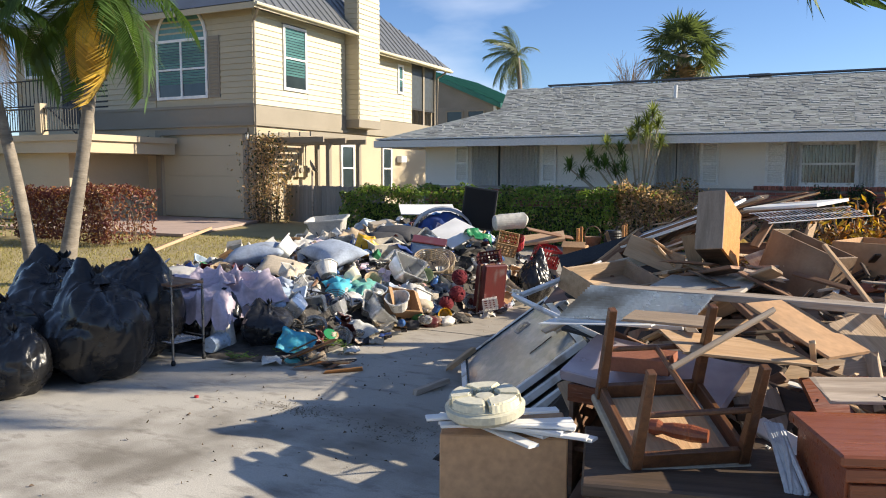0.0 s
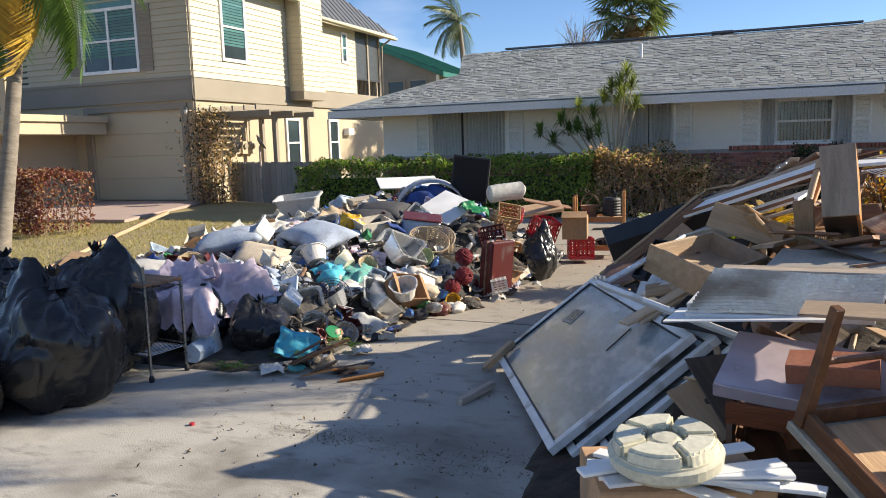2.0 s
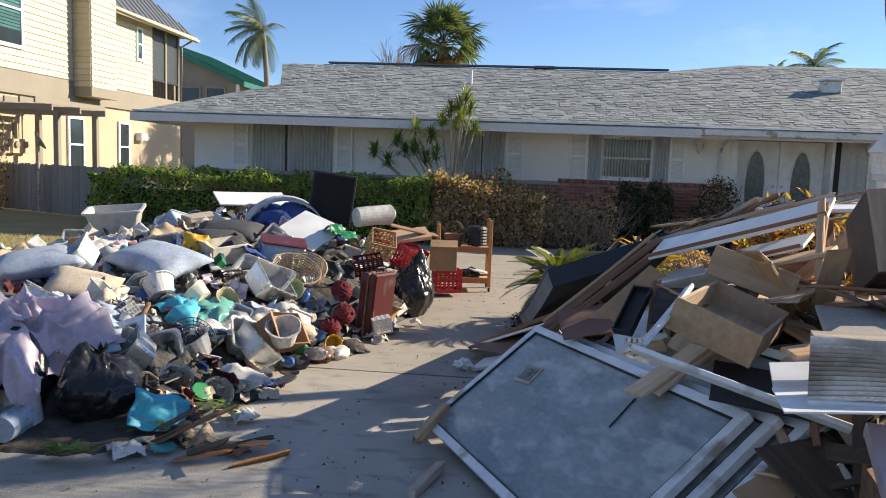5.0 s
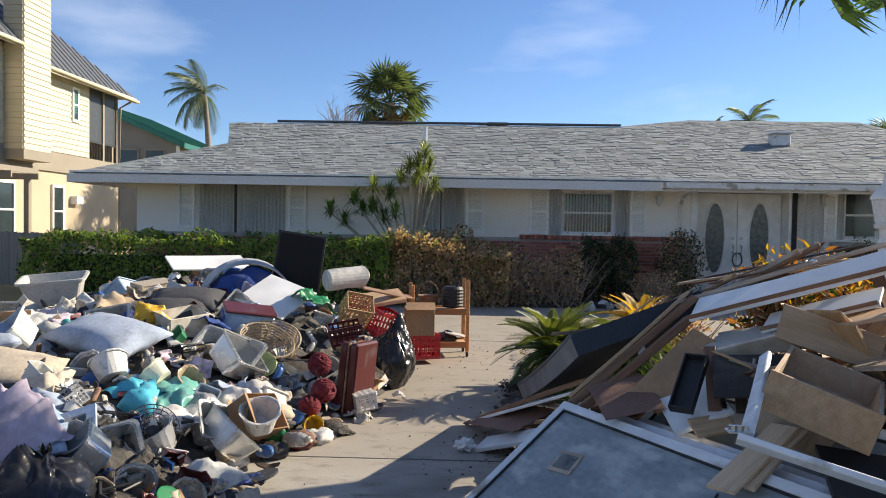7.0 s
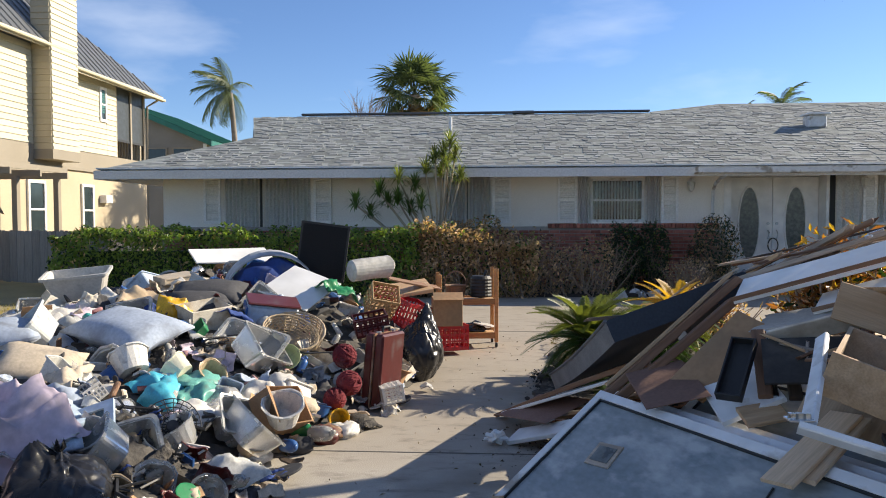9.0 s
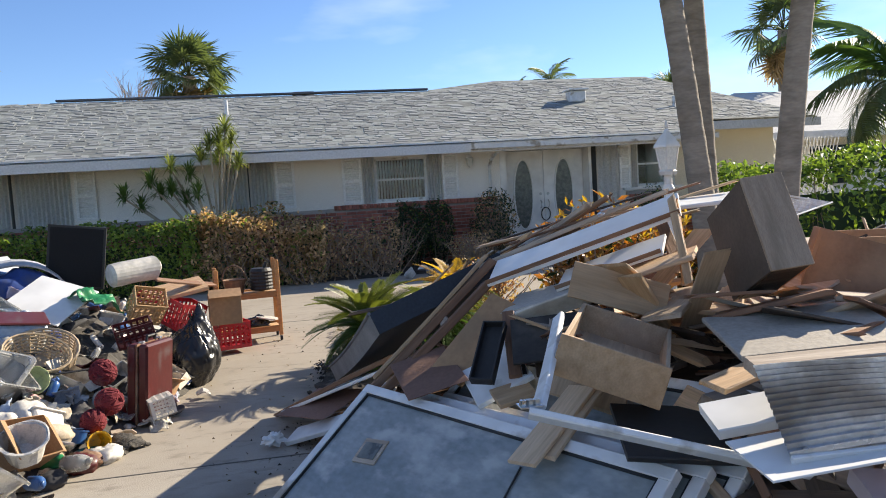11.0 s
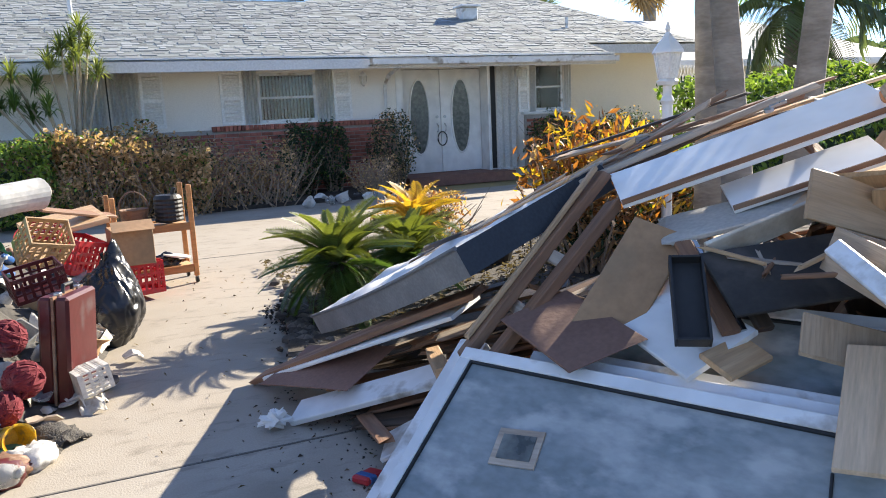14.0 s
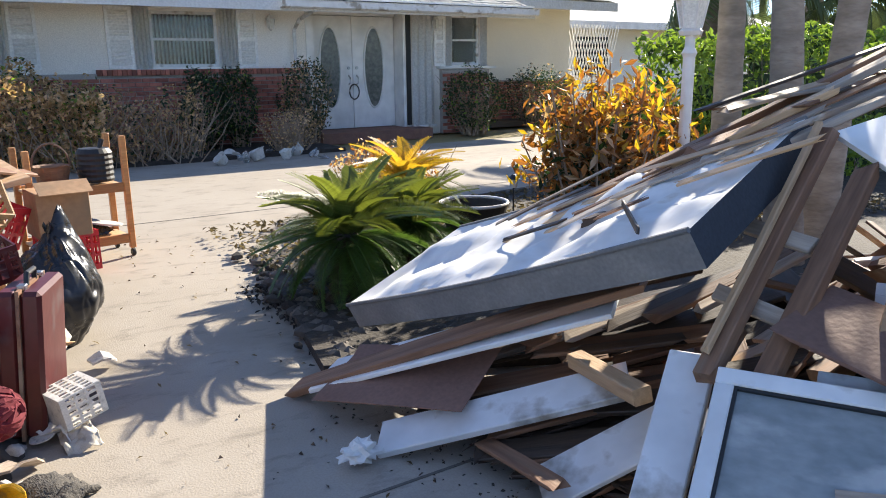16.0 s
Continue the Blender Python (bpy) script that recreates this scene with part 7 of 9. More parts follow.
# white bucket upside down and a pot on its side
PAIL = m_tub(0, 26, 0.72, 1.0)
single("bucket", PAIL, WHITE_PL, "white plastic bucket standing upside down", "bucket", pose(-4.18, 4.95, 0.25, 180, 0, 0) @ Matrix.Diagonal((0.25, 0.25, 0.25, 1)))
single("bucket", PAIL, LTBLUE, "pale grey-blue bucket lying on its side", "bucket", pose(-4.12, 4.72, 0.095, 88, 0, 190) @ Matrix.Diagonal((0.18, 0.18, 0.18, 1)))
PIL = [m_pillow(s) for s in range(3)]
for i, (x, y, z, s, rot, mt, words) in enumerate(((-4.45, 7.02, 0.66, 0.70, (12, 8, -20), SKYBLUE, "large light blue pillow lying on the heap"), (-5.15, 6.55, 0.66, 0.66, (5, -8, 30), SKYBLUE, "pale blue pillow lying flat on the heap"),
                                                   (-4.72, 6.42, 0.52, 0.5, (35, 14, 20), BEIGE, "stained beige pillow on the heap"), (-4.38, 8.27, 0.78, 0.62, (15, 0, 10), GREYF, "charcoal striped cushion on the heap"), (-4.2, 5.85, 0.36, 0.42, (20, 15, 80), LTBLUE, "pale blue plastic-wrapped pillow leaning"), (-5.3, 5.6, 0.5, 0.55, (10, 5, 10), WHITE_PL, "muddy white pillow on the heap"))):
    single("pillow", PIL[i % 3], mt, words, "pillow", pose(x, y, z, *rot) @ Matrix.Diagonal((s, s, s * 1.1, 1)), group="pillows on the heap")

# boards and screens on the far part
slab3((-4.9, 9.35, 0.98), (-4.35, 9.75, 0.98), (-5.05, 9.65, 1.10), 0.02, "white_shelf", WHITE_PAINT, "white shelf board lying on the heap", "shelf board", 0.8, 0.36)
slab3((-3.98, 8.36, 0.80), (-3.56, 8.22, 0.66), (-3.60, 8.68, 0.90), 0.012, "white_tabletop", WHITE_PAINT, "white tabletop with rounded corner tilted on the heap", "tabletop", 0.50, 0.52)
scr = thing("black_screen", "black framed screen standing tilted on the heap", "screen", frame_of((-3.86, 9.14, 0.86), (0.44, 0.04, -0.06), (-0.08, -0.02, 0.55)))
part("panel", span(0.02, 0.44, 0.02, 0.52, -0.019, 0.019), mat("dull_black_mesh", (0.006, 0.006, 0.007), (0.01, 0.01, 0.011), rough=0.95), scr)
part("frame", wall_with_holes(0, 0.46, -0.015, 0.015, 0, 0.54, []), BLACK, scr)
roll = thing("foam_roll", "white foam roll lying on the heap", "foam roll", frame_of((-3.30, 8.95, 0.93), (0.42, 0.34, 0.03), (-0.3, 0.4, 0)))
part("roll", lathe([(0.0, 0.0), (0.07, 0.0), (0.1, 0.02), (0.105, 0.1), (0.1, 0.25), (0.105, 0.40), (0.06, 0.44), (0.0, 0.42)], 22, squash=0.12), WHITE_PL, roll, m=Matrix.Rotation(radians(90), 4, "Y"))
# grey curved hood with blue lining
hood = thing("stroller_hood", "grey curved hood with cobalt lining", "hood", pose(-4.05, 9.0, 0.72, 0, 0, 25))
bm = bmesh.new()
for k in range(14):
    a, b = math.pi * k / 14, math.pi * (k + 1) / 14
    vs = []
    for t in (a, b):
        vs.append((0.42 * math.cos(t), -0.07, 0.36 * math.sin(t)))
        vs.append((0.44 * math.cos(t), 0.09, 0.40 * math.sin(t)))
    v = [bm.verts.new(p) for p in vs]
    bm.faces.new((v[0], v[1], v[3], v[2]))
bmesh.ops.remove_doubles(bm, verts=bm.verts, dist=1e-4)
bmesh.ops.solidify(bm, geom=list(bm.faces), thickness=0.015)
part("band", bm, plastic("silver_grey_fabric", (0.42, 0.43, 0.45), 0.6), hood)
part("lining", blob((0.36, 0.2, 0.3), 3, 0.3, 4, 3), BLUECL, hood, smooth=True)

# named things along the front
CR = m_crate(0)
single("milk_crate", CR, RED, "red plastic milk crate with lattice sides", "crate", pose(-2.42, 9.92, 0.05, 0, 0, 20) @ Matrix.Diagonal((0.30, 0.30, 0.36, 1)))
single("milk_crate", CR, RED, "red plastic crate tilted behind the black bag", "crate", pose(-2.88, 9.7, 0.33, 18, 12, 50) @ Matrix.Diagonal((0.3, 0.3, 0.36, 1)))
single("milk_crate", CR, DKRED, "dark red lattice basket above the suitcase", "crate", pose(-2.95, 8.05, 0.50, 8, -10, 15) @ Matrix.Diagonal((0.26, 0.26, 0.2, 1)))
single("laundry_basket", CR, WHITE_PL, "white plastic lattice basket on its side", "basket", pose(-2.80, 7.50, 0.12, 80, 0, 110) @ Matrix.Diagonal((0.15, 0.15, 0.22, 1)))
bx = thing("carton", "brown cardboard carton stacked on the red crate", "box", pose(-2.46, 9.8, 0.32, 0, 0, 8))
part("body", span(-0.15, 0.15, -0.15, 0.15, 0, 0.28, 0.004), CARD, bx)
part("flap", box((0.3, 0.13, 0.006), (0, -0.19, 0.31), turn=Euler((radians(30), 0, 0)).to_matrix()), CARD, bx)
slab3((-3.1, 9.55, 0.62), (-2.55, 9.75, 0.70), (-3.15, 9.9, 0.72), 0.04, "wooden_tray", PINE, "pale wooden tray tilted on the cartons", "tray", 0.55, 0.34)
slab3((-3.0, 9.45, 0.82), (-2.45, 10.0, 0.66), (-3.1, 9.6, 0.86), 0.02, "wood_scrap", BROWN_WOOD, "brown wood scrap on the cartons", "board", 0.7, 0.12, 0.03)
sc = thing("suitcase", "dark red upright suitcase with brass locks", "suitcase", pose(-2.84, 7.72, 0.0, 4, 3, 72))
part("shell", span(-0.19, 0.19, -0.075, -0.003, 0.01, 0.55, 0.015), DKRED, sc)
part("shell", span(-0.19, 0.19, 0.003, 0.075, 0.01, 0.55, 0.015), DKRED, sc)
part("band", span(-0.194, 0.194, -0.006, 0.006, 0.006, 0.554), BROWN_WOOD, sc)
part("handle", tube([(-0.06, 0, 0.55), (-0.05, 0, 0.59), (0.05, 0, 0.59), (0.06, 0, 0.55)], 0.01, 8), BLACK, sc)
for x in (-0.12, 0.12):
    part("lock", box((0.04, 0.03, 0.02), (x, 0, 0.555), 0.003), CHROME, sc)
single("wicker_hamper", CR, RATTAN, "tan rattan hamper with lattice sides lying tilted", "basket", pose(-3.0, 8.62, 0.62, 48, 12, 25) @ Matrix.Diagonal((0.24, 0.24, 0.34, 1)))
single("wicker_basket", SHAPES["wicker_basket"][1], RED, "red wire basket on the heap", "basket", pose(-3.0, 9.0, 0.62, 45, -10, 10) @ Matrix.Diagonal((0.28, 0.28, 0.4, 1)))
single("wicker_basket", SHAPES["wicker_basket"][2], TAN, "tan oval plastic basket tilted towards the drive", "basket", pose(-3.50, 7.86, 0.44, 38, 10, -25) @ Matrix.Diagonal((0.55, 0.5, 0.4, 1)))
cool = thing("cooler", "blue and white picnic cooler tipped on the heap", "cooler", pose(-3.81, 8.08, 0.48, 12, 8, 25))
part("body", span(-0.2, 0.2, -0.13, 0.13, 0, 0.26, 0.02), LTBLUE, cool)
part("lid", span(-0.21, 0.21, -0.14, 0.14, 0.265, 0.285, 0.008), DKRED, cool)
part("side_panel", span(-0.215, -0.2, -0.11, 0.11, 0.03, 0.23, 0.004), BLUE, cool)
for x, y, z, r, sd in ((-3.05, 7.42, 0.42, 0.08, 1), (-2.98, 7.22, 0.27, 0.08, 2), (-3.06, 7.12, 0.18, 0.07, 3)):
    y_t = thing("yarn_ball", "dark red ball of yarn on the heap", "yarn", pose(x, y, z, sd * 40, sd * 70, 0), group="yarn balls")
    bm = bmesh.new()
    path = []
    for i in range(260):
        q = Euler((i * 0.043 + sd, i * 0.0611, i * 0.017)).to_matrix()
        path.append(q @ Vector((r * math.cos(i * 0.39), r * math.sin(i * 0.39), 0)))
    add_tube(bm, path, 0.011, 5)
    part("yarn", bm, plastic("dark_red_yarn", (0.15, 0.013, 0.02), 0.95), y_t)
    part("core", blob((r * 0.97, r * 0.97, r * 0.97), 2, 0.05, 3, sd), plastic("dark_red_yarn", (0.15, 0.013, 0.02), 0.95), y_t)
single("plastic_cup", PAIL, YELLOW, "bright yellow plastic cup lying on its side", "cup", pose(-3.05, 7.05, 0.07, 80, 0, 30) @ Matrix.Diagonal((0.13, 0.13, 0.12, 1)))
pf = thing("framed_picture", "pale blue picture frame with a dark seascape", "picture frame", pose(-4.08, 5.76, 0.33, 35, -18, 15))
part("frame", wall_with_holes(-0.17, 0.17, -0.14, 0.14, -0.012, 0.012, [(-0.12, 0.12, -0.09, 0.09)]), LTBLUE, pf, m=Matrix.Rotation(radians(-90), 4, "X"))
part("picture", span(-0.13, 0.13, -0.10, 0.10, -0.004, 0.0), mat("dim_seascape", (0.05, 0.10, 0.13), (0.14, 0.17, 0.15), rough=0.3, scale=9), pf)
single("plastic_bag", SHAPES["plastic_bag"][1], TURQ, "bright turquoise plastic glove bag on the heap", "bag", pose(-4.03, 6.52, 0.41, 10, 20, 0) @ Matrix.Diagonal((0.30, 0.26, 0.26, 1)))
single("plastic_bag", SHAPES["plastic_bag"][2], plastic("sea_green_bag", (0.16, 0.45, 0.38), 0.4), "sea-green plastic bag on the heap", "bag", pose(-3.86, 6.75, 0.38, 0, 10, 70) @ Matrix.Diagonal((0.34, 0.28, 0.28, 1)))
single("crumpled_cloth", SHAPES["crumpled_cloth"][1], GREEN, "green plastic sheet hanging off the tabletop", "cloth", pose(-3.30, 8.52, 0.80, 15, 20, 40) @ Matrix.Diagonal((0.36, 0.36, 0.4, 1)))
single("crumpled_cloth", SHAPES["crumpled_cloth"][2], YELLOW, "yellow strap cloth hanging down the heap", "cloth", pose(-4.40, 7.62, 0.66, 60, 20, 30) @ Matrix.Diagonal((0.26, 0.45, 0.3, 1)))
single("crumpled_cloth", SHAPES["crumpled_cloth"][3], TURQ, "turquoise cloth at the foot of the heap", "cloth", pose(-3.45, 5.05, 0.13, 55, 20, 30) @ Matrix.Diagonal((0.3, 0.26, 0.3, 1)))
single("storage_tub", SHAPES["storage_tub"][0], GREEN, "green plastic tub on the heap", "tub", pose(-4.12, 7.9, 0.56, 60, 10, 20) @ Matrix.Diagonal((0.22, 0.22, 0.22, 1)))
single("storage_tub", SHAPES["storage_tub"][1], FROST, "large frosted clear storage tub tipped open", "tub", pose(-3.5, 6.35, 0.18, 50, 20, 50) @ Matrix.Diagonal((0.36, 0.36, 0.36, 1)))
single("storage_tub", SHAPES["storage_tub"][2], FROST, "large frosted clear storage tub on the heap", "tub", pose(-3.74, 7.42, 0.40, 35, 15, -10) @ Matrix.Diagonal((0.52, 0.5, 0.4, 1)))
single("carton", SHAPES["carton"][1], CARD, "torn open brown cardboard carton", "box", pose(-3.32, 6.50, 0.22, 60, 10, 70) @ Matrix.Diagonal((0.36, 0.36, 0.36, 1)))
# small electric fan grille
fan = thing("fan_grille", "dirty round fan grille half buried in the heap", "fan", pose(-3.72, 6.02, 0.28, 65, 0, 35))
bm = bmesh.new()
for k in range(1, 7):
    add_tube(bm, [(0.026 * k * math.cos(2 * math.pi * i / 22), 0.026 * k * math.sin(2 * math.pi * i / 22), 0.04 - 0.001 * k * k) for i in range(23)], 0.003, 4, cap=False)
for k in range(18):
    a = 2 * math.pi * k / 18
    add_tube(bm, [(0, 0, 0.04), (0.156 * math.cos(a), 0.156 * math.sin(a), 0.004)], 0.0025, 4)
part("grille", bm, BLACK, fan)
part("hub", lathe([(0, 0.05), (0.03, 0.048), (0.035, 0.03), (0, 0.03)], 12), GREYF, fan)

# orange pine cart
ct = thing("wooden_cart", "orange pine rolling cart with two shelves", "cart", pose(-1.95, 10.32, 0.0, 0, 0, 8))
for x in (-0.62, 0.0):
    for y in (0.0, 0.34):
        p = part("post", span(x - 0.02, x + 0.02, y - 0.02, y + 0.02, 0.06, 0.86 if x == 0 else 0.80, 0.004), ORANGE_WOOD, ct)
        part("caster", lathe([(0, -0.012), (0.026, -0.012), (0.028, 0), (0.026, 0.012), (0, 0.012)], 14), BLACK, p, m=pose(x, y, 0.028, 0, 90, 0))
        part("fork", span(x - 0.006, x + 0.006, y - 0.012, y + 0.012, 0.035, 0.065), CHROME, p)
for z in (0.13, 0.5):
    part("shelf", span(-0.62, 0.0, 0.02, 0.32, z, z + 0.018, 0.003), PINE, ct)
    for y in (0.0, 0.34):
        part("shelf_rail", span(-0.60, -0.02, y - 0.012, y + 0.012, z - 0.03, z + 0.035, 0.003), ORANGE_WOOD, ct)
hb = thing("handled_basket", "small brown basket with a hooped handle on the cart", "basket", pose(-2.40, 10.42, 0.525))
part("bowl", lathe([(0.0, 0), (0.09, 0), (0.12, 0.14), (0.128, 0.15), (0.115, 0.14), (0.085, 0.01), (0, 0.01)], 18), BROWN_WOOD, hb)
part("handle", tube([(0.12 * math.cos(math.pi * i / 12), 0, 0.14 + 0.16 * math.sin(math.pi * i / 12)) for i in range(13)], 0.008, 6), BROWN_WOOD, hb)
can = thing("ribbed_canister", "black ribbed canister on the cart", "canister", pose(-2.12, 10.44, 0.525))
part("body", lathe([(0.0, 0)] + [(0.115 + 0.006 * (i % 2), 0.02 + 0.018 * i) for i in range(12)] + [(0.1, 0.25), (0.0, 0.25)], 22), BLACK, can)
part("spout", tube([(0.04, 0, 0.25), (0.06, 0, 0.31)], 0.018, 8), BLACK, can)
for i in range(5):
    drop(["book", "crumpled_cloth", "shard", "plastic_bag", "lid"][i], -2.45 + 0.09 * i, 10.5, 0.18 + 0.01 * i, 0.24, (rngl.uniform(-20, 20), 0, 70 * i), i, "on the cart's lower shelf")
wheel = thing("cart_wheel", "small spoked wheel leaning on the crate", "wheel", pose(-2.72, 9.45, 0.12, 90, 0, 60))
bm = bmesh.new()
add_tube(bm, [(0.11 * math.cos(2 * math.pi * i / 24), 0.11 * math.sin(2 * math.pi * i / 24), 0) for i in range(25)], 0.014, 8, cap=False)
part("tyre", bm, BLACK, wheel)
bm = bmesh.new()
for k in range(10):
    add_tube(bm, [(0, 0, 0), (0.1 * math.cos(k * math.pi / 5), 0.1 * math.sin(k * math.pi / 5), 0)], 0.003, 4)
part("spokes", bm, CHROME, wheel)

# bits along the foot of the heap and over the drive
for i in range(70):
    y = rngl.uniform(4.7, 8.2)
    x = lerp_table(FRONT, y) + rngl.uniform(-0.15, 0.22)
    k = rngl.choice(["shard", "fabric_lump", "crumpled_cloth", "lid", "crumpled_cloth", "shard", "plastic_bag"])
    s = rngl.uniform(0.08, 0.2)
    drop(k, x, y, 0.02 + s * 0.1, s, (rngl.uniform(-15, 15), rngl.uniform(-15, 15), rngl.uniform(0, 360)), rngl.randint(0, 9), "at the foot of the heap")
cap = single("bottle_cap", lathe([(0, 0), (0.022, 0), (0.022, 0.02), (0.0, 0.022)], 14), RED, "small red bottle cap on the drive", "bottle cap", pose(-3.345, 3.79, 0.0) @ Matrix.Scale(0.7, 4))
slab3((-6.9, 5.6, 0.36), (-7.08, 7.25, 0.68), (-6.8, 5.6, 0.38), 0.04, "timber_post", PINE, "pale timber post lying on the lawn behind the bags", "post", 2.3, 0.09)
slab3((-6.75, 5.9, 0.44), (-6.3, 6.0, 0.40), (-6.72, 6.1, 0.52), 0.08, "wooden_crate", PINE, "pale wooden crate behind the bags", "crate", 0.5, 0.3)
verts, faces = [], []
for i in range(180):
    if i % 3 == 0:
        x, y = rngl.gauss(-2.55, 0.5), rngl.gauss(4.1, 0.7)
    elif i % 3 == 1:
        x, y = rngl.gauss(-1.7, 0.35), rngl.gauss(6.6, 0.6)
    else:
        x, y = rngl.uniform(-3.6, -1.4), rngl.uniform(2.0, 12.5)
    s, a = rngl.uniform(0.003, 0.016), rngl.uniform(0, 6.28)
    b = len(verts)
    verts += [(x + s * math.cos(a), y + s * math.sin(a), 0.004), (x - s * 0.4 * math.sin(a), y + s * 0.4 * math.cos(a), 0.016), (x - s * math.cos(a), y - s * math.sin(a), 0.004), (x + s * 0.4 * math.sin(a), y - s * 0.4 * math.cos(a), 0.006)]
    faces += [(b, b + 1, b + 2), (b, b + 2, b + 3)]
single("drive_litter", raw_mesh("drive_litter", verts, faces), mat("dry_litter", (0.16, 0.11, 0.07), (0.10, 0.07, 0.05), rough=0.9, island=True, var=0.5), "dry leaf crumbs and chips scattered on the drive", "litter", kind="stuff")

# larger plastics and cloths on the face of the heap
for kind, x, y, z, s, rot, ch in (("storage_tub", -3.92, 5.82, 0.14, 0.46, (60, -10, 30), 0), ("plastic_tub", -4.36, 6.82, 0.40, 0.30, (70, 20, -30), 0), ("storage_tub", -4.5, 6.55, 0.34, 0.34, (30, 10, 40), 2),
                                  ("plastic_bag", -3.48, 6.95, 0.30, 0.44, (0, 0, 20), 1), ("plastic_bag", -3.62, 6.42, 0.28, 0.40, (0, 20, 80), 0), ("plastic_tub", -3.2, 6.35, 0.24, 0.22, (30, 10, 0), 0),
                                  ("crumpled_cloth", -4.35, 5.78, 0.30, 0.72, (40, 10, 20), 2), ("crumpled_cloth", -3.75, 5.55, 0.18, 0.5, (30, 0, 50), 8),
                                  ("plastic_bag", -3.35, 5.85, 0.12, 0.34, (0, 0, 40), 2), ("crumpled_cloth", -5.2, 7.6, 0.62, 0.7, (10, 10, 70), 0), ("plastic_bag", -5.0, 7.3, 0.62, 0.42, (0, 0, 10), 2),
                                  ("crumpled_cloth", -4.9, 8.3, 0.72, 0.7, (8, 8, 120), 9), ("book", -4.75, 8.9, 0.80, 0.5, (6, 8, 20), 1), ("book", -4.85, 8.75, 0.85, 0.46, (4, -6, 50), 4), ("plastic_bag", -4.7, 7.9, 0.66, 0.4, (0, 10, 0), 1)):
    drop(kind, x, y, z, s, rot, ch, "lying on the face of the heap")
SEAGREEN, GREENISH = plastic("sea_green_bag", (0.16, 0.45, 0.38), 0.4), plastic("pale_green_plastic", (0.45, 0.52, 0.24))
# things lying uppermost on the face of the heap: tubs and boxes, cloths, bags
TOP_TUBS = [
    ("basketw", -4.17, 6.10, 0.42, 0.13, (33, 3, 309), WHITE_PL, "white perforated plastic basket tipped on the heap"),
    ("plastic_tub", -4.19, 6.57, 0.46, 0.23, (39, -8, 240), WHITE_PL, "white plastic tub tipped open"),
    ("plastic_tub", -3.94, 6.73, 0.42, 0.18, (59, 15, 243), CREAM, "cream plastic tub lying on the heap"),
    ("storage_tub", -3.68, 7.21, 0.43, 0.44, (50, 20, 77), FROST, "frosted clear storage tub lying open"),
    ("wicker_basket", -3.54, 7.68, 0.46, 0.42, (39, 20, 9), TAN, "tan oval plastic basket with slotted sides"),
    ("bowl", -3.47, 7.43, 0.39, 0.19, (58, 4, 7), GREENISH, "pale green plastic bowl"),
    ("storage_tub", -3.42, 6.24, 0.15, 0.37, (44, -19, 137), FROST, "large frosted clear tub standing askew"),
    ("lid", -3.49, 6.42, 0.19, 0.17, (55, 18, 198), WHITE_PL, "round white plastic lid"),
    ("plastic_bottle", -3.21, 6.38, 0.08, 0.17, (80, 5, 43), BLUE, "blue plastic bottle at the foot of the heap"),
    ("plastic_bottle", -3.10, 6.64, 0.08, 0.22, (80, -1, 56), FROST, "clear plastic bottle lying on the drive side"),
    ("storage_tub", -4.07, 7.39, 0.59, 0.16, (47, 14, 299), GREEN, "small green plastic bin"),
    ("storage_tub", -5.9, 9.0, 0.66, 0.6, (8, -5, 20), WHITE_PL, "long white planter bin lying on the heap"),
    ("storage_tub", -4.91, 6.80, 0.61, 0.42, (45, 14, 292), CLEAR_PL, "cloudy grey plastic tray on the heap"),
    ("plastic_bottle", -3.32, 5.74, 0.09, 0.16, (80, -4, 70), FROST, "clear jar at the foot of the heap"),
    ("lid", -3.41, 5.48, 0.12, 0.12, (42, -2, 63), GREEN, "green round lid at the foot of the heap"),
    ("plastic_bottle", -5.01, 7.51, 0.67, 0.15, (80, 5, 35), TEAL, "teal plastic bottle on the heap")]
TOP_CLOTHS = [
    ("crumpled_cloth", -4.45, 6.13, 0.49, 0.38, (12, 17, 278), BEIGE, "folded off-white towel draped over the heap"),
    ("plastic_bag", -4.01, 6.41, 0.39, 0.32, (20, 20, 297), TURQ, "bright turquoise crumpled glove bag"),
    ("plastic_bag", -3.83, 6.61, 0.35, 0.33, (7, 18, 6), SEAGREEN, "sea-green crumpled plastic bag"),
    ("carton", -3.37, 6.62, 0.15, 0.24, (29, 17, 21), CARD, "torn brown cardboard box crushed open"),
    ("pillow", -4.13, 5.54, 0.33, 0.35, (19, -12, 23), LTBLUE, "pale blue plastic-wrapped pillow leaning on the heap"),
    ("pillow", -4.31, 7.98, 0.73, 0.51, (21, 4, 36), GREYF, "charcoal ribbed cushion on the heap"),
    ("crumpled_cloth", -4.27, 7.34, 0.63, 0.23, (18, 17, 118), YELLOW, "yellow-orange strap cloth hanging down"),
    ("fabric_lump", -3.25, 6.93, 0.17, 0.26, (18, 6, 60), BEIGE, "muddy beige fabric lump under the yarn"),
    ("crumpled_cloth", -3.16, 7.25, 0.20, 0.26, (6, 18, 314), GREYF, "charcoal checked cloth by the laundry basket"),
    ("crumpled_cloth", -3.99, 7.79, 0.64, 0.29, (29, -18, 193), BLUECL, "cobalt blue cloth beside the hood")]
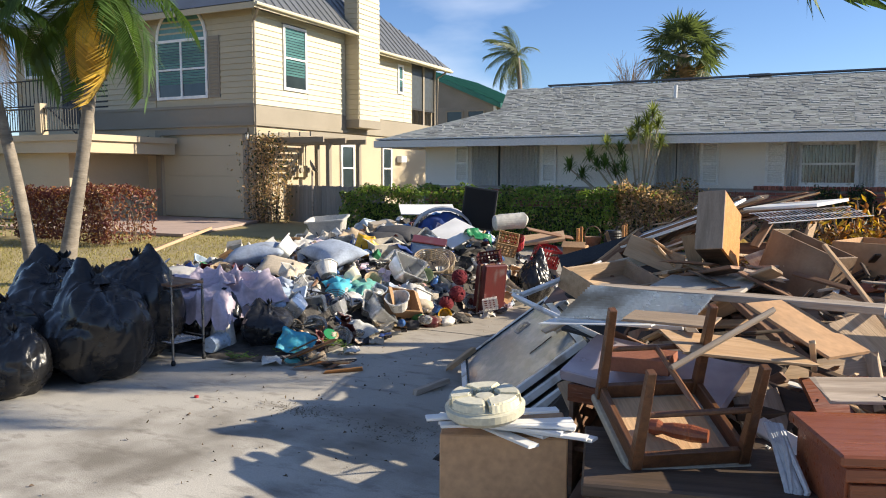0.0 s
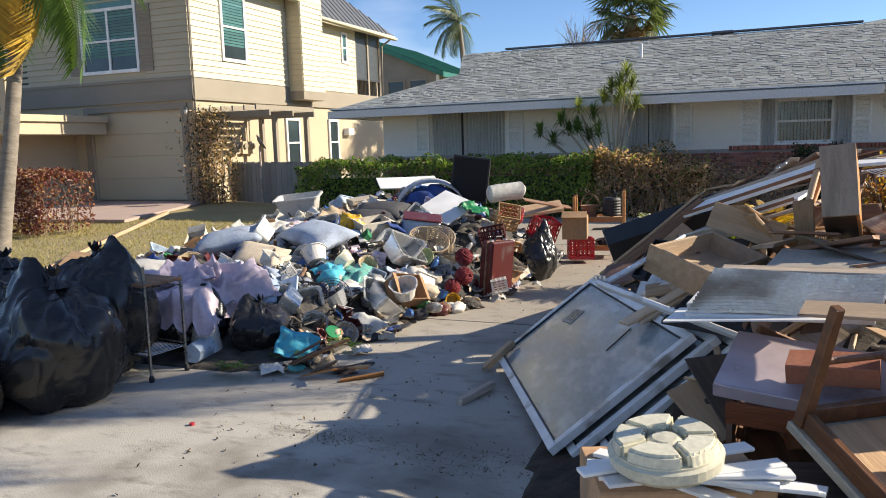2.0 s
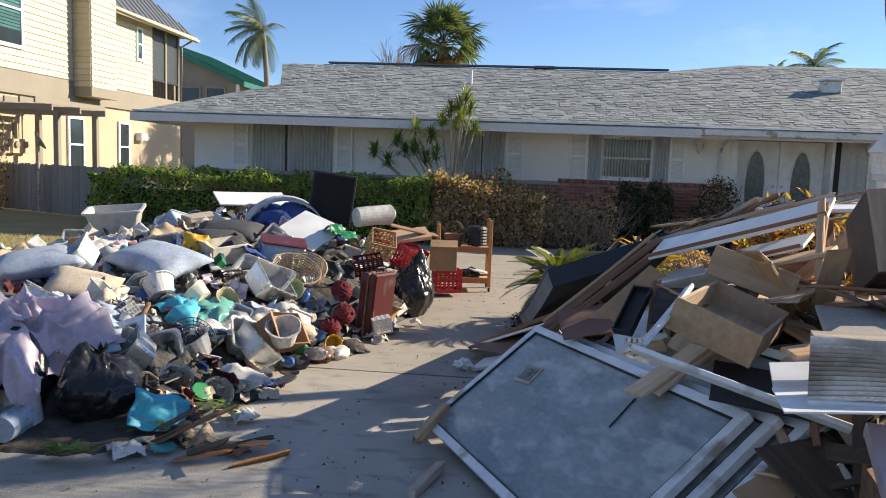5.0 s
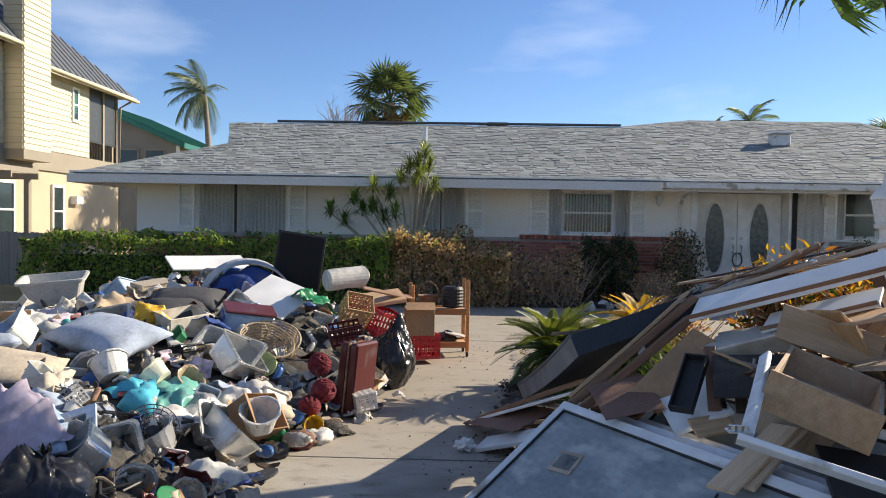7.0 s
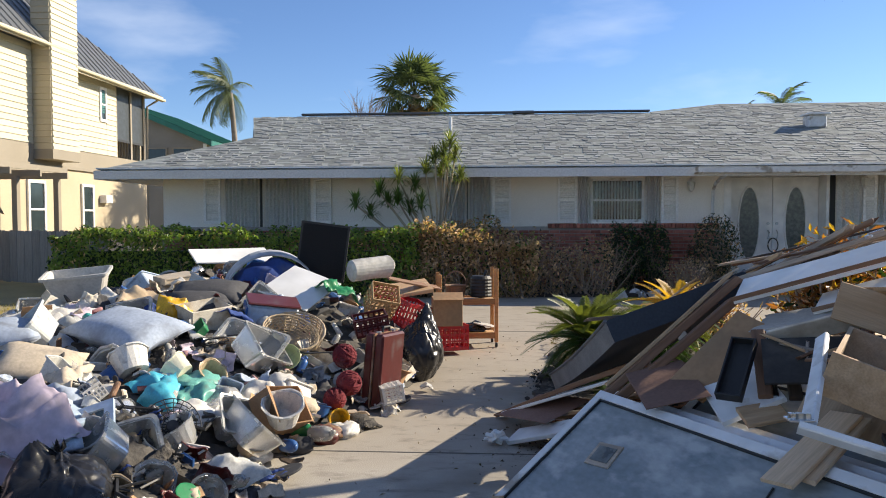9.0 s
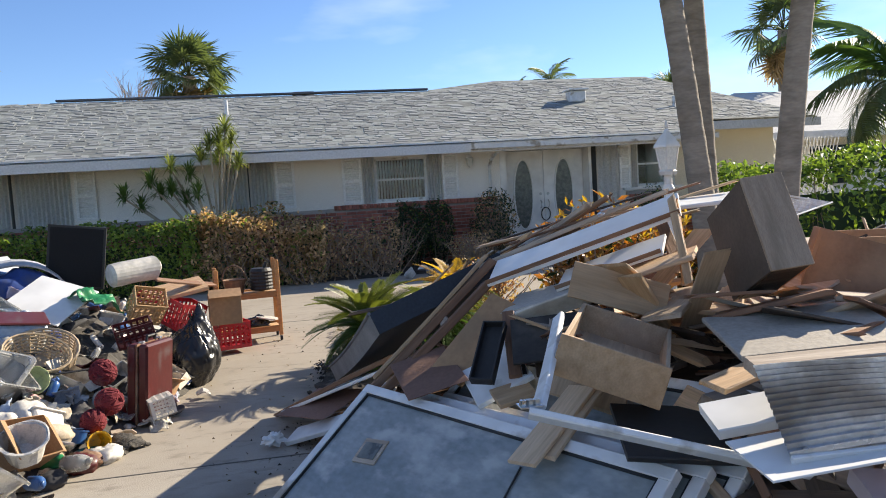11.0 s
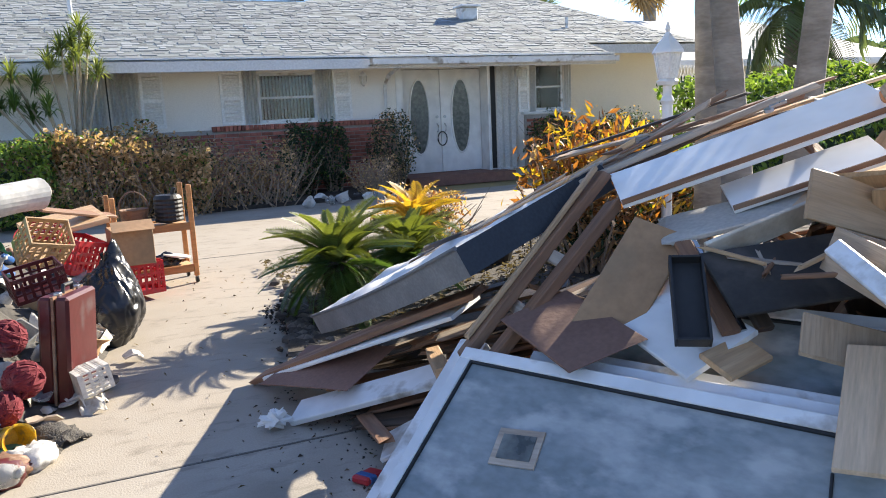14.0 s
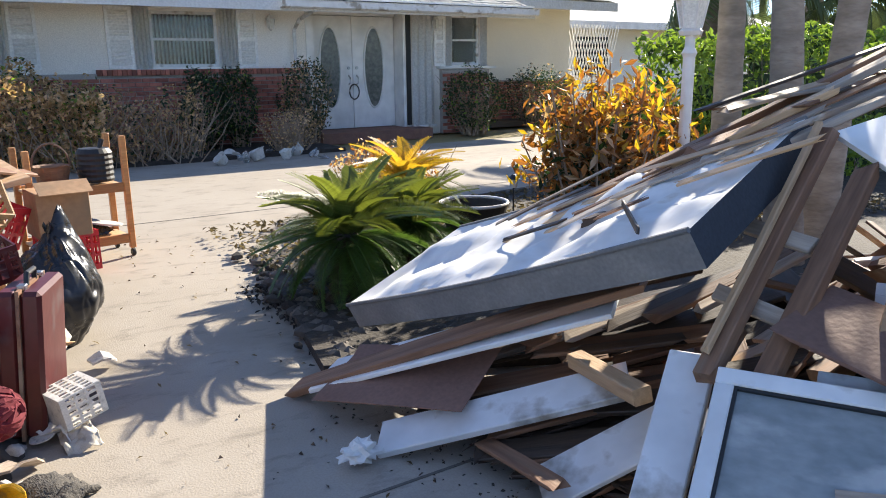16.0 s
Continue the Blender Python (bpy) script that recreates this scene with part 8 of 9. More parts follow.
TOP_BAGS = [
    ("plastic_bag", -3.74, 6.30, 0.29, 0.33, (20, -4, 282), WHITE_PL, "white crumpled plastic bag with torn edge"),
    ("plastic_bag", -3.49, 6.85, 0.27, 0.35, (26, -16, 81), WHITE_PL, "white crumpled plastic bag on the heap"),
    ("storage_tub", -3.79, 5.55, 0.26, 0.35, (52, 5, 295), FROST, "large cloudy storage tub on its side"),
    ("plastic_bag", -5.33, 7.56, 0.66, 0.56, (24, -10, 357), WHITE_PL, "white printed plastic bag stretched over things"),
    ("plastic_bag", -3.35, 7.03, 0.24, 0.28, (16, -16, 210), BLACK_PLASTIC, "black crumpled plastic bag by the yarn"),
    ("plastic_bag", -3.70, 6.67, 0.32, 0.31, (9, -19, 150), FROST, "clear crumpled plastic bag on the heap"),
    ("plastic_bag", -4.23, 5.37, 0.30, 0.32, (27, 17, 169), FROST, "large clear plastic bag on the heap")]
for kind, x, y, z, size, rot, material, words in TOP_TUBS + TOP_CLOTHS + TOP_BAGS:
    shape = {"basketw": CR, "pillow": PIL[0]}.get(kind) or rngl.choice(SHAPES[kind])
    name = {"basketw": "laundry_basket"}.get(kind, kind)
    cat = {"basketw": "basket", "pillow": "pillow"}.get(kind) or next(k[2] for k in KINDS if k[0] == kind)
    single(name, shape, material, words, cat, pose(x, y, z, *rot) @ Matrix.Diagonal((size, size, size, 1)))
# sprigs, bark and scraps at the foot
for x, y, n in ((-3.69, 4.62, 44), (-3.27, 5.36, 30), (-3.5, 5.0, 16)):
    sp = thing("green_sprig", "torn green sprig lying on the drive", "sprig", pose(x, y, 0.03))
    part("stem", tube([(-0.12, 0, 0), (0, 0.02, 0.03), (0.12, 0.01, 0.02)], 0.004, 5), BROWN_WOOD, sp)
    bm = bmesh.new()
    for k in range(n):
        a = rngl.uniform(0, 6.28)
        c = Vector((rngl.uniform(-0.12, 0.12), rngl.uniform(-0.04, 0.05), 0.02 + rngl.uniform(0, 0.05)))
        d_ = Vector((math.cos(a), math.sin(a), rngl.uniform(-0.1, 0.5))) * 0.07
        s_ = Vector((-d_.y, d_.x, 0)) * 0.22
        bm.faces.new([bm.verts.new(c), bm.verts.new(c + d_ * 0.5 + s_), bm.verts.new(c + d_), bm.verts.new(c + d_ * 0.5 - s_)])
    part("foliage", bm, L_GREEN, sp)
for i in range(12):
    a_ = rngl.gauss(0.25, 0.5)
    p_ = Vector((-3.45 + 0.045 * i + rngl.gauss(0, 0.05), 4.80 + rngl.gauss(0, 0.07), 0.02 + (0.10 if i < 5 else 0.02) * rngl.random()))
    slab3(p_, p_ + Vector((math.cos(a_), math.sin(a_), rngl.gauss(0, 0.15) if i > 4 else 0.45)), p_ + Vector((-math.sin(a_), math.cos(a_), rngl.gauss(0, 0.5))), 0.012, "bark_shred", [BROWN_WOOD, DARK_WOOD, ORANGE_WOOD][i % 3], "torn strip of brown palm bark on the drive", "bark", rngl.uniform(0.14, 0.34), rngl.uniform(0.03, 0.08), 0.04, group="torn bark strips")

pk = thing("crushed_packet", "crushed red and blue packet on the drive", "packet", pose(-1.74, 6.08, 0.012, 0, 8, 35))
part("wrapper", box((0.12, 0.08, 0.03), bevel=0.008), RED, pk)
part("band", box((0.05, 0.084, 0.034), (-0.02, 0, 0), 0.008), BLUE, pk, "blue printed band")

# ---- plants ----
nrg = np.random.default_rng(3)


def leaf_cloud(name, centres, normals, size, aspect=0.5, jitter=0.9, fold=0.25):
    """Many small folded leaves, four corners each, at the given places."""
    n = len(centres)
    c = np.asarray(centres, float)
    d = np.asarray(normals, float) + nrg.normal(0, jitter, (n, 3))
    d /= np.linalg.norm(d, axis=1)[:, None] + 1e-9
    r = nrg.normal(0, 1, (n, 3))
    a = np.cross(d, r)
    a /= np.linalg.norm(a, axis=1)[:, None] + 1e-9
    b = np.cross(d, a)
    s = size * nrg.uniform(0.6, 1.35, (n, 1))
    v = np.empty((n, 4, 3))
    v[:, 0] = c - a * s * 0.5
    v[:, 1] = c + b * s * aspect * 0.5 + d * s * fold * 0.5
    v[:, 2] = c + a * s * 0.5
    v[:, 3] = c - b * s * aspect * 0.5 + d * s * fold * 0.5
    idx = np.arange(n * 4).reshape(n, 4)
    faces = np.concatenate([idx[:, [0, 1, 2]], idx[:, [0, 2, 3]]]).tolist()
    return raw_mesh(name, v.reshape(-1, 3).tolist(), faces)


def box_points(n, x0, x1, y0, y1, z0, z1, rough=0.12):
    """Points near the skin of an uneven clipped block, front and top first."""
    out, nor = [], []
    for _ in range(n):
        f = nrg.random()
        x, y, z = nrg.uniform(x0, x1), nrg.uniform(y0, y1), nrg.uniform(z0, z1)
        if f < 0.48:
            y, nn = y0, (0, -1, 0.3)
        elif f < 0.85:
            z, nn = z1, (0, -0.1, 1)
        elif f < 0.92:
            x, nn = x0, (-1, 0, 0.3)
        else:
            x, nn = x1, (1, 0, 0.3)
        z *= 1 + rough * 0.8 * noise.noise(Vector((x * 1.1, y, 4)))
        q = noise.noise(Vector((x * 1.3, y * 1.3, z * 1.3))) * rough * 1.3 + noise.noise(Vector((x * 5, y * 5, z * 5))) * rough * 0.6
        dep = abs(nrg.normal(0, rough * 0.7))
        out.append((x + nn[0] * (q - dep), y + nn[1] * (q - dep), z + nn[2] * (q - dep)))
        nor.append(nn)
    return out, nor


def twigs(n, x0, x1, y0, y1, z0, z1, rad=0.006, spread=0.35):
    bm = bmesh.new()
    r = random.Random(n)
    for _ in range(n):
        x, y = r.uniform(x0, x1), r.uniform(y0, y1)
        p = Vector((x, y, z0))
        q = Vector((x + r.gauss(0, spread), y + r.gauss(0, spread * 0.6), r.uniform(z0 + (z1 - z0) * 0.6, z1 * 1.02)))
        mid = p.lerp(q, 0.5) + Vector((r.gauss(0, 0.06), r.gauss(0, 0.06), 0))
        add_tube(bm, [p, mid, q], [rad * 1.6, rad, rad * 0.4], 4)
    return bm


def hedge(label, x0, x1, y0, y1, z1, mats_n, twig_n=60, size=0.065, rough=0.12, name="hedge"):
    h = thing(name, label, "hedge")
    for material, n in mats_n:
        pts, nor = box_points(n, x0, x1, y0, y1, 0.1, z1, rough)
        part("foliage", leaf_cloud("foliage", pts, nor, size), material, h)
    part("twig_growth", twigs(twig_n, x0, x1, y0 + 0.1, y1 - 0.1, 0.0, z1), TWIG, h)
    # long hedges get a solid dark block in place of inner shade
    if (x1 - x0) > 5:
        part("inner_growth", span(x0 + 0.4, x1 - 0.4, y0 + 0.42, y1 - 0.42, 0.0, z1 - 0.36), L_DARK, h, "solid block coloured dark for the shade inside the hedge")
    return h


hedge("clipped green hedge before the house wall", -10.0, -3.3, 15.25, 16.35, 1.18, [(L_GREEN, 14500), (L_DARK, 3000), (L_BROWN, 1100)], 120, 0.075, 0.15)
hedge("half-dead brown hedge before the brick wall", -3.4, -1.2, 15.35, 16.4, 1.15, [(L_BROWN, 7000), (L_DARK, 900), (L_GREEN, 800)], 260, 0.075, 0.3)
hedge("sparse dead hedge, its bare twigs showing the brick wall", -1.25, 0.15, 15.55, 16.3, 1.02, [(L_BROWN, 1300), (L_DARK, 350)], 150, 0.07, 0.4)


def shrub(label, x, y, r, z, mats_n, size=0.06, tw=40, name="shrub"):
    s = thing(name, label, "shrub", pose(x, y, 0))
    for material, n in mats_n:
        p = nrg.normal(0, 1, (n, 3))
        p /= np.linalg.norm(p, axis=1)[:, None]
        rad = nrg.uniform(0.45, 1.0, (n, 1)) ** 0.5
        lump = np.array([1 + 0.35 * noise.noise(Vector(q) * 2.2 + Vector((x, y, 0))) for q in p])[:, None]
        c = p * rad * lump * np.array([r, r, z * 0.5]) + np.array([0, 0, z * 0.55])
        part("foliage", leaf_cloud("foliage", c, p, size), material, s)
    part("stem_growth", twigs(tw, -r * 0.35, r * 0.35, -r * 0.35, r * 0.35, 0, z * 0.95, 0.007, r * 0.45), TWIG, s)
    return s


shrub("dark green shrub before the brick wall", 0.55, 16.8, 0.42, 1.25, [(L_DARK, 2600), (L_GREEN, 200)])
shrub("dark green narrow shrub before the brick wall", 1.1, 16.9, 0.32, 1.3, [(L_DARK, 1700), (L_GREEN, 200)])
shrub("sparse dark shrub beside the entrance door", 2.2, 16.75, 0.45, 1.4, [(L_DARK, 1600), (L_BROWN, 700)], tw=80)
shrub("dark green shrub beyond the entrance", 5.75, 16.85, 0.6, 1.25, [(L_DARK, 2400), (L_GREEN, 300)], tw=70)
shrub("low dark shrub under the wing window", 8.0, 17.7, 0.8, 1.25, [(L_DARK, 2000), (L_BROWN, 400)])
shrub("dry pinkish-brown shrub in the bed", 0.35, 10.75, 0.5, 0.62, [(L_BROWN, 900), (L_ORANGE, 500)], 0.05, 110)
shrub("dry brown twiggy shrub in front of the brick wall", 1.55, 15.9, 0.5, 0.7, [(L_BROWN, 600)], 0.05, 130)


def croton(x, y, r, z):
    s = thing("croton_bush", "croton bush with yellow and rust-coloured leaves", "shrub", pose(x, y, 0))
    bm = bmesh.new()
    r0 = random.Random(8)
    tips = []
    for k in range(46):
        a, rr = r0.uniform(0, 6.28), r * math.sqrt(r0.random())
        tip = Vector((rr * math.cos(a), rr * math.sin(a), z * r0.uniform(0.55, 1.0) * (1 - 0.25 * (rr / r) ** 2)))
        add_tube(bm, [(tip.x * 0.2, tip.y * 0.2, 0), (tip.x * 0.7, tip.y * 0.7, tip.z * 0.5), tip], [0.014, 0.009, 0.005], 5)
        tips.append(tip)
    part("stem_growth", bm, TWIG, s)
    for material, lo, hi, n in ((L_YELLOW, 0.0, 0.18, 13), (L_ORANGE, 0.05, 0.6, 30), (L_BROWN, 0.25, 1.0, 24), (L_DARK, 0.2, 0.9, 16)):
        c, d = [], []
        for i, t in enumerate(tips):
            if material is L_YELLOW and i % 2 == 0:
                continue
            for _ in range(n):
                k = r0.uniform(lo, hi)
                p = t * (1 - k * 0.8)
                o = Vector((r0.gauss(0, 0.075), r0.gauss(0, 0.075), r0.gauss(0.02, 0.06)))
                c.append(p + o)
                d.append((o.x, o.y, 0.08))
        part("foliage", leaf_cloud("foliage", c, d, 0.105, 0.34, 0.35, 0.15), material, s)
    return s


croton(0.95, 8.55, 0.62, 1.42)
croton(1.75, 8.9, 0.5, 1.25)


def frond_mesh(length, n, leaflet, droop, width=0.022, vee=0.5, seed=0, sag=0.3, hang=0.25):
    """One feather frond along +x: a tapering stalk and two rows of leaflets."""
    r = random.Random(seed)
    bm = bmesh.new()

    def spine(t):
        return Vector((length * (t - 0.16 * droop * t * t), 0, length * (0.25 * t - droop * t * t * 0.75)))
    add_tube(bm, [spine(i / 10) for i in range(11)], [0.012 * (length ** 0.5) * (1 - 0.85 * i / 10) for i in range(11)], 5)
    for i in range(n):
        t = 0.1 + 0.9 * i / n
        p, dirv = spine(t), (spine(min(1, t + 0.02)) - spine(t - 0.02)).normalized()
        L = leaflet * math.sin(math.pi * min(1, 0.15 + 0.8 * t)) ** 0.6 * r.uniform(0.8, 1.1)
        for s in (-1, 1):
            out = (Vector((0, s, 0)) * 0.9 + dirv * 0.55 + Vector((0, 0, vee))).normalized()
            side = out.cross(Vector((0, 0, 1))).normalized() * width * 0.5
            pts = [p, p + out * L * 0.5 - Vector((0, 0, L * hang * 0.2)), p + out * L - Vector((0, 0, L * hang * r.uniform(0.6, 1.3)))]
            a = [bm.verts.new(pts[0] - side * 0.5), bm.verts.new(pts[0] + side * 0.5), bm.verts.new(pts[1] + side), bm.verts.new(pts[1] - side), bm.verts.new(pts[2])]
            bm.faces.new((a[0], a[1], a[2], a[3]))
            bm.faces.new((a[3], a[2], a[4]))
    return mesh_of("frond", bm)


def feather_palm(name, label, base, top, radius, fronds, length, meshes, mats, crown_tilt=(70, -35), trunk_rings=26, curve=(0, 0), lean_seed=0, cat="palm tree", sweep=None):
    """A palm: ringed tapering trunk and a crown of single fronds."""
    r = random.Random(lean_seed)
    base, top = Vector(base), Vector(top)
    t = thing(name, label, cat)
    bm = bmesh.new()
    pts, rad = [], []
    for i in range(trunk_rings * 2 + 1):
        k = i / (trunk_rings * 2)
        p = base.lerp(top, k) + Vector((curve[0], curve[1], 0)) * math.sin(math.pi * k)
        pts.append(p)
        rad.append(radius * (1.25 - 0.45 * k + (0.5 * (1 - k) ** 8)) * (1.0 + 0.035 * (i % 2)))
    add_tube(bm, pts, rad, 14)
    part("trunk", mesh_of("trunk", bm, True), BARK, t)
    for i in range(fronds):
        yaw = i * 137.5 + r.uniform(-12, 12)
        if sweep is not None:
            yaw = sweep + 0.62 * ((yaw + 180) % 360 - 180)
        k = i / max(1, fronds - 1)
        pitch = crown_tilt[0] + (crown_tilt[1] - crown_tilt[0]) * k + r.uniform(-7, 7)
        material = mats[min(len(mats) - 1, int(k * len(mats)))]
        s = length * r.uniform(0.85, 1.1)
        part("frond", meshes[i % len(meshes)], material, t, m=Matrix.Translation(top) @ Matrix.Rotation(radians(yaw), 4, "Z") @ Matrix.Rotation(radians(-pitch), 4, "Y") @ Matrix.Rotation(radians(r.uniform(-25, 25)), 4, "X") @ Matrix.Scale(s, 4))
    return t


FR = [frond_mesh(1.0, 44, 0.34, 0.75 + 0.2 * s, 0.022, 0.25, s, hang=0.9) for s in range(3)]
SAGO = [frond_mesh(1.0, 78, 0.17, 0.62 + 0.16 * s, 0.012, 0.4, s + 5, hang=0.12) for s in range(3)]
WIND = [frond_mesh(1.0, 26, 0.26, 1.0, 0.02, 0.1, s + 9, hang=1.1) for s in range(2)]
feather_palm("palm_tree", "slim palm with green and yellowing drooping fronds", (-9.1, 7.05, 0.0), (-8.6, 7.44, 4.1), 0.082, 17, 1.55, FR, [L_PALM] * 8 + [L_GOLD], (72, -64), curve=(0.08, 0.0), lean_seed=2)
feather_palm("palm_tree", "leaning slim palm with drooping fronds", (-9.4, 6.85, 0.0), (-10.0, 6.5, 3.75), 0.075, 18, 1.4, FR, [L_PALM, L_PALM, L_PALM, L_TAN], (75, -55), curve=(0.1, 0), lean_seed=4)
feather_palm("palm_tree", "tall palm with a smooth grey trunk beside the bed", (1.46, 7.42, 0.0), (0.66, 7.41, 5.3), 0.078, 10, 1.7, FR, [L_PALM, L_PALM_FAR], (75, -30), curve=(0.06, 0), lean_seed=5)
feather_palm("palm_tree", "tall palm with a smooth grey trunk beside another one", (1.84, 8.19, 0.0), (1.55, 8.19, 5.6), 0.08, 10, 1.7, FR, [L_PALM, L_PALM_FAR], (75, -30), curve=(0.05, 0), lean_seed=6)
feather_palm("palm_tree", "tall palm with a pale trunk near the green hedge", (1.95, 7.52, 0.0), (2.63, 7.47, 5.2), 0.085, 10, 1.7, FR, [L_PALM, L_PALM_FAR], (75, -30), curve=(-0.05, 0), lean_seed=7)
feather_palm("palm_tree", "dark bushy palm beyond the green hedge", (9.0, 14.0, 0.0), (9.1, 14.0, 3.0), 0.16, 16, 2.0, FR, [L_PALM, L_PALM_FAR], (80, -40), lean_seed=8)
feather_palm("palm_tree", "dark bushy palm beyond the green hedge", (13.0, 14.5, 0.0), (13.0, 14.4, 4.4), 0.18, 17, 2.3, FR, [L_PALM, L_PALM_FAR], (80, -40), lean_seed=9)
feather_palm("palm_tree", "dark bushy palm beyond the green hedge", (11.2, 12.4, 0.0), (11.1, 12.4, 2.4), 0.16, 15, 1.8, FR, [L_PALM, L_PALM_FAR], (80, -35), lean_seed=12)
feather_palm("coconut_palm", "wind-blown coconut palm behind the houses", (-17.6, 46.4, 0.0), (-17.5, 46.2, 8.9), 0.17, 20, 2.4, WIND, [L_PALM_FAR], (80, -45), curve=(0.3, 0), lean_seed=10, sweep=188)
feather_palm("coconut_palm", "small palm top showing over the roof ridge", (11.7, 39.0, 0.0), (11.6, 39.0, 6.6), 0.14, 16, 1.5, WIND, [L_PALM_FAR], (80, -20), lean_seed=11)
feather_palm("coconut_palm", "thin palm top showing over the roof ridge", (10.1, 39.6, 0.0), (10.1, 39.5, 6.5), 0.1, 7, 0.7, WIND, [L_PALM_FAR], (85, 30), lean_seed=13)


for palm_top, yaw, pitch in (((0.66, 7.41, 5.3), 215, -62), ((0.66, 7.41, 5.3), 150, -70), ((1.55, 8.19, 5.6), 300, -72), ((2.63, 7.47, 5.2), 230, -75)):
    owner = min((o for o in scene.objects if o.name.startswith("palm_tree") and o.type == "EMPTY"), key=lambda o: min((c.matrix_basis.translation - Vector(palm_top)).length for c in o.children if c.name.startswith("frond")))
    part("frond", FR[0], L_PALM, owner, m=Matrix.Translation(palm_top) @ Matrix.Rotation(radians(yaw), 4, "Z") @ Matrix.Rotation(radians(-pitch), 4, "Y") @ Matrix.Scale(2.4, 4))


def sago(label, x, y, h, length, n, mats, seed):
    r = random.Random(seed)
    t = thing("sago_palm", label, "sago palm", pose(x, y, 0.0))
    part("trunk", lathe([(0.0, 0), (0.10, 0.0)] + [(0.115 + (0.022 if j % 2 else 0.0) - 0.03 * j / 10, h * (j + 0.5) / 10.5) for j in range(10)] + [(0.05, h), (0.0, h + 0.05)], 14, squash=0.3, seed=seed), mat("sago_bark", (0.075, 0.055, 0.038), (0.035, 0.026, 0.018), rough=0.95, scale=14, detail=40, bump=1.0), t)
    for i in range(n):
        k = i / n
        pitch = 74 - 112 * k + r.uniform(-8, 8)
        material = mats[min(len(mats) - 1, int((i * 0.37 % 1) * len(mats)))] if len(mats) > 2 else mats[0 if k < 0.45 else -1]
        part("frond", SAGO[i % 3], material, t, m=Matrix.Translation((0, 0, h)) @ Matrix.Rotation(radians(i * 137.5), 4, "Z") @ Matrix.Rotation(radians(-pitch), 4, "Y") @ Matrix.Rotation(radians(r.uniform(-30, 30)), 4, "X") @ Matrix.Scale(length * r.uniform(0.8, 1.1), 4))
    return t


L_SAGO = leaf("sago_green", (0.15, 0.175, 0.035), (0.06, 0.085, 0.02))
sago("sago palm with arching dark green fronds at the bed's edge", -1.2, 8.35, 0.38, 0.56, 84, [L_SAGO, L_PALM], 1)
sago("green sago palm beside a yellowing one", -0.55, 8.75, 0.32, 0.50, 66, [L_SAGO, L_PALM], 2)
sago("sago palm with yellowing upper fronds", -0.28, 9.3, 0.46, 0.50, 52, [L_GOLD, L_SAGO], 3)

# dracaena with several cane stems, behind the hedge
dr = thing("dracaena", "dracaena with pale cane stems and spiky leaf heads", "shrub", pose(-3.0, 16.15, 0))
spike = []
for s in range(2):
    r0 = random.Random(20 + s)
    bm = bmesh.new()
    for k in range(60):
        a, e = r0.uniform(0, 6.28), r0.uniform(-0.5, 1.4)
        d = Vector((math.cos(a) * math.cos(e), math.sin(a) * math.cos(e), math.sin(e)))
        side = d.cross(Vector((0, 0, 1))).normalized() * 0.014
        L = r0.uniform(0.24, 0.36)
        p = [Vector((0, 0, r0.uniform(-0.15, 0.05))), d * L * 0.5, d * L - Vector((0, 0, 0.06))]
        a_ = [bm.verts.new(p[0] - side * 0.6), bm.verts.new(p[0] + side * 0.6), bm.verts.new(p[1] + side), bm.verts.new(p[1] - side), bm.verts.new(p[2])]
        bm.faces.new((a_[0], a_[1], a_[2], a_[3]))
        bm.faces.new((a_[3], a_[2], a_[4]))
    spike.append(mesh_of("leaf_head", bm))
L_DRAC = leaf("dracaena_leaf", (0.20, 0.24, 0.07), (0.12, 0.16, 0.04))
for i, (x, y, z, mt) in enumerate(((0.22, 0.0, 2.85, L_DRAC), (0.30, 0.15, 2.6, L_DRAC), (-0.05, -0.1, 2.55, L_DRAC), (-0.25, 0.1, 2.35, L_DRAC), (0.05, 0.2, 2.3, L_DRAC), (-0.45, 0, 2.05, L_PALM), (-0.75, -0.1, 1.8, L_PALM), (-0.55, 0.1, 1.6, L_PALM), (-0.95, 0.0, 1.75, L_PALM), (0.15, -0.1, 2.45, L_DRAC), (-0.3, -0.2, 1.7, L_PALM), (-1.55, 0.0, 1.72, L_PALM), (-1.3, 0.1, 1.55, L_PALM), (-1.1, 0.0, 1.95, L_PALM), (-0.75, 0.05, 2.2, L_DRAC), (0.4, -0.05, 2.2, L_DRAC), (0.1, 0.0, 2.65, L_DRAC))):
    part("stem", tube([(0.1 * (i % 3) - 0.1, 0, 0), (x * 0.35, y * 0.4, z * 0.5), (x, y, z - 0.05)], [0.03, 0.022, 0.016], 7), mat("pale_cane", (0.42, 0.36, 0.26), (0.33, 0.28, 0.2), rough=0.8), dr)
    part("leaf_head", spike[i % 2], mt, dr, m=pose(x, y, z, 0, 0, i * 50))


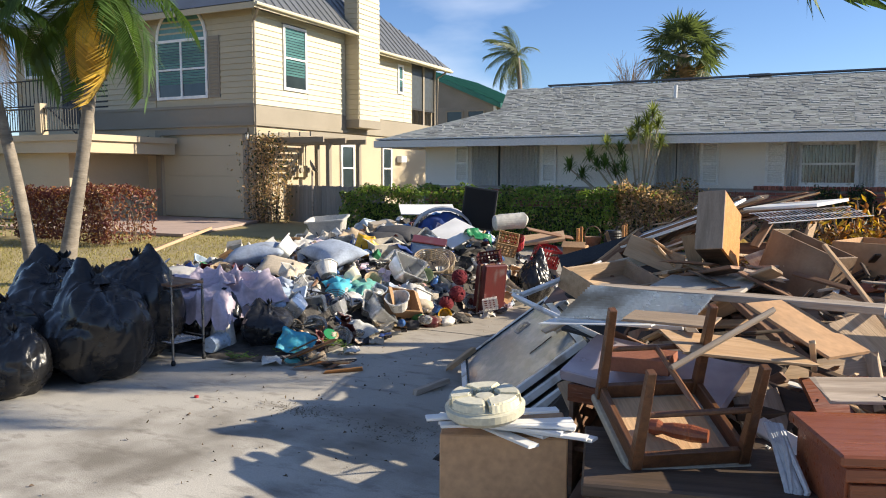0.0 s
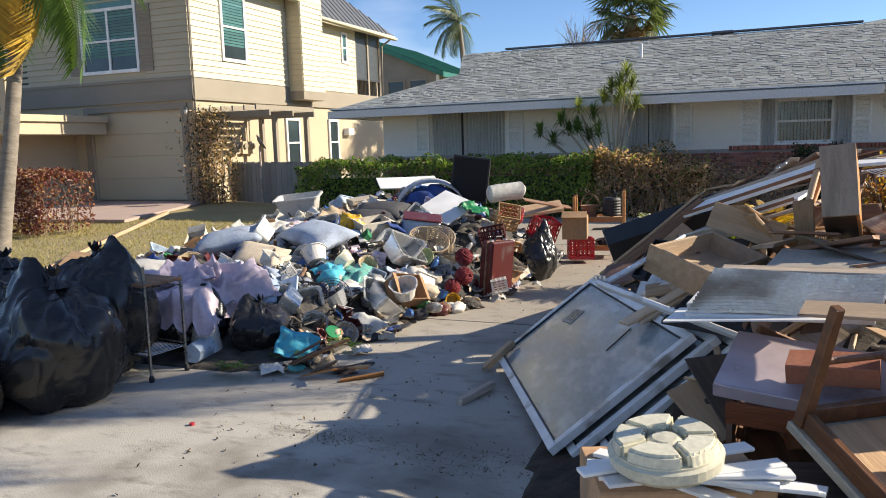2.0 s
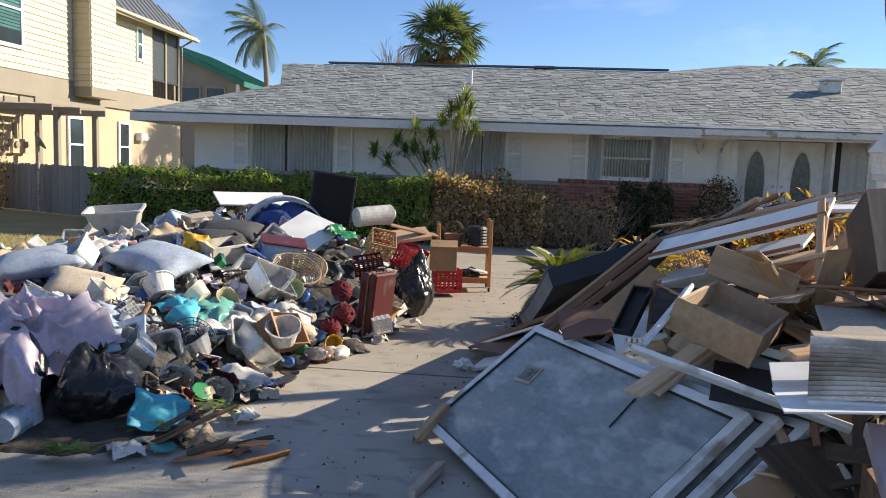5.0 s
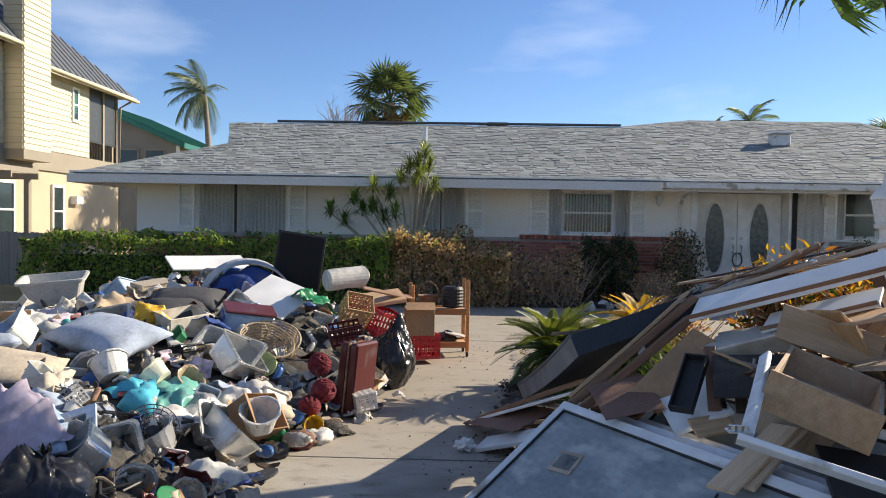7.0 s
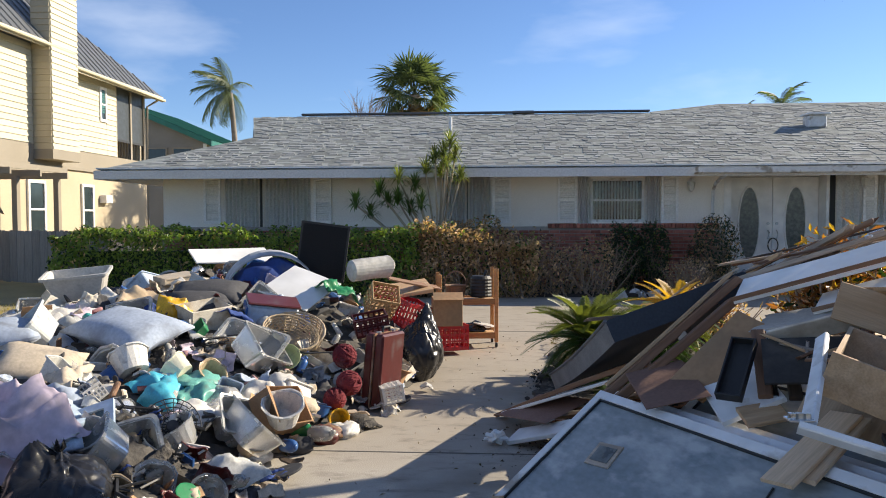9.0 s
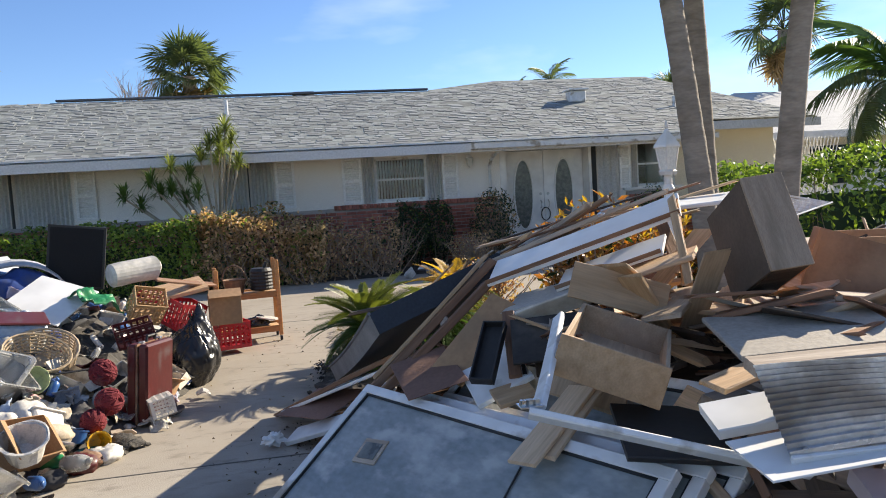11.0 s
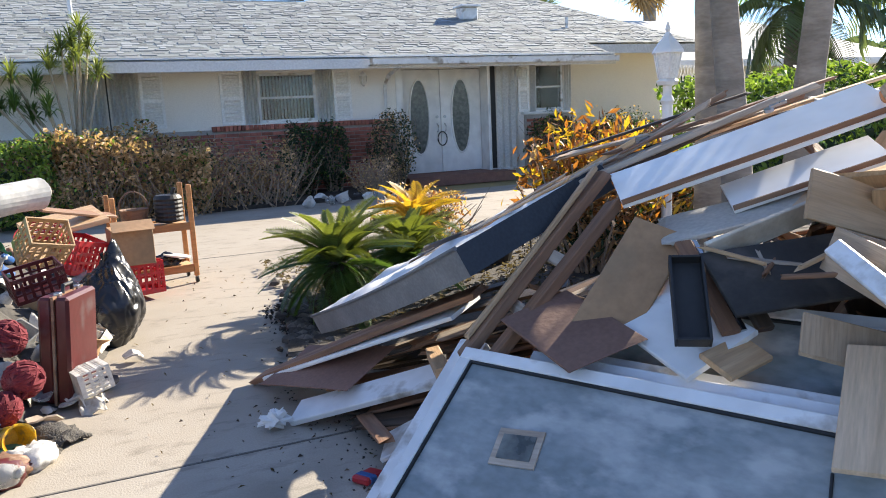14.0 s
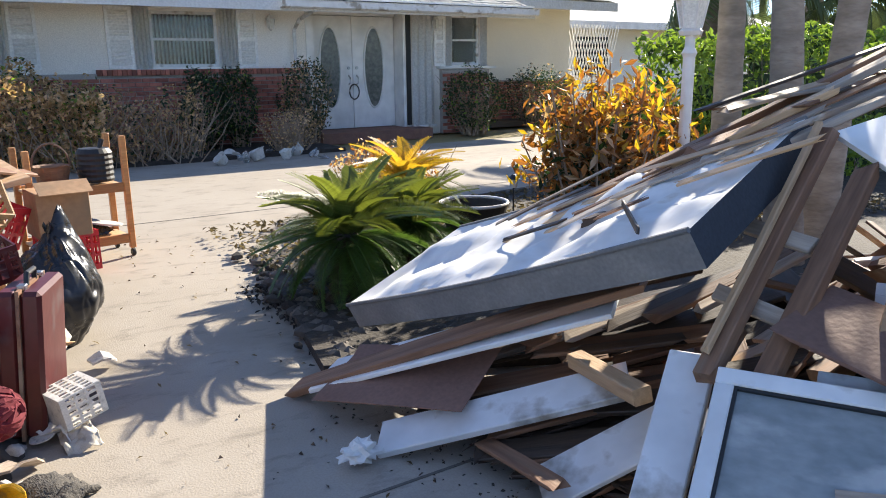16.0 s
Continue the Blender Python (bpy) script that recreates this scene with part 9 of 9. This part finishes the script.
def fan_palm(label, base, top, radius, n, size, seed, dead=8, far=True):
    r = random.Random(seed)
    t = thing("fan_palm", label, "palm tree")
    base, top = Vector(base), Vector(top)
    part("trunk", tube([base.lerp(top, k / 8) for k in range(9)], [radius * (1.2 - 0.3 * k / 8) for k in range(9)], 12), BARK, t)
    fans = []
    for s in range(2):
        bm = bmesh.new()
        add_tube(bm, [(0, 0, 0), (0.45, 0, 0.05), (0.55, 0, 0.03)], 0.012, 4)
        for k in range(26):
            a = radians(-120 + 240 * k / 25)
            d = Vector((math.cos(a), math.sin(a), -0.1 - 0.25 * abs(math.sin(a))))
            side = Vector((-math.sin(a), math.cos(a), 0.25 * (1 if k % 2 else -1))) * 0.023
            c = Vector((0.55, 0, 0.03))
            L = r.uniform(0.36, 0.6)
            p = [bm.verts.new(c), bm.verts.new(c + d * L * 0.6 + side), bm.verts.new(c + d * L - Vector((0, 0, 0.1))), bm.verts.new(c + d * L * 0.6 - side)]
            bm.faces.new(p)
        fans.append(mesh_of("fan_leaf", bm))
    for i in range(n + dead):
        k = i / n
        pitch = 84 - 125 * k + r.uniform(-10, 10) if i < n else -75 + r.uniform(-12, 12)
        part("fan_leaf", fans[i % 2], L_PALM_FAR if i < n else L_TAN, t, m=Matrix.Translation(top) @ Matrix.Rotation(radians(i * 137.5), 4, "Z") @ Matrix.Rotation(radians(-pitch), 4, "Y") @ Matrix.Rotation(radians(r.uniform(-40, 40)), 4, "X") @ Matrix.Scale(size * r.uniform(0.8, 1.15), 4))
    return t


fan_palm("large fan palm with dead brown skirt behind the roof", (-5.4, 35.2, 0), (-5.4, 35.2, 6.8), 0.3, 36, 1.95, 1, 26)
fan_palm("tall fan palm with sparse drooping leaves", (17.4, 28.6, 0), (17.4, 28.6, 6.9), 0.25, 24, 1.9, 2, 8)
fan_palm("small fan palm beyond the neighbour's roof", (15.0, 33, 0), (15.0, 33, 5.0), 0.2, 18, 1.2, 3, 4)
bare = thing("bare_tree", "leafless twiggy tree behind the roof", "tree", pose(-7.3, 33.0, 0))
part("trunk", tube([(0, 0, 0), (0.1, 0, 3), (0, 0, 5)], [0.12, 0.09, 0.05], 8), TWIG, bare)
bm = bmesh.new()
r0 = random.Random(4)
for k in range(46):
    a, L = r0.uniform(0, 6.28), r0.uniform(0.6, 1.3)
    p = Vector((0, 0, r0.uniform(4.2, 5.2)))
    q = p + Vector((math.cos(a) * L * 0.7, math.sin(a) * L * 0.7, L))
    add_tube(bm, [p, p.lerp(q, 0.5) + Vector((0, 0, -0.1)), q], [0.02, 0.012, 0.005], 4)
    for _ in range(3):
        w = q + Vector((r0.gauss(0, 0.25), r0.gauss(0, 0.25), r0.uniform(0.1, 0.4)))
        add_tube(bm, [p.lerp(q, r0.uniform(0.4, 0.9)), w], [0.008, 0.003], 3)
part("branchwork", bm, TWIG, bare)

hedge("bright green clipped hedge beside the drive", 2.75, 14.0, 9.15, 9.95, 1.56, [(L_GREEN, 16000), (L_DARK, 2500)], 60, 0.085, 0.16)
hedge("purple-leaved hedge before the tall house", -16.0, -12.9, 10.9, 12.3, 1.2, [(L_PURPLE, 7500), (L_ORANGE, 1500), (L_BROWN, 900)], 80, 0.08, 0.14)
hedge("brownish shrubs at the lawn's edge", -21.5, -17.0, 10.8, 12.2, 1.0, [(L_BROWN, 2600), (L_GREEN, 2000)], 60, 0.09, 0.2)

# dry lawn blades
n = 26000
px, py = nrg.uniform(-16.5, -6.2, n), nrg.uniform(5.0, 15.0, n)
keep = (px < -6.1) & (py < 14.5)
px, py = px[keep], py[keep]
n = len(px)
ang, hgt = nrg.uniform(0, 6.28, n), nrg.uniform(0.02, 0.06, n)
v = np.empty((n, 3, 3))
v[:, 0] = np.stack([px - 0.008 * np.cos(ang), py - 0.008 * np.sin(ang), np.full(n, -0.036)], 1)
v[:, 1] = np.stack([px + 0.008 * np.cos(ang), py + 0.008 * np.sin(ang), np.full(n, -0.036)], 1)
v[:, 2] = np.stack([px + nrg.normal(0, 0.03, n), py + nrg.normal(0, 0.03, n), hgt - 0.035], 1)
single("lawn_grass", raw_mesh("lawn_grass", v.reshape(-1, 3).tolist(), np.arange(n * 3).reshape(n, 3).tolist()), L_LAWN, "short dry yellow-green grass", "grass", kind="stuff")
# leaf litter and mulch in the beds
n = 5000
c = np.stack([nrg.uniform(-1.35, 4.5, n), nrg.uniform(7.9, 10.7, n), np.full(n, 0.06)], 1)
single("bed_litter", leaf_cloud("bed_litter", c, np.tile([0, 0, 1.0], (n, 1)), 0.06, 0.5, 0.5), leaf("litter_leaf", (0.13, 0.10, 0.07), (0.07, 0.055, 0.04), 0.8, 0.6), "dead leaves and mulch in the planting bed", "leaf litter", kind="stuff")

# soil and mulch spilled over the edge of the bed
n = 1900
c = np.stack([-1.38 + nrg.normal(0, 0.11, n), nrg.uniform(7.5, 9.0, n), nrg.uniform(0.0, 0.03, n)], 1)
single("spilled_mulch", leaf_cloud("spilled_mulch", c, np.tile([0, 0, 1.0], (n, 1)), 0.035, 0.7, 0.6, 0.4), SOIL, "dark mulch spilled from the bed over the concrete", "mulch", kind="stuff")
n = 260
c = np.stack([nrg.normal(-1.6, 0.18, n), nrg.uniform(5.9, 7.3, n), nrg.uniform(0.0, 0.01, n)], 1)
single("spilled_mulch", leaf_cloud("spilled_mulch", c, np.tile([0, 0, 1.0], (n, 1)), 0.014, 0.7, 0.6, 0.4), SOIL, "dark dirt and chips at the foot of the timber pile", "dirt", kind="stuff")

# dark twigs and leaf crumbs swept into patches on the drive
n = 520
c = np.concatenate([np.stack([nrg.normal(-1.7, 0.17, n // 2), nrg.normal(3.8, 0.1, n // 2), nrg.uniform(0.004, 0.02, n // 2)], 1), np.stack([nrg.normal(-2.5, 0.22, n // 2), nrg.normal(3.88, 0.07, n // 2), nrg.uniform(0.004, 0.014, n // 2)], 1)])
single("drive_litter", leaf_cloud("drive_litter", c, np.tile([0, 0, 1.0], (n, 1)), 0.02, 0.3, 0.4, 0.1), leaf("dark_leaf_crumbs", (0.13, 0.11, 0.085), (0.22, 0.19, 0.16), 0.9, 0.6), "dark twigs and leaf crumbs on the concrete", "litter", kind="stuff")
n = 170
c = np.stack([nrg.uniform(-3.4, -1.5, n), nrg.uniform(2.2, 12.0, n), nrg.uniform(0.003, 0.01, n)], 1)
single("drive_litter", leaf_cloud("drive_litter", c, np.tile([0, 0, 1.0], (n, 1)), 0.028, 0.35, 0.4, 0.3), leaf("dry_leaf_crumbs", (0.20, 0.15, 0.10), (0.10, 0.075, 0.05), 0.9, 0.6), "dry leaf crumbs scattered over the concrete", "litter", kind="stuff")
# crumbled edging of the bed
cv, cf = [], []
clod = raw_mesh("t", *(lambda b_: ([tuple(v_.co) for v_ in b_.verts], [tuple(v_.index for v_ in f_.verts) for f_ in b_.faces]))(blob((1, 0.8, 0.6), 1, 0.5, 2.0, 3)))
base_v = [v_.co.copy() for v_ in clod.vertices]
base_f = [tuple(p_.vertices) for p_ in clod.polygons]
for i in range(330):
    t_ = rngl.random()
    x, y = -1.62 + 0.42 * t_ + rngl.gauss(0.06, 0.10), 7.55 + 2.1 * t_ + rngl.gauss(0, 0.08)
    sz, tw = rngl.uniform(0.012, 0.055), rngl.uniform(0, 6.28)
    off, r_m = len(cv), Matrix.Rotation(tw, 3, "Z")
    cv += [tuple(r_m @ (q_ * sz) + Vector((x, y, 0.02 + sz * 0.3))) for q_ in base_v]
    cf += [tuple(k_ + off for k_ in f_) for f_ in base_f]
single("soil_clods", raw_mesh("soil_clods", cv, cf), mat("grey_clod", (0.07, 0.06, 0.05), (0.14, 0.12, 0.10), rough=0.95, scale=12, island=True, var=0.5), "crumbled soil and stones along the edge of the bed", "soil", kind="stuff")
# black cables tangled in the heap
for i, (x, y) in enumerate(((-3.75, 6.25), (-3.6, 5.75), (-4.05, 6.0), (-3.45, 7.6), (-3.95, 7.3), (-3.3, 6.75), (-4.5, 7.35), (-3.7, 5.35))):
    cb = random.Random(60 + i)
    z = heap_left(x, y) + 0.06
    t = thing("cable_tangle", "tangle of thin black cables on the heap", "cable", pose(x, y, z), group="cable tangles on the heap")
    for j in range(5):
        pts = [Vector((cb.gauss(0, 0.16), cb.gauss(0, 0.16), cb.uniform(-0.03, 0.07))) for _ in range(7)]
        fine = []
        for p_, q_, w_ in zip(pts, pts[1:], pts[2:]):
            for k_ in range(5):
                u_ = k_ / 5
                fine.append(p_.lerp(q_, u_).lerp(q_.lerp(w_, u_), 0.5 + 0.5 * u_ * 0))
        part("cable", tube(fine, cb.choice((0.005, 0.007, 0.01)), 5), [BLACK, GREYF, BLACK, WHITE_PL, BLACK][j], t)

# ---- lamp post, fence, pergola and neighbours ----
lp = thing("lamp_post", "white garden lamp post with a glazed lantern", "lamp post", pose(1.5, 8.3, 0))
part("post", lathe([(0.0, 0), (0.09, 0), (0.09, 0.12), (0.05, 0.16), (0.042, 0.5), (0.042, 1.35), (0.055, 1.38), (0.035, 1.42), (0.035, 1.5), (0.0, 1.5)], 16), WHITE_PAINT, lp)
part("base_ring", lathe([(0.0, 1.5), (0.075, 1.5), (0.085, 1.53), (0.06, 1.55), (0.0, 1.55)], 8), WHITE_PAINT, lp)
part("glass", lathe([(0.0, 1.55), (0.07, 1.55), (0.108, 1.74), (0.0, 1.74)], 6), mat("frosted_lantern_glass", (0.78, 0.78, 0.74), (0.7, 0.7, 0.66), rough=0.2, bump=0.02), lp)
for k in range(6):
    a = k * math.pi / 3
    part("bar", tube([(0.073 * math.cos(a), 0.073 * math.sin(a), 1.55), (0.112 * math.cos(a), 0.112 * math.sin(a), 1.75)], 0.007, 5), WHITE_PAINT, lp)
part("roof", lathe([(0.0, 1.74), (0.13, 1.74), (0.125, 1.76), (0.08, 1.82), (0.04, 1.86), (0.03, 1.88), (0.015, 1.90), (0.022, 1.92), (0.006, 1.97), (0.0, 1.98)], 6), WHITE_PAINT, lp)
pl = thing("path_light", "small black solar path light", "path light", pose(1.05, 9.7, 0.05))
part("stake", tube([(0, 0, 0), (0, 0, 0.24)], 0.008, 6), IRON, pl)
part("lantern", lathe([(0.0, 0.24), (0.03, 0.24), (0.04, 0.31), (0.0, 0.31)], 8), mat("lamp_glass", (0.75, 0.75, 0.7)), pl)
part("cap", lathe([(0.0, 0.36), (0.02, 0.35), (0.055, 0.315), (0.0, 0.31)], 8), IRON, pl)
hoop = thing("planter", "dark round planter with a pale rim", "planter", pose(0.45, 9.45, 0.05))
part("pot", lathe([(0.0, 0), (0.22, 0), (0.27, 0.2), (0.24, 0.2), (0.2, 0.03), (0.0, 0.03)], 24), BLACK, hoop)
bm = bmesh.new()
add_tube(bm, [(0.27 * math.cos(2 * math.pi * i / 28), 0.27 * math.sin(2 * math.pi * i / 28), 0.21) for i in range(29)], 0.012, 6, cap=False)
part("rim", bm, WHITE_PAINT, hoop)

FENCE = mat("grey_stained_fence", (0.25, 0.235, 0.205), (0.20, 0.19, 0.165), rough=0.85, scale=3, detail=20, stretch=(6, 6, 1), bump=0.3, var=0.12)
fence = thing("board_fence", "grey dog-eared board fence between the houses", "fence")
a, b = Vector((-15.2, 19.7, 0)), Vector((-9.9, 17.2, 0))
fl = (b - a).length
fm = frame_of(a, b - a, Vector((0, 0, 1)).cross(b - a))
bm = bmesh.new()
q = [(-0.068, 0), (0.068, 0), (0.068, 1.12), (0.045, 1.17), (-0.045, 1.17), (-0.068, 1.12)]
f0 = [bm.verts.new((x, -0.01, z)) for x, z in q]
f1 = [bm.verts.new((x, 0.01, z)) for x, z in q]
bm.faces.new(f0)
bm.faces.new(f1[::-1])
for i in range(6):
    bm.faces.new((f0[i], f1[i], f1[(i + 1) % 6], f0[(i + 1) % 6]))
bme = mesh_of("board", bm)
for i in range(int(fl / 0.142)):
    part("board", bme, FENCE, fence, m=fm @ Matrix.Translation((0.07 + i * 0.142, 0.004 * (i % 2), rngl.uniform(-0.012, 0.012))))
for z in (0.3, 0.95):
    part("rail", span(0, fl, 0.015, 0.055, z, z + 0.08), FENCE, fence, m=fm)
perg = thing("pergola", "tan wooden pergola with climbing vine beside the tall house", "pergola")
for x, y in ((-15.45, 19.0), (-13.9, 20.3), (-15.3, 21.6), (-13.6, 21.6)):
    part("post", span(x - 0.07, x + 0.07, y - 0.07, y + 0.07, 0, 2.5, 0.005), TRIM_TAUPE, perg)
for y in (19.2, 20.4, 21.6):
    part("beam", span(-15.75, -13.3, y - 0.03, y + 0.03, 2.5, 2.66), TRIM_TAUPE, perg)
for i in range(6):
    x = -15.5 + i * 0.4
    part("rafter", span(x - 0.025, x + 0.025, 18.8, 21.9, 2.66, 2.8), TRIM_TAUPE, perg)
vine = thing("climbing_vine", "sparse climbing vine with pale flowers on the pergola", "vine")
c = np.stack([nrg.normal(-15.3, 0.35, 2600), nrg.normal(18.9, 0.25, 2600), nrg.uniform(0.05, 2.75, 2600)], 1)
part("foliage", leaf_cloud("foliage", c, np.tile([0, -1.0, 0.2], (2600, 1)), 0.085, 0.6), L_BROWN, vine)
part("foliage", leaf_cloud("foliage", c[:1300] + nrg.normal(0, 0.1, (1300, 3)), np.tile([0, -1.0, 0.2], (1300, 1)), 0.08, 0.6), L_DARK, vine)
part("twig_growth", twigs(50, -15.7, -14.9, 18.7, 19.1, 0, 2.7, 0.009, 0.3), TWIG, vine)
dish = thing("satellite_dish", "grey satellite dish on a pole beside the fence", "satellite dish", pose(-13.3, 18.6, 0))
part("pole", tube([(0, 0, 0), (0, 0, 1.6)], 0.03, 8), GREY_WOOD, dish)
part("dish", lathe([(0.0, 0.0), (0.10, 0.012), (0.2, 0.055), (0.24, 0.085), (0.23, 0.09), (0.1, 0.025), (0.0, 0.012)], 22), TRIM_TAUPE, dish, m=pose(0.05, -0.1, 1.7, 60, 0, 130))
part("arm", tube([(0.05, -0.1, 1.6), (0.3, -0.35, 1.7)], 0.012, 6), IRON, dish)
meter = thing("electric_meters", "grey electric meter boxes and conduits on the wall", "meter box", pose(HX + 0.02, 20.6, 1.4))
for i in range(3):
    bx_ = part("meter_box", span(0, 0.15, i * 0.4, i * 0.4 + 0.28, 0, 0.4, 0.01), STUCCO, meter)
    part("dial", lathe([(0, 0), (0.09, 0), (0.09, 0.06), (0, 0.07)], 14), TRIM_TAUPE, bx_, m=pose(0.15, i * 0.4 + 0.14, 0.25, 0, 90, 0))
    part("conduit", tube([(0.06, i * 0.4 + 0.14, 0.4), (0.06, i * 0.4 + 0.14, 0.9 + 0.1 * i)], 0.02, 6), TRIM_TAUPE, meter)

gh = thing("green_roof_house", "distant house with a green metal roof", "house", pose(-22.5, 47.0, 0))
GREY_SIDING = mat("grey_brown_siding", (0.30, 0.275, 0.235), (0.26, 0.24, 0.205), rough=0.8, scale=1, detail=40, bump=0.1)
bm = slab_poly([(-8, 0), (3.2, 0), (3.2, 9), (-8, 9)], 0, 6.0)
part("wall", bm, GREY_SIDING, gh)
bm = bmesh.new()
bm.free()
for yy in (0.0, 9.0):
    bm = bmesh.new()
    bm.faces.new([bm.verts.new(p) for p in ((-8, yy, 6.0), (3.2, yy, 6.0), (-2.4, yy, 8.4))])
    part("gable", bm, GREY_SIDING, gh)
for x0_, x1_ in ((-0.4, 0.7), (1.2, 2.3)):
    w_ = part("window", span(x0_, x1_, -0.05, 0.0, 4.3, 5.7), WINDOW_GLASS, gh)
    part("frame", wall_with_holes(x0_ - 0.1, x1_ + 0.1, 4.2, 5.8, -0.09, -0.05, [(x0_, x1_, 4.3, 5.7)]), TRIM_TAUPE, w_)
part("trim", span(3.05, 3.25, -0.1, 0.0, 0, 6.0), WHITE_PAINT, gh)
GREEN_ROOF = mat("green_metal_roof", (0.03, 0.16, 0.11), (0.025, 0.13, 0.09), rough=0.4, metal=0.3, scale=2)
for sx in (-1, 1):
    bm = bmesh.new()
    lo_, hi_ = (-2.4 + sx * 6.1, 5.82), (-2.4, 8.43)
    v = [bm.verts.new(p) for yy in (-0.5, 9.5) for p in ((lo_[0], yy, lo_[1]), (hi_[0], yy, hi_[1]), (hi_[0], yy, hi_[1] + 0.32), (lo_[0], yy, lo_[1] + 0.32))]
    for f in ((0, 1, 2, 3), (7, 6, 5, 4), (0, 4, 5, 1), (3, 2, 6, 7), (0, 3, 7, 4), (1, 5, 6, 2)):
        bm.faces.new([v[k] for k in f])
    grf = part("roof", bm, GREEN_ROOF, gh)
    for i in range(20):
        yy = -0.4 + i * 0.5
        part("seam", tube([(lo_[0], yy, lo_[1] + 0.34), (hi_[0], yy, hi_[1] + 0.34)], 0.03, 4), GREEN_ROOF, grf)
nh = thing("neighbour_house", "white neighbour house with a pale roof", "house", pose(11.3, 22.2, 0))
part("wall", span(0.8, 12, 1, 9, 0, 2.7), WHITE_WALL, nh)
part("window", span(3, 4.4, 0.94, 1.0, 1.0, 2.2), WINDOW_GLASS, nh)
bm = bmesh.new()
for poly in ([(0, 0, 2.6), (13, 0, 2.6), (10, 5, 4.4), (3, 5, 4.4)], [(0, 0, 2.6), (3, 5, 4.4), (0, 10, 2.6)], [(13, 0, 2.6), (13, 10, 2.6), (10, 5, 4.4)], [(0, 10, 2.6), (3, 5, 4.4), (10, 5, 4.4), (13, 10, 2.6)]):
    bm.faces.new([bm.verts.new(p) for p in poly])
part("roof", bm, mat("pale_roof", (0.48, 0.48, 0.47), (0.42, 0.42, 0.41), rough=0.8), nh)
part("fascia", span(0, 13, -0.05, 0.0, 2.4, 2.62), WHITE_PAINT, nh)
lat = part("lattice", span(-1.3, 0.0, -3.0, -2.97, 0.0, 0.12), WHITE_PAINT, nh)
for i in range(16):
    part("lath", tube([(-1.3 + 0.1 * i, -3.0, 0.1), (-1.3 + 0.1 * i + 0.6, -3.0, 2.3)], 0.014, 4), WHITE_PAINT, lat)
    part("lath", tube([(-0.7 + 0.1 * i, -3.02, 0.1), (-1.3 + 0.1 * i, -3.02, 2.3)], 0.014, 4), WHITE_PAINT, lat)
# far line of trees closing the view
nt = 9000
tx = nrg.uniform(-110, 110, nt)
ty = 75 + nrg.normal(0, 3, nt)
tz = np.array([(1.5 + 4.0 * (0.5 + 0.5 * noise.noise(Vector((x * 0.07, 1, 0)))) ) for x in tx]) * nrg.random(nt) ** 0.6
single("far_trees", leaf_cloud("far_trees", np.stack([tx, ty, tz], 1), np.tile([0, -1.0, 0.4], (nt, 1)), 1.4, 0.8), L_PALM_FAR, "far line of trees and scrub", "trees", kind="stuff")
nt = 7000
ty = nrg.uniform(-20, 75, nt)
tx = 48 + nrg.normal(0, 2, nt)
tz = np.array([(2 + 4.5 * (0.5 + 0.5 * noise.noise(Vector((y * 0.1, 7, 0))))) for y in ty]) * nrg.random(nt) ** 0.6
single("far_trees", leaf_cloud("far_trees", np.stack([tx, ty, tz], 1), np.tile([-1.0, 0, 0.4], (nt, 1)), 1.3, 0.8), L_PALM_FAR, "far line of trees and scrub", "trees", kind="stuff")

# white litter on the concrete by the house wall
for i in range(16):
    drop(rngl.choice(["plastic_tub", "bowl", "plastic_bottle", "lid", "plastic_bag"]), rngl.uniform(0.2, 2.0), rngl.uniform(15.0, 16.0), 0.03, rngl.uniform(0.12, 0.24), (rngl.uniform(-60, 60), rngl.uniform(-60, 60), rngl.uniform(0, 360)), 0, "dropped by the house wall")

# ---- bricks of the house base ----
brk = mesh_of("brick", box((0.195, 0.03, 0.057), bevel=0.003))
row = mesh_of("rowlock_brick", box((0.062, 0.13, 0.09), bevel=0.003))
bases = [o for o in ranch.children if o.name.startswith("brick_base")]
main_base, right_base, wing_base = bases[0], bases[1], bases[2]
for r_ in range(17):
    for k in range(16):
        x = -0.75 + k * 0.205 + (0.1025 if r_ % 2 else 0)
        if x < 2.52:
            part("brick", brk, BRICK, main_base, m=Matrix.Translation((x, FY - 0.105, 0.04 + r_ * 0.069)))
for k in range(47):
    part("rowlock_brick", row, BRICK, main_base, m=Matrix.Translation((-0.85 + k * 0.072, FY - 0.10, 1.265)))
for r_ in range(17):
    for k in range(6):
        x = 5.55 + k * 0.205 + (0.1025 if r_ % 2 else 0)
        if x < 6.55:
            part("brick", brk, BRICK, right_base, m=Matrix.Translation((x, FY - 0.105, 0.04 + r_ * 0.069)))
for r_ in range(14):
    for k in range(15):
        part("brick", brk, BRICK, wing_base, m=Matrix.Translation((6.72 + k * 0.205 + (0.1025 if r_ % 2 else 0), 18.395, 0.04 + r_ * 0.069)))
bm = bmesh.new()
for r_ in range(17):
    for k in range(39):
        add_box(bm, (0.195, 0.03, 0.057), (-8.75 + k * 0.205 + (0.1025 if r_ % 2 else 0), FY - 0.105, 0.04 + r_ * 0.069))
tagged(part("far_bricks", bm, BRICK, main_base), kind="stuff")
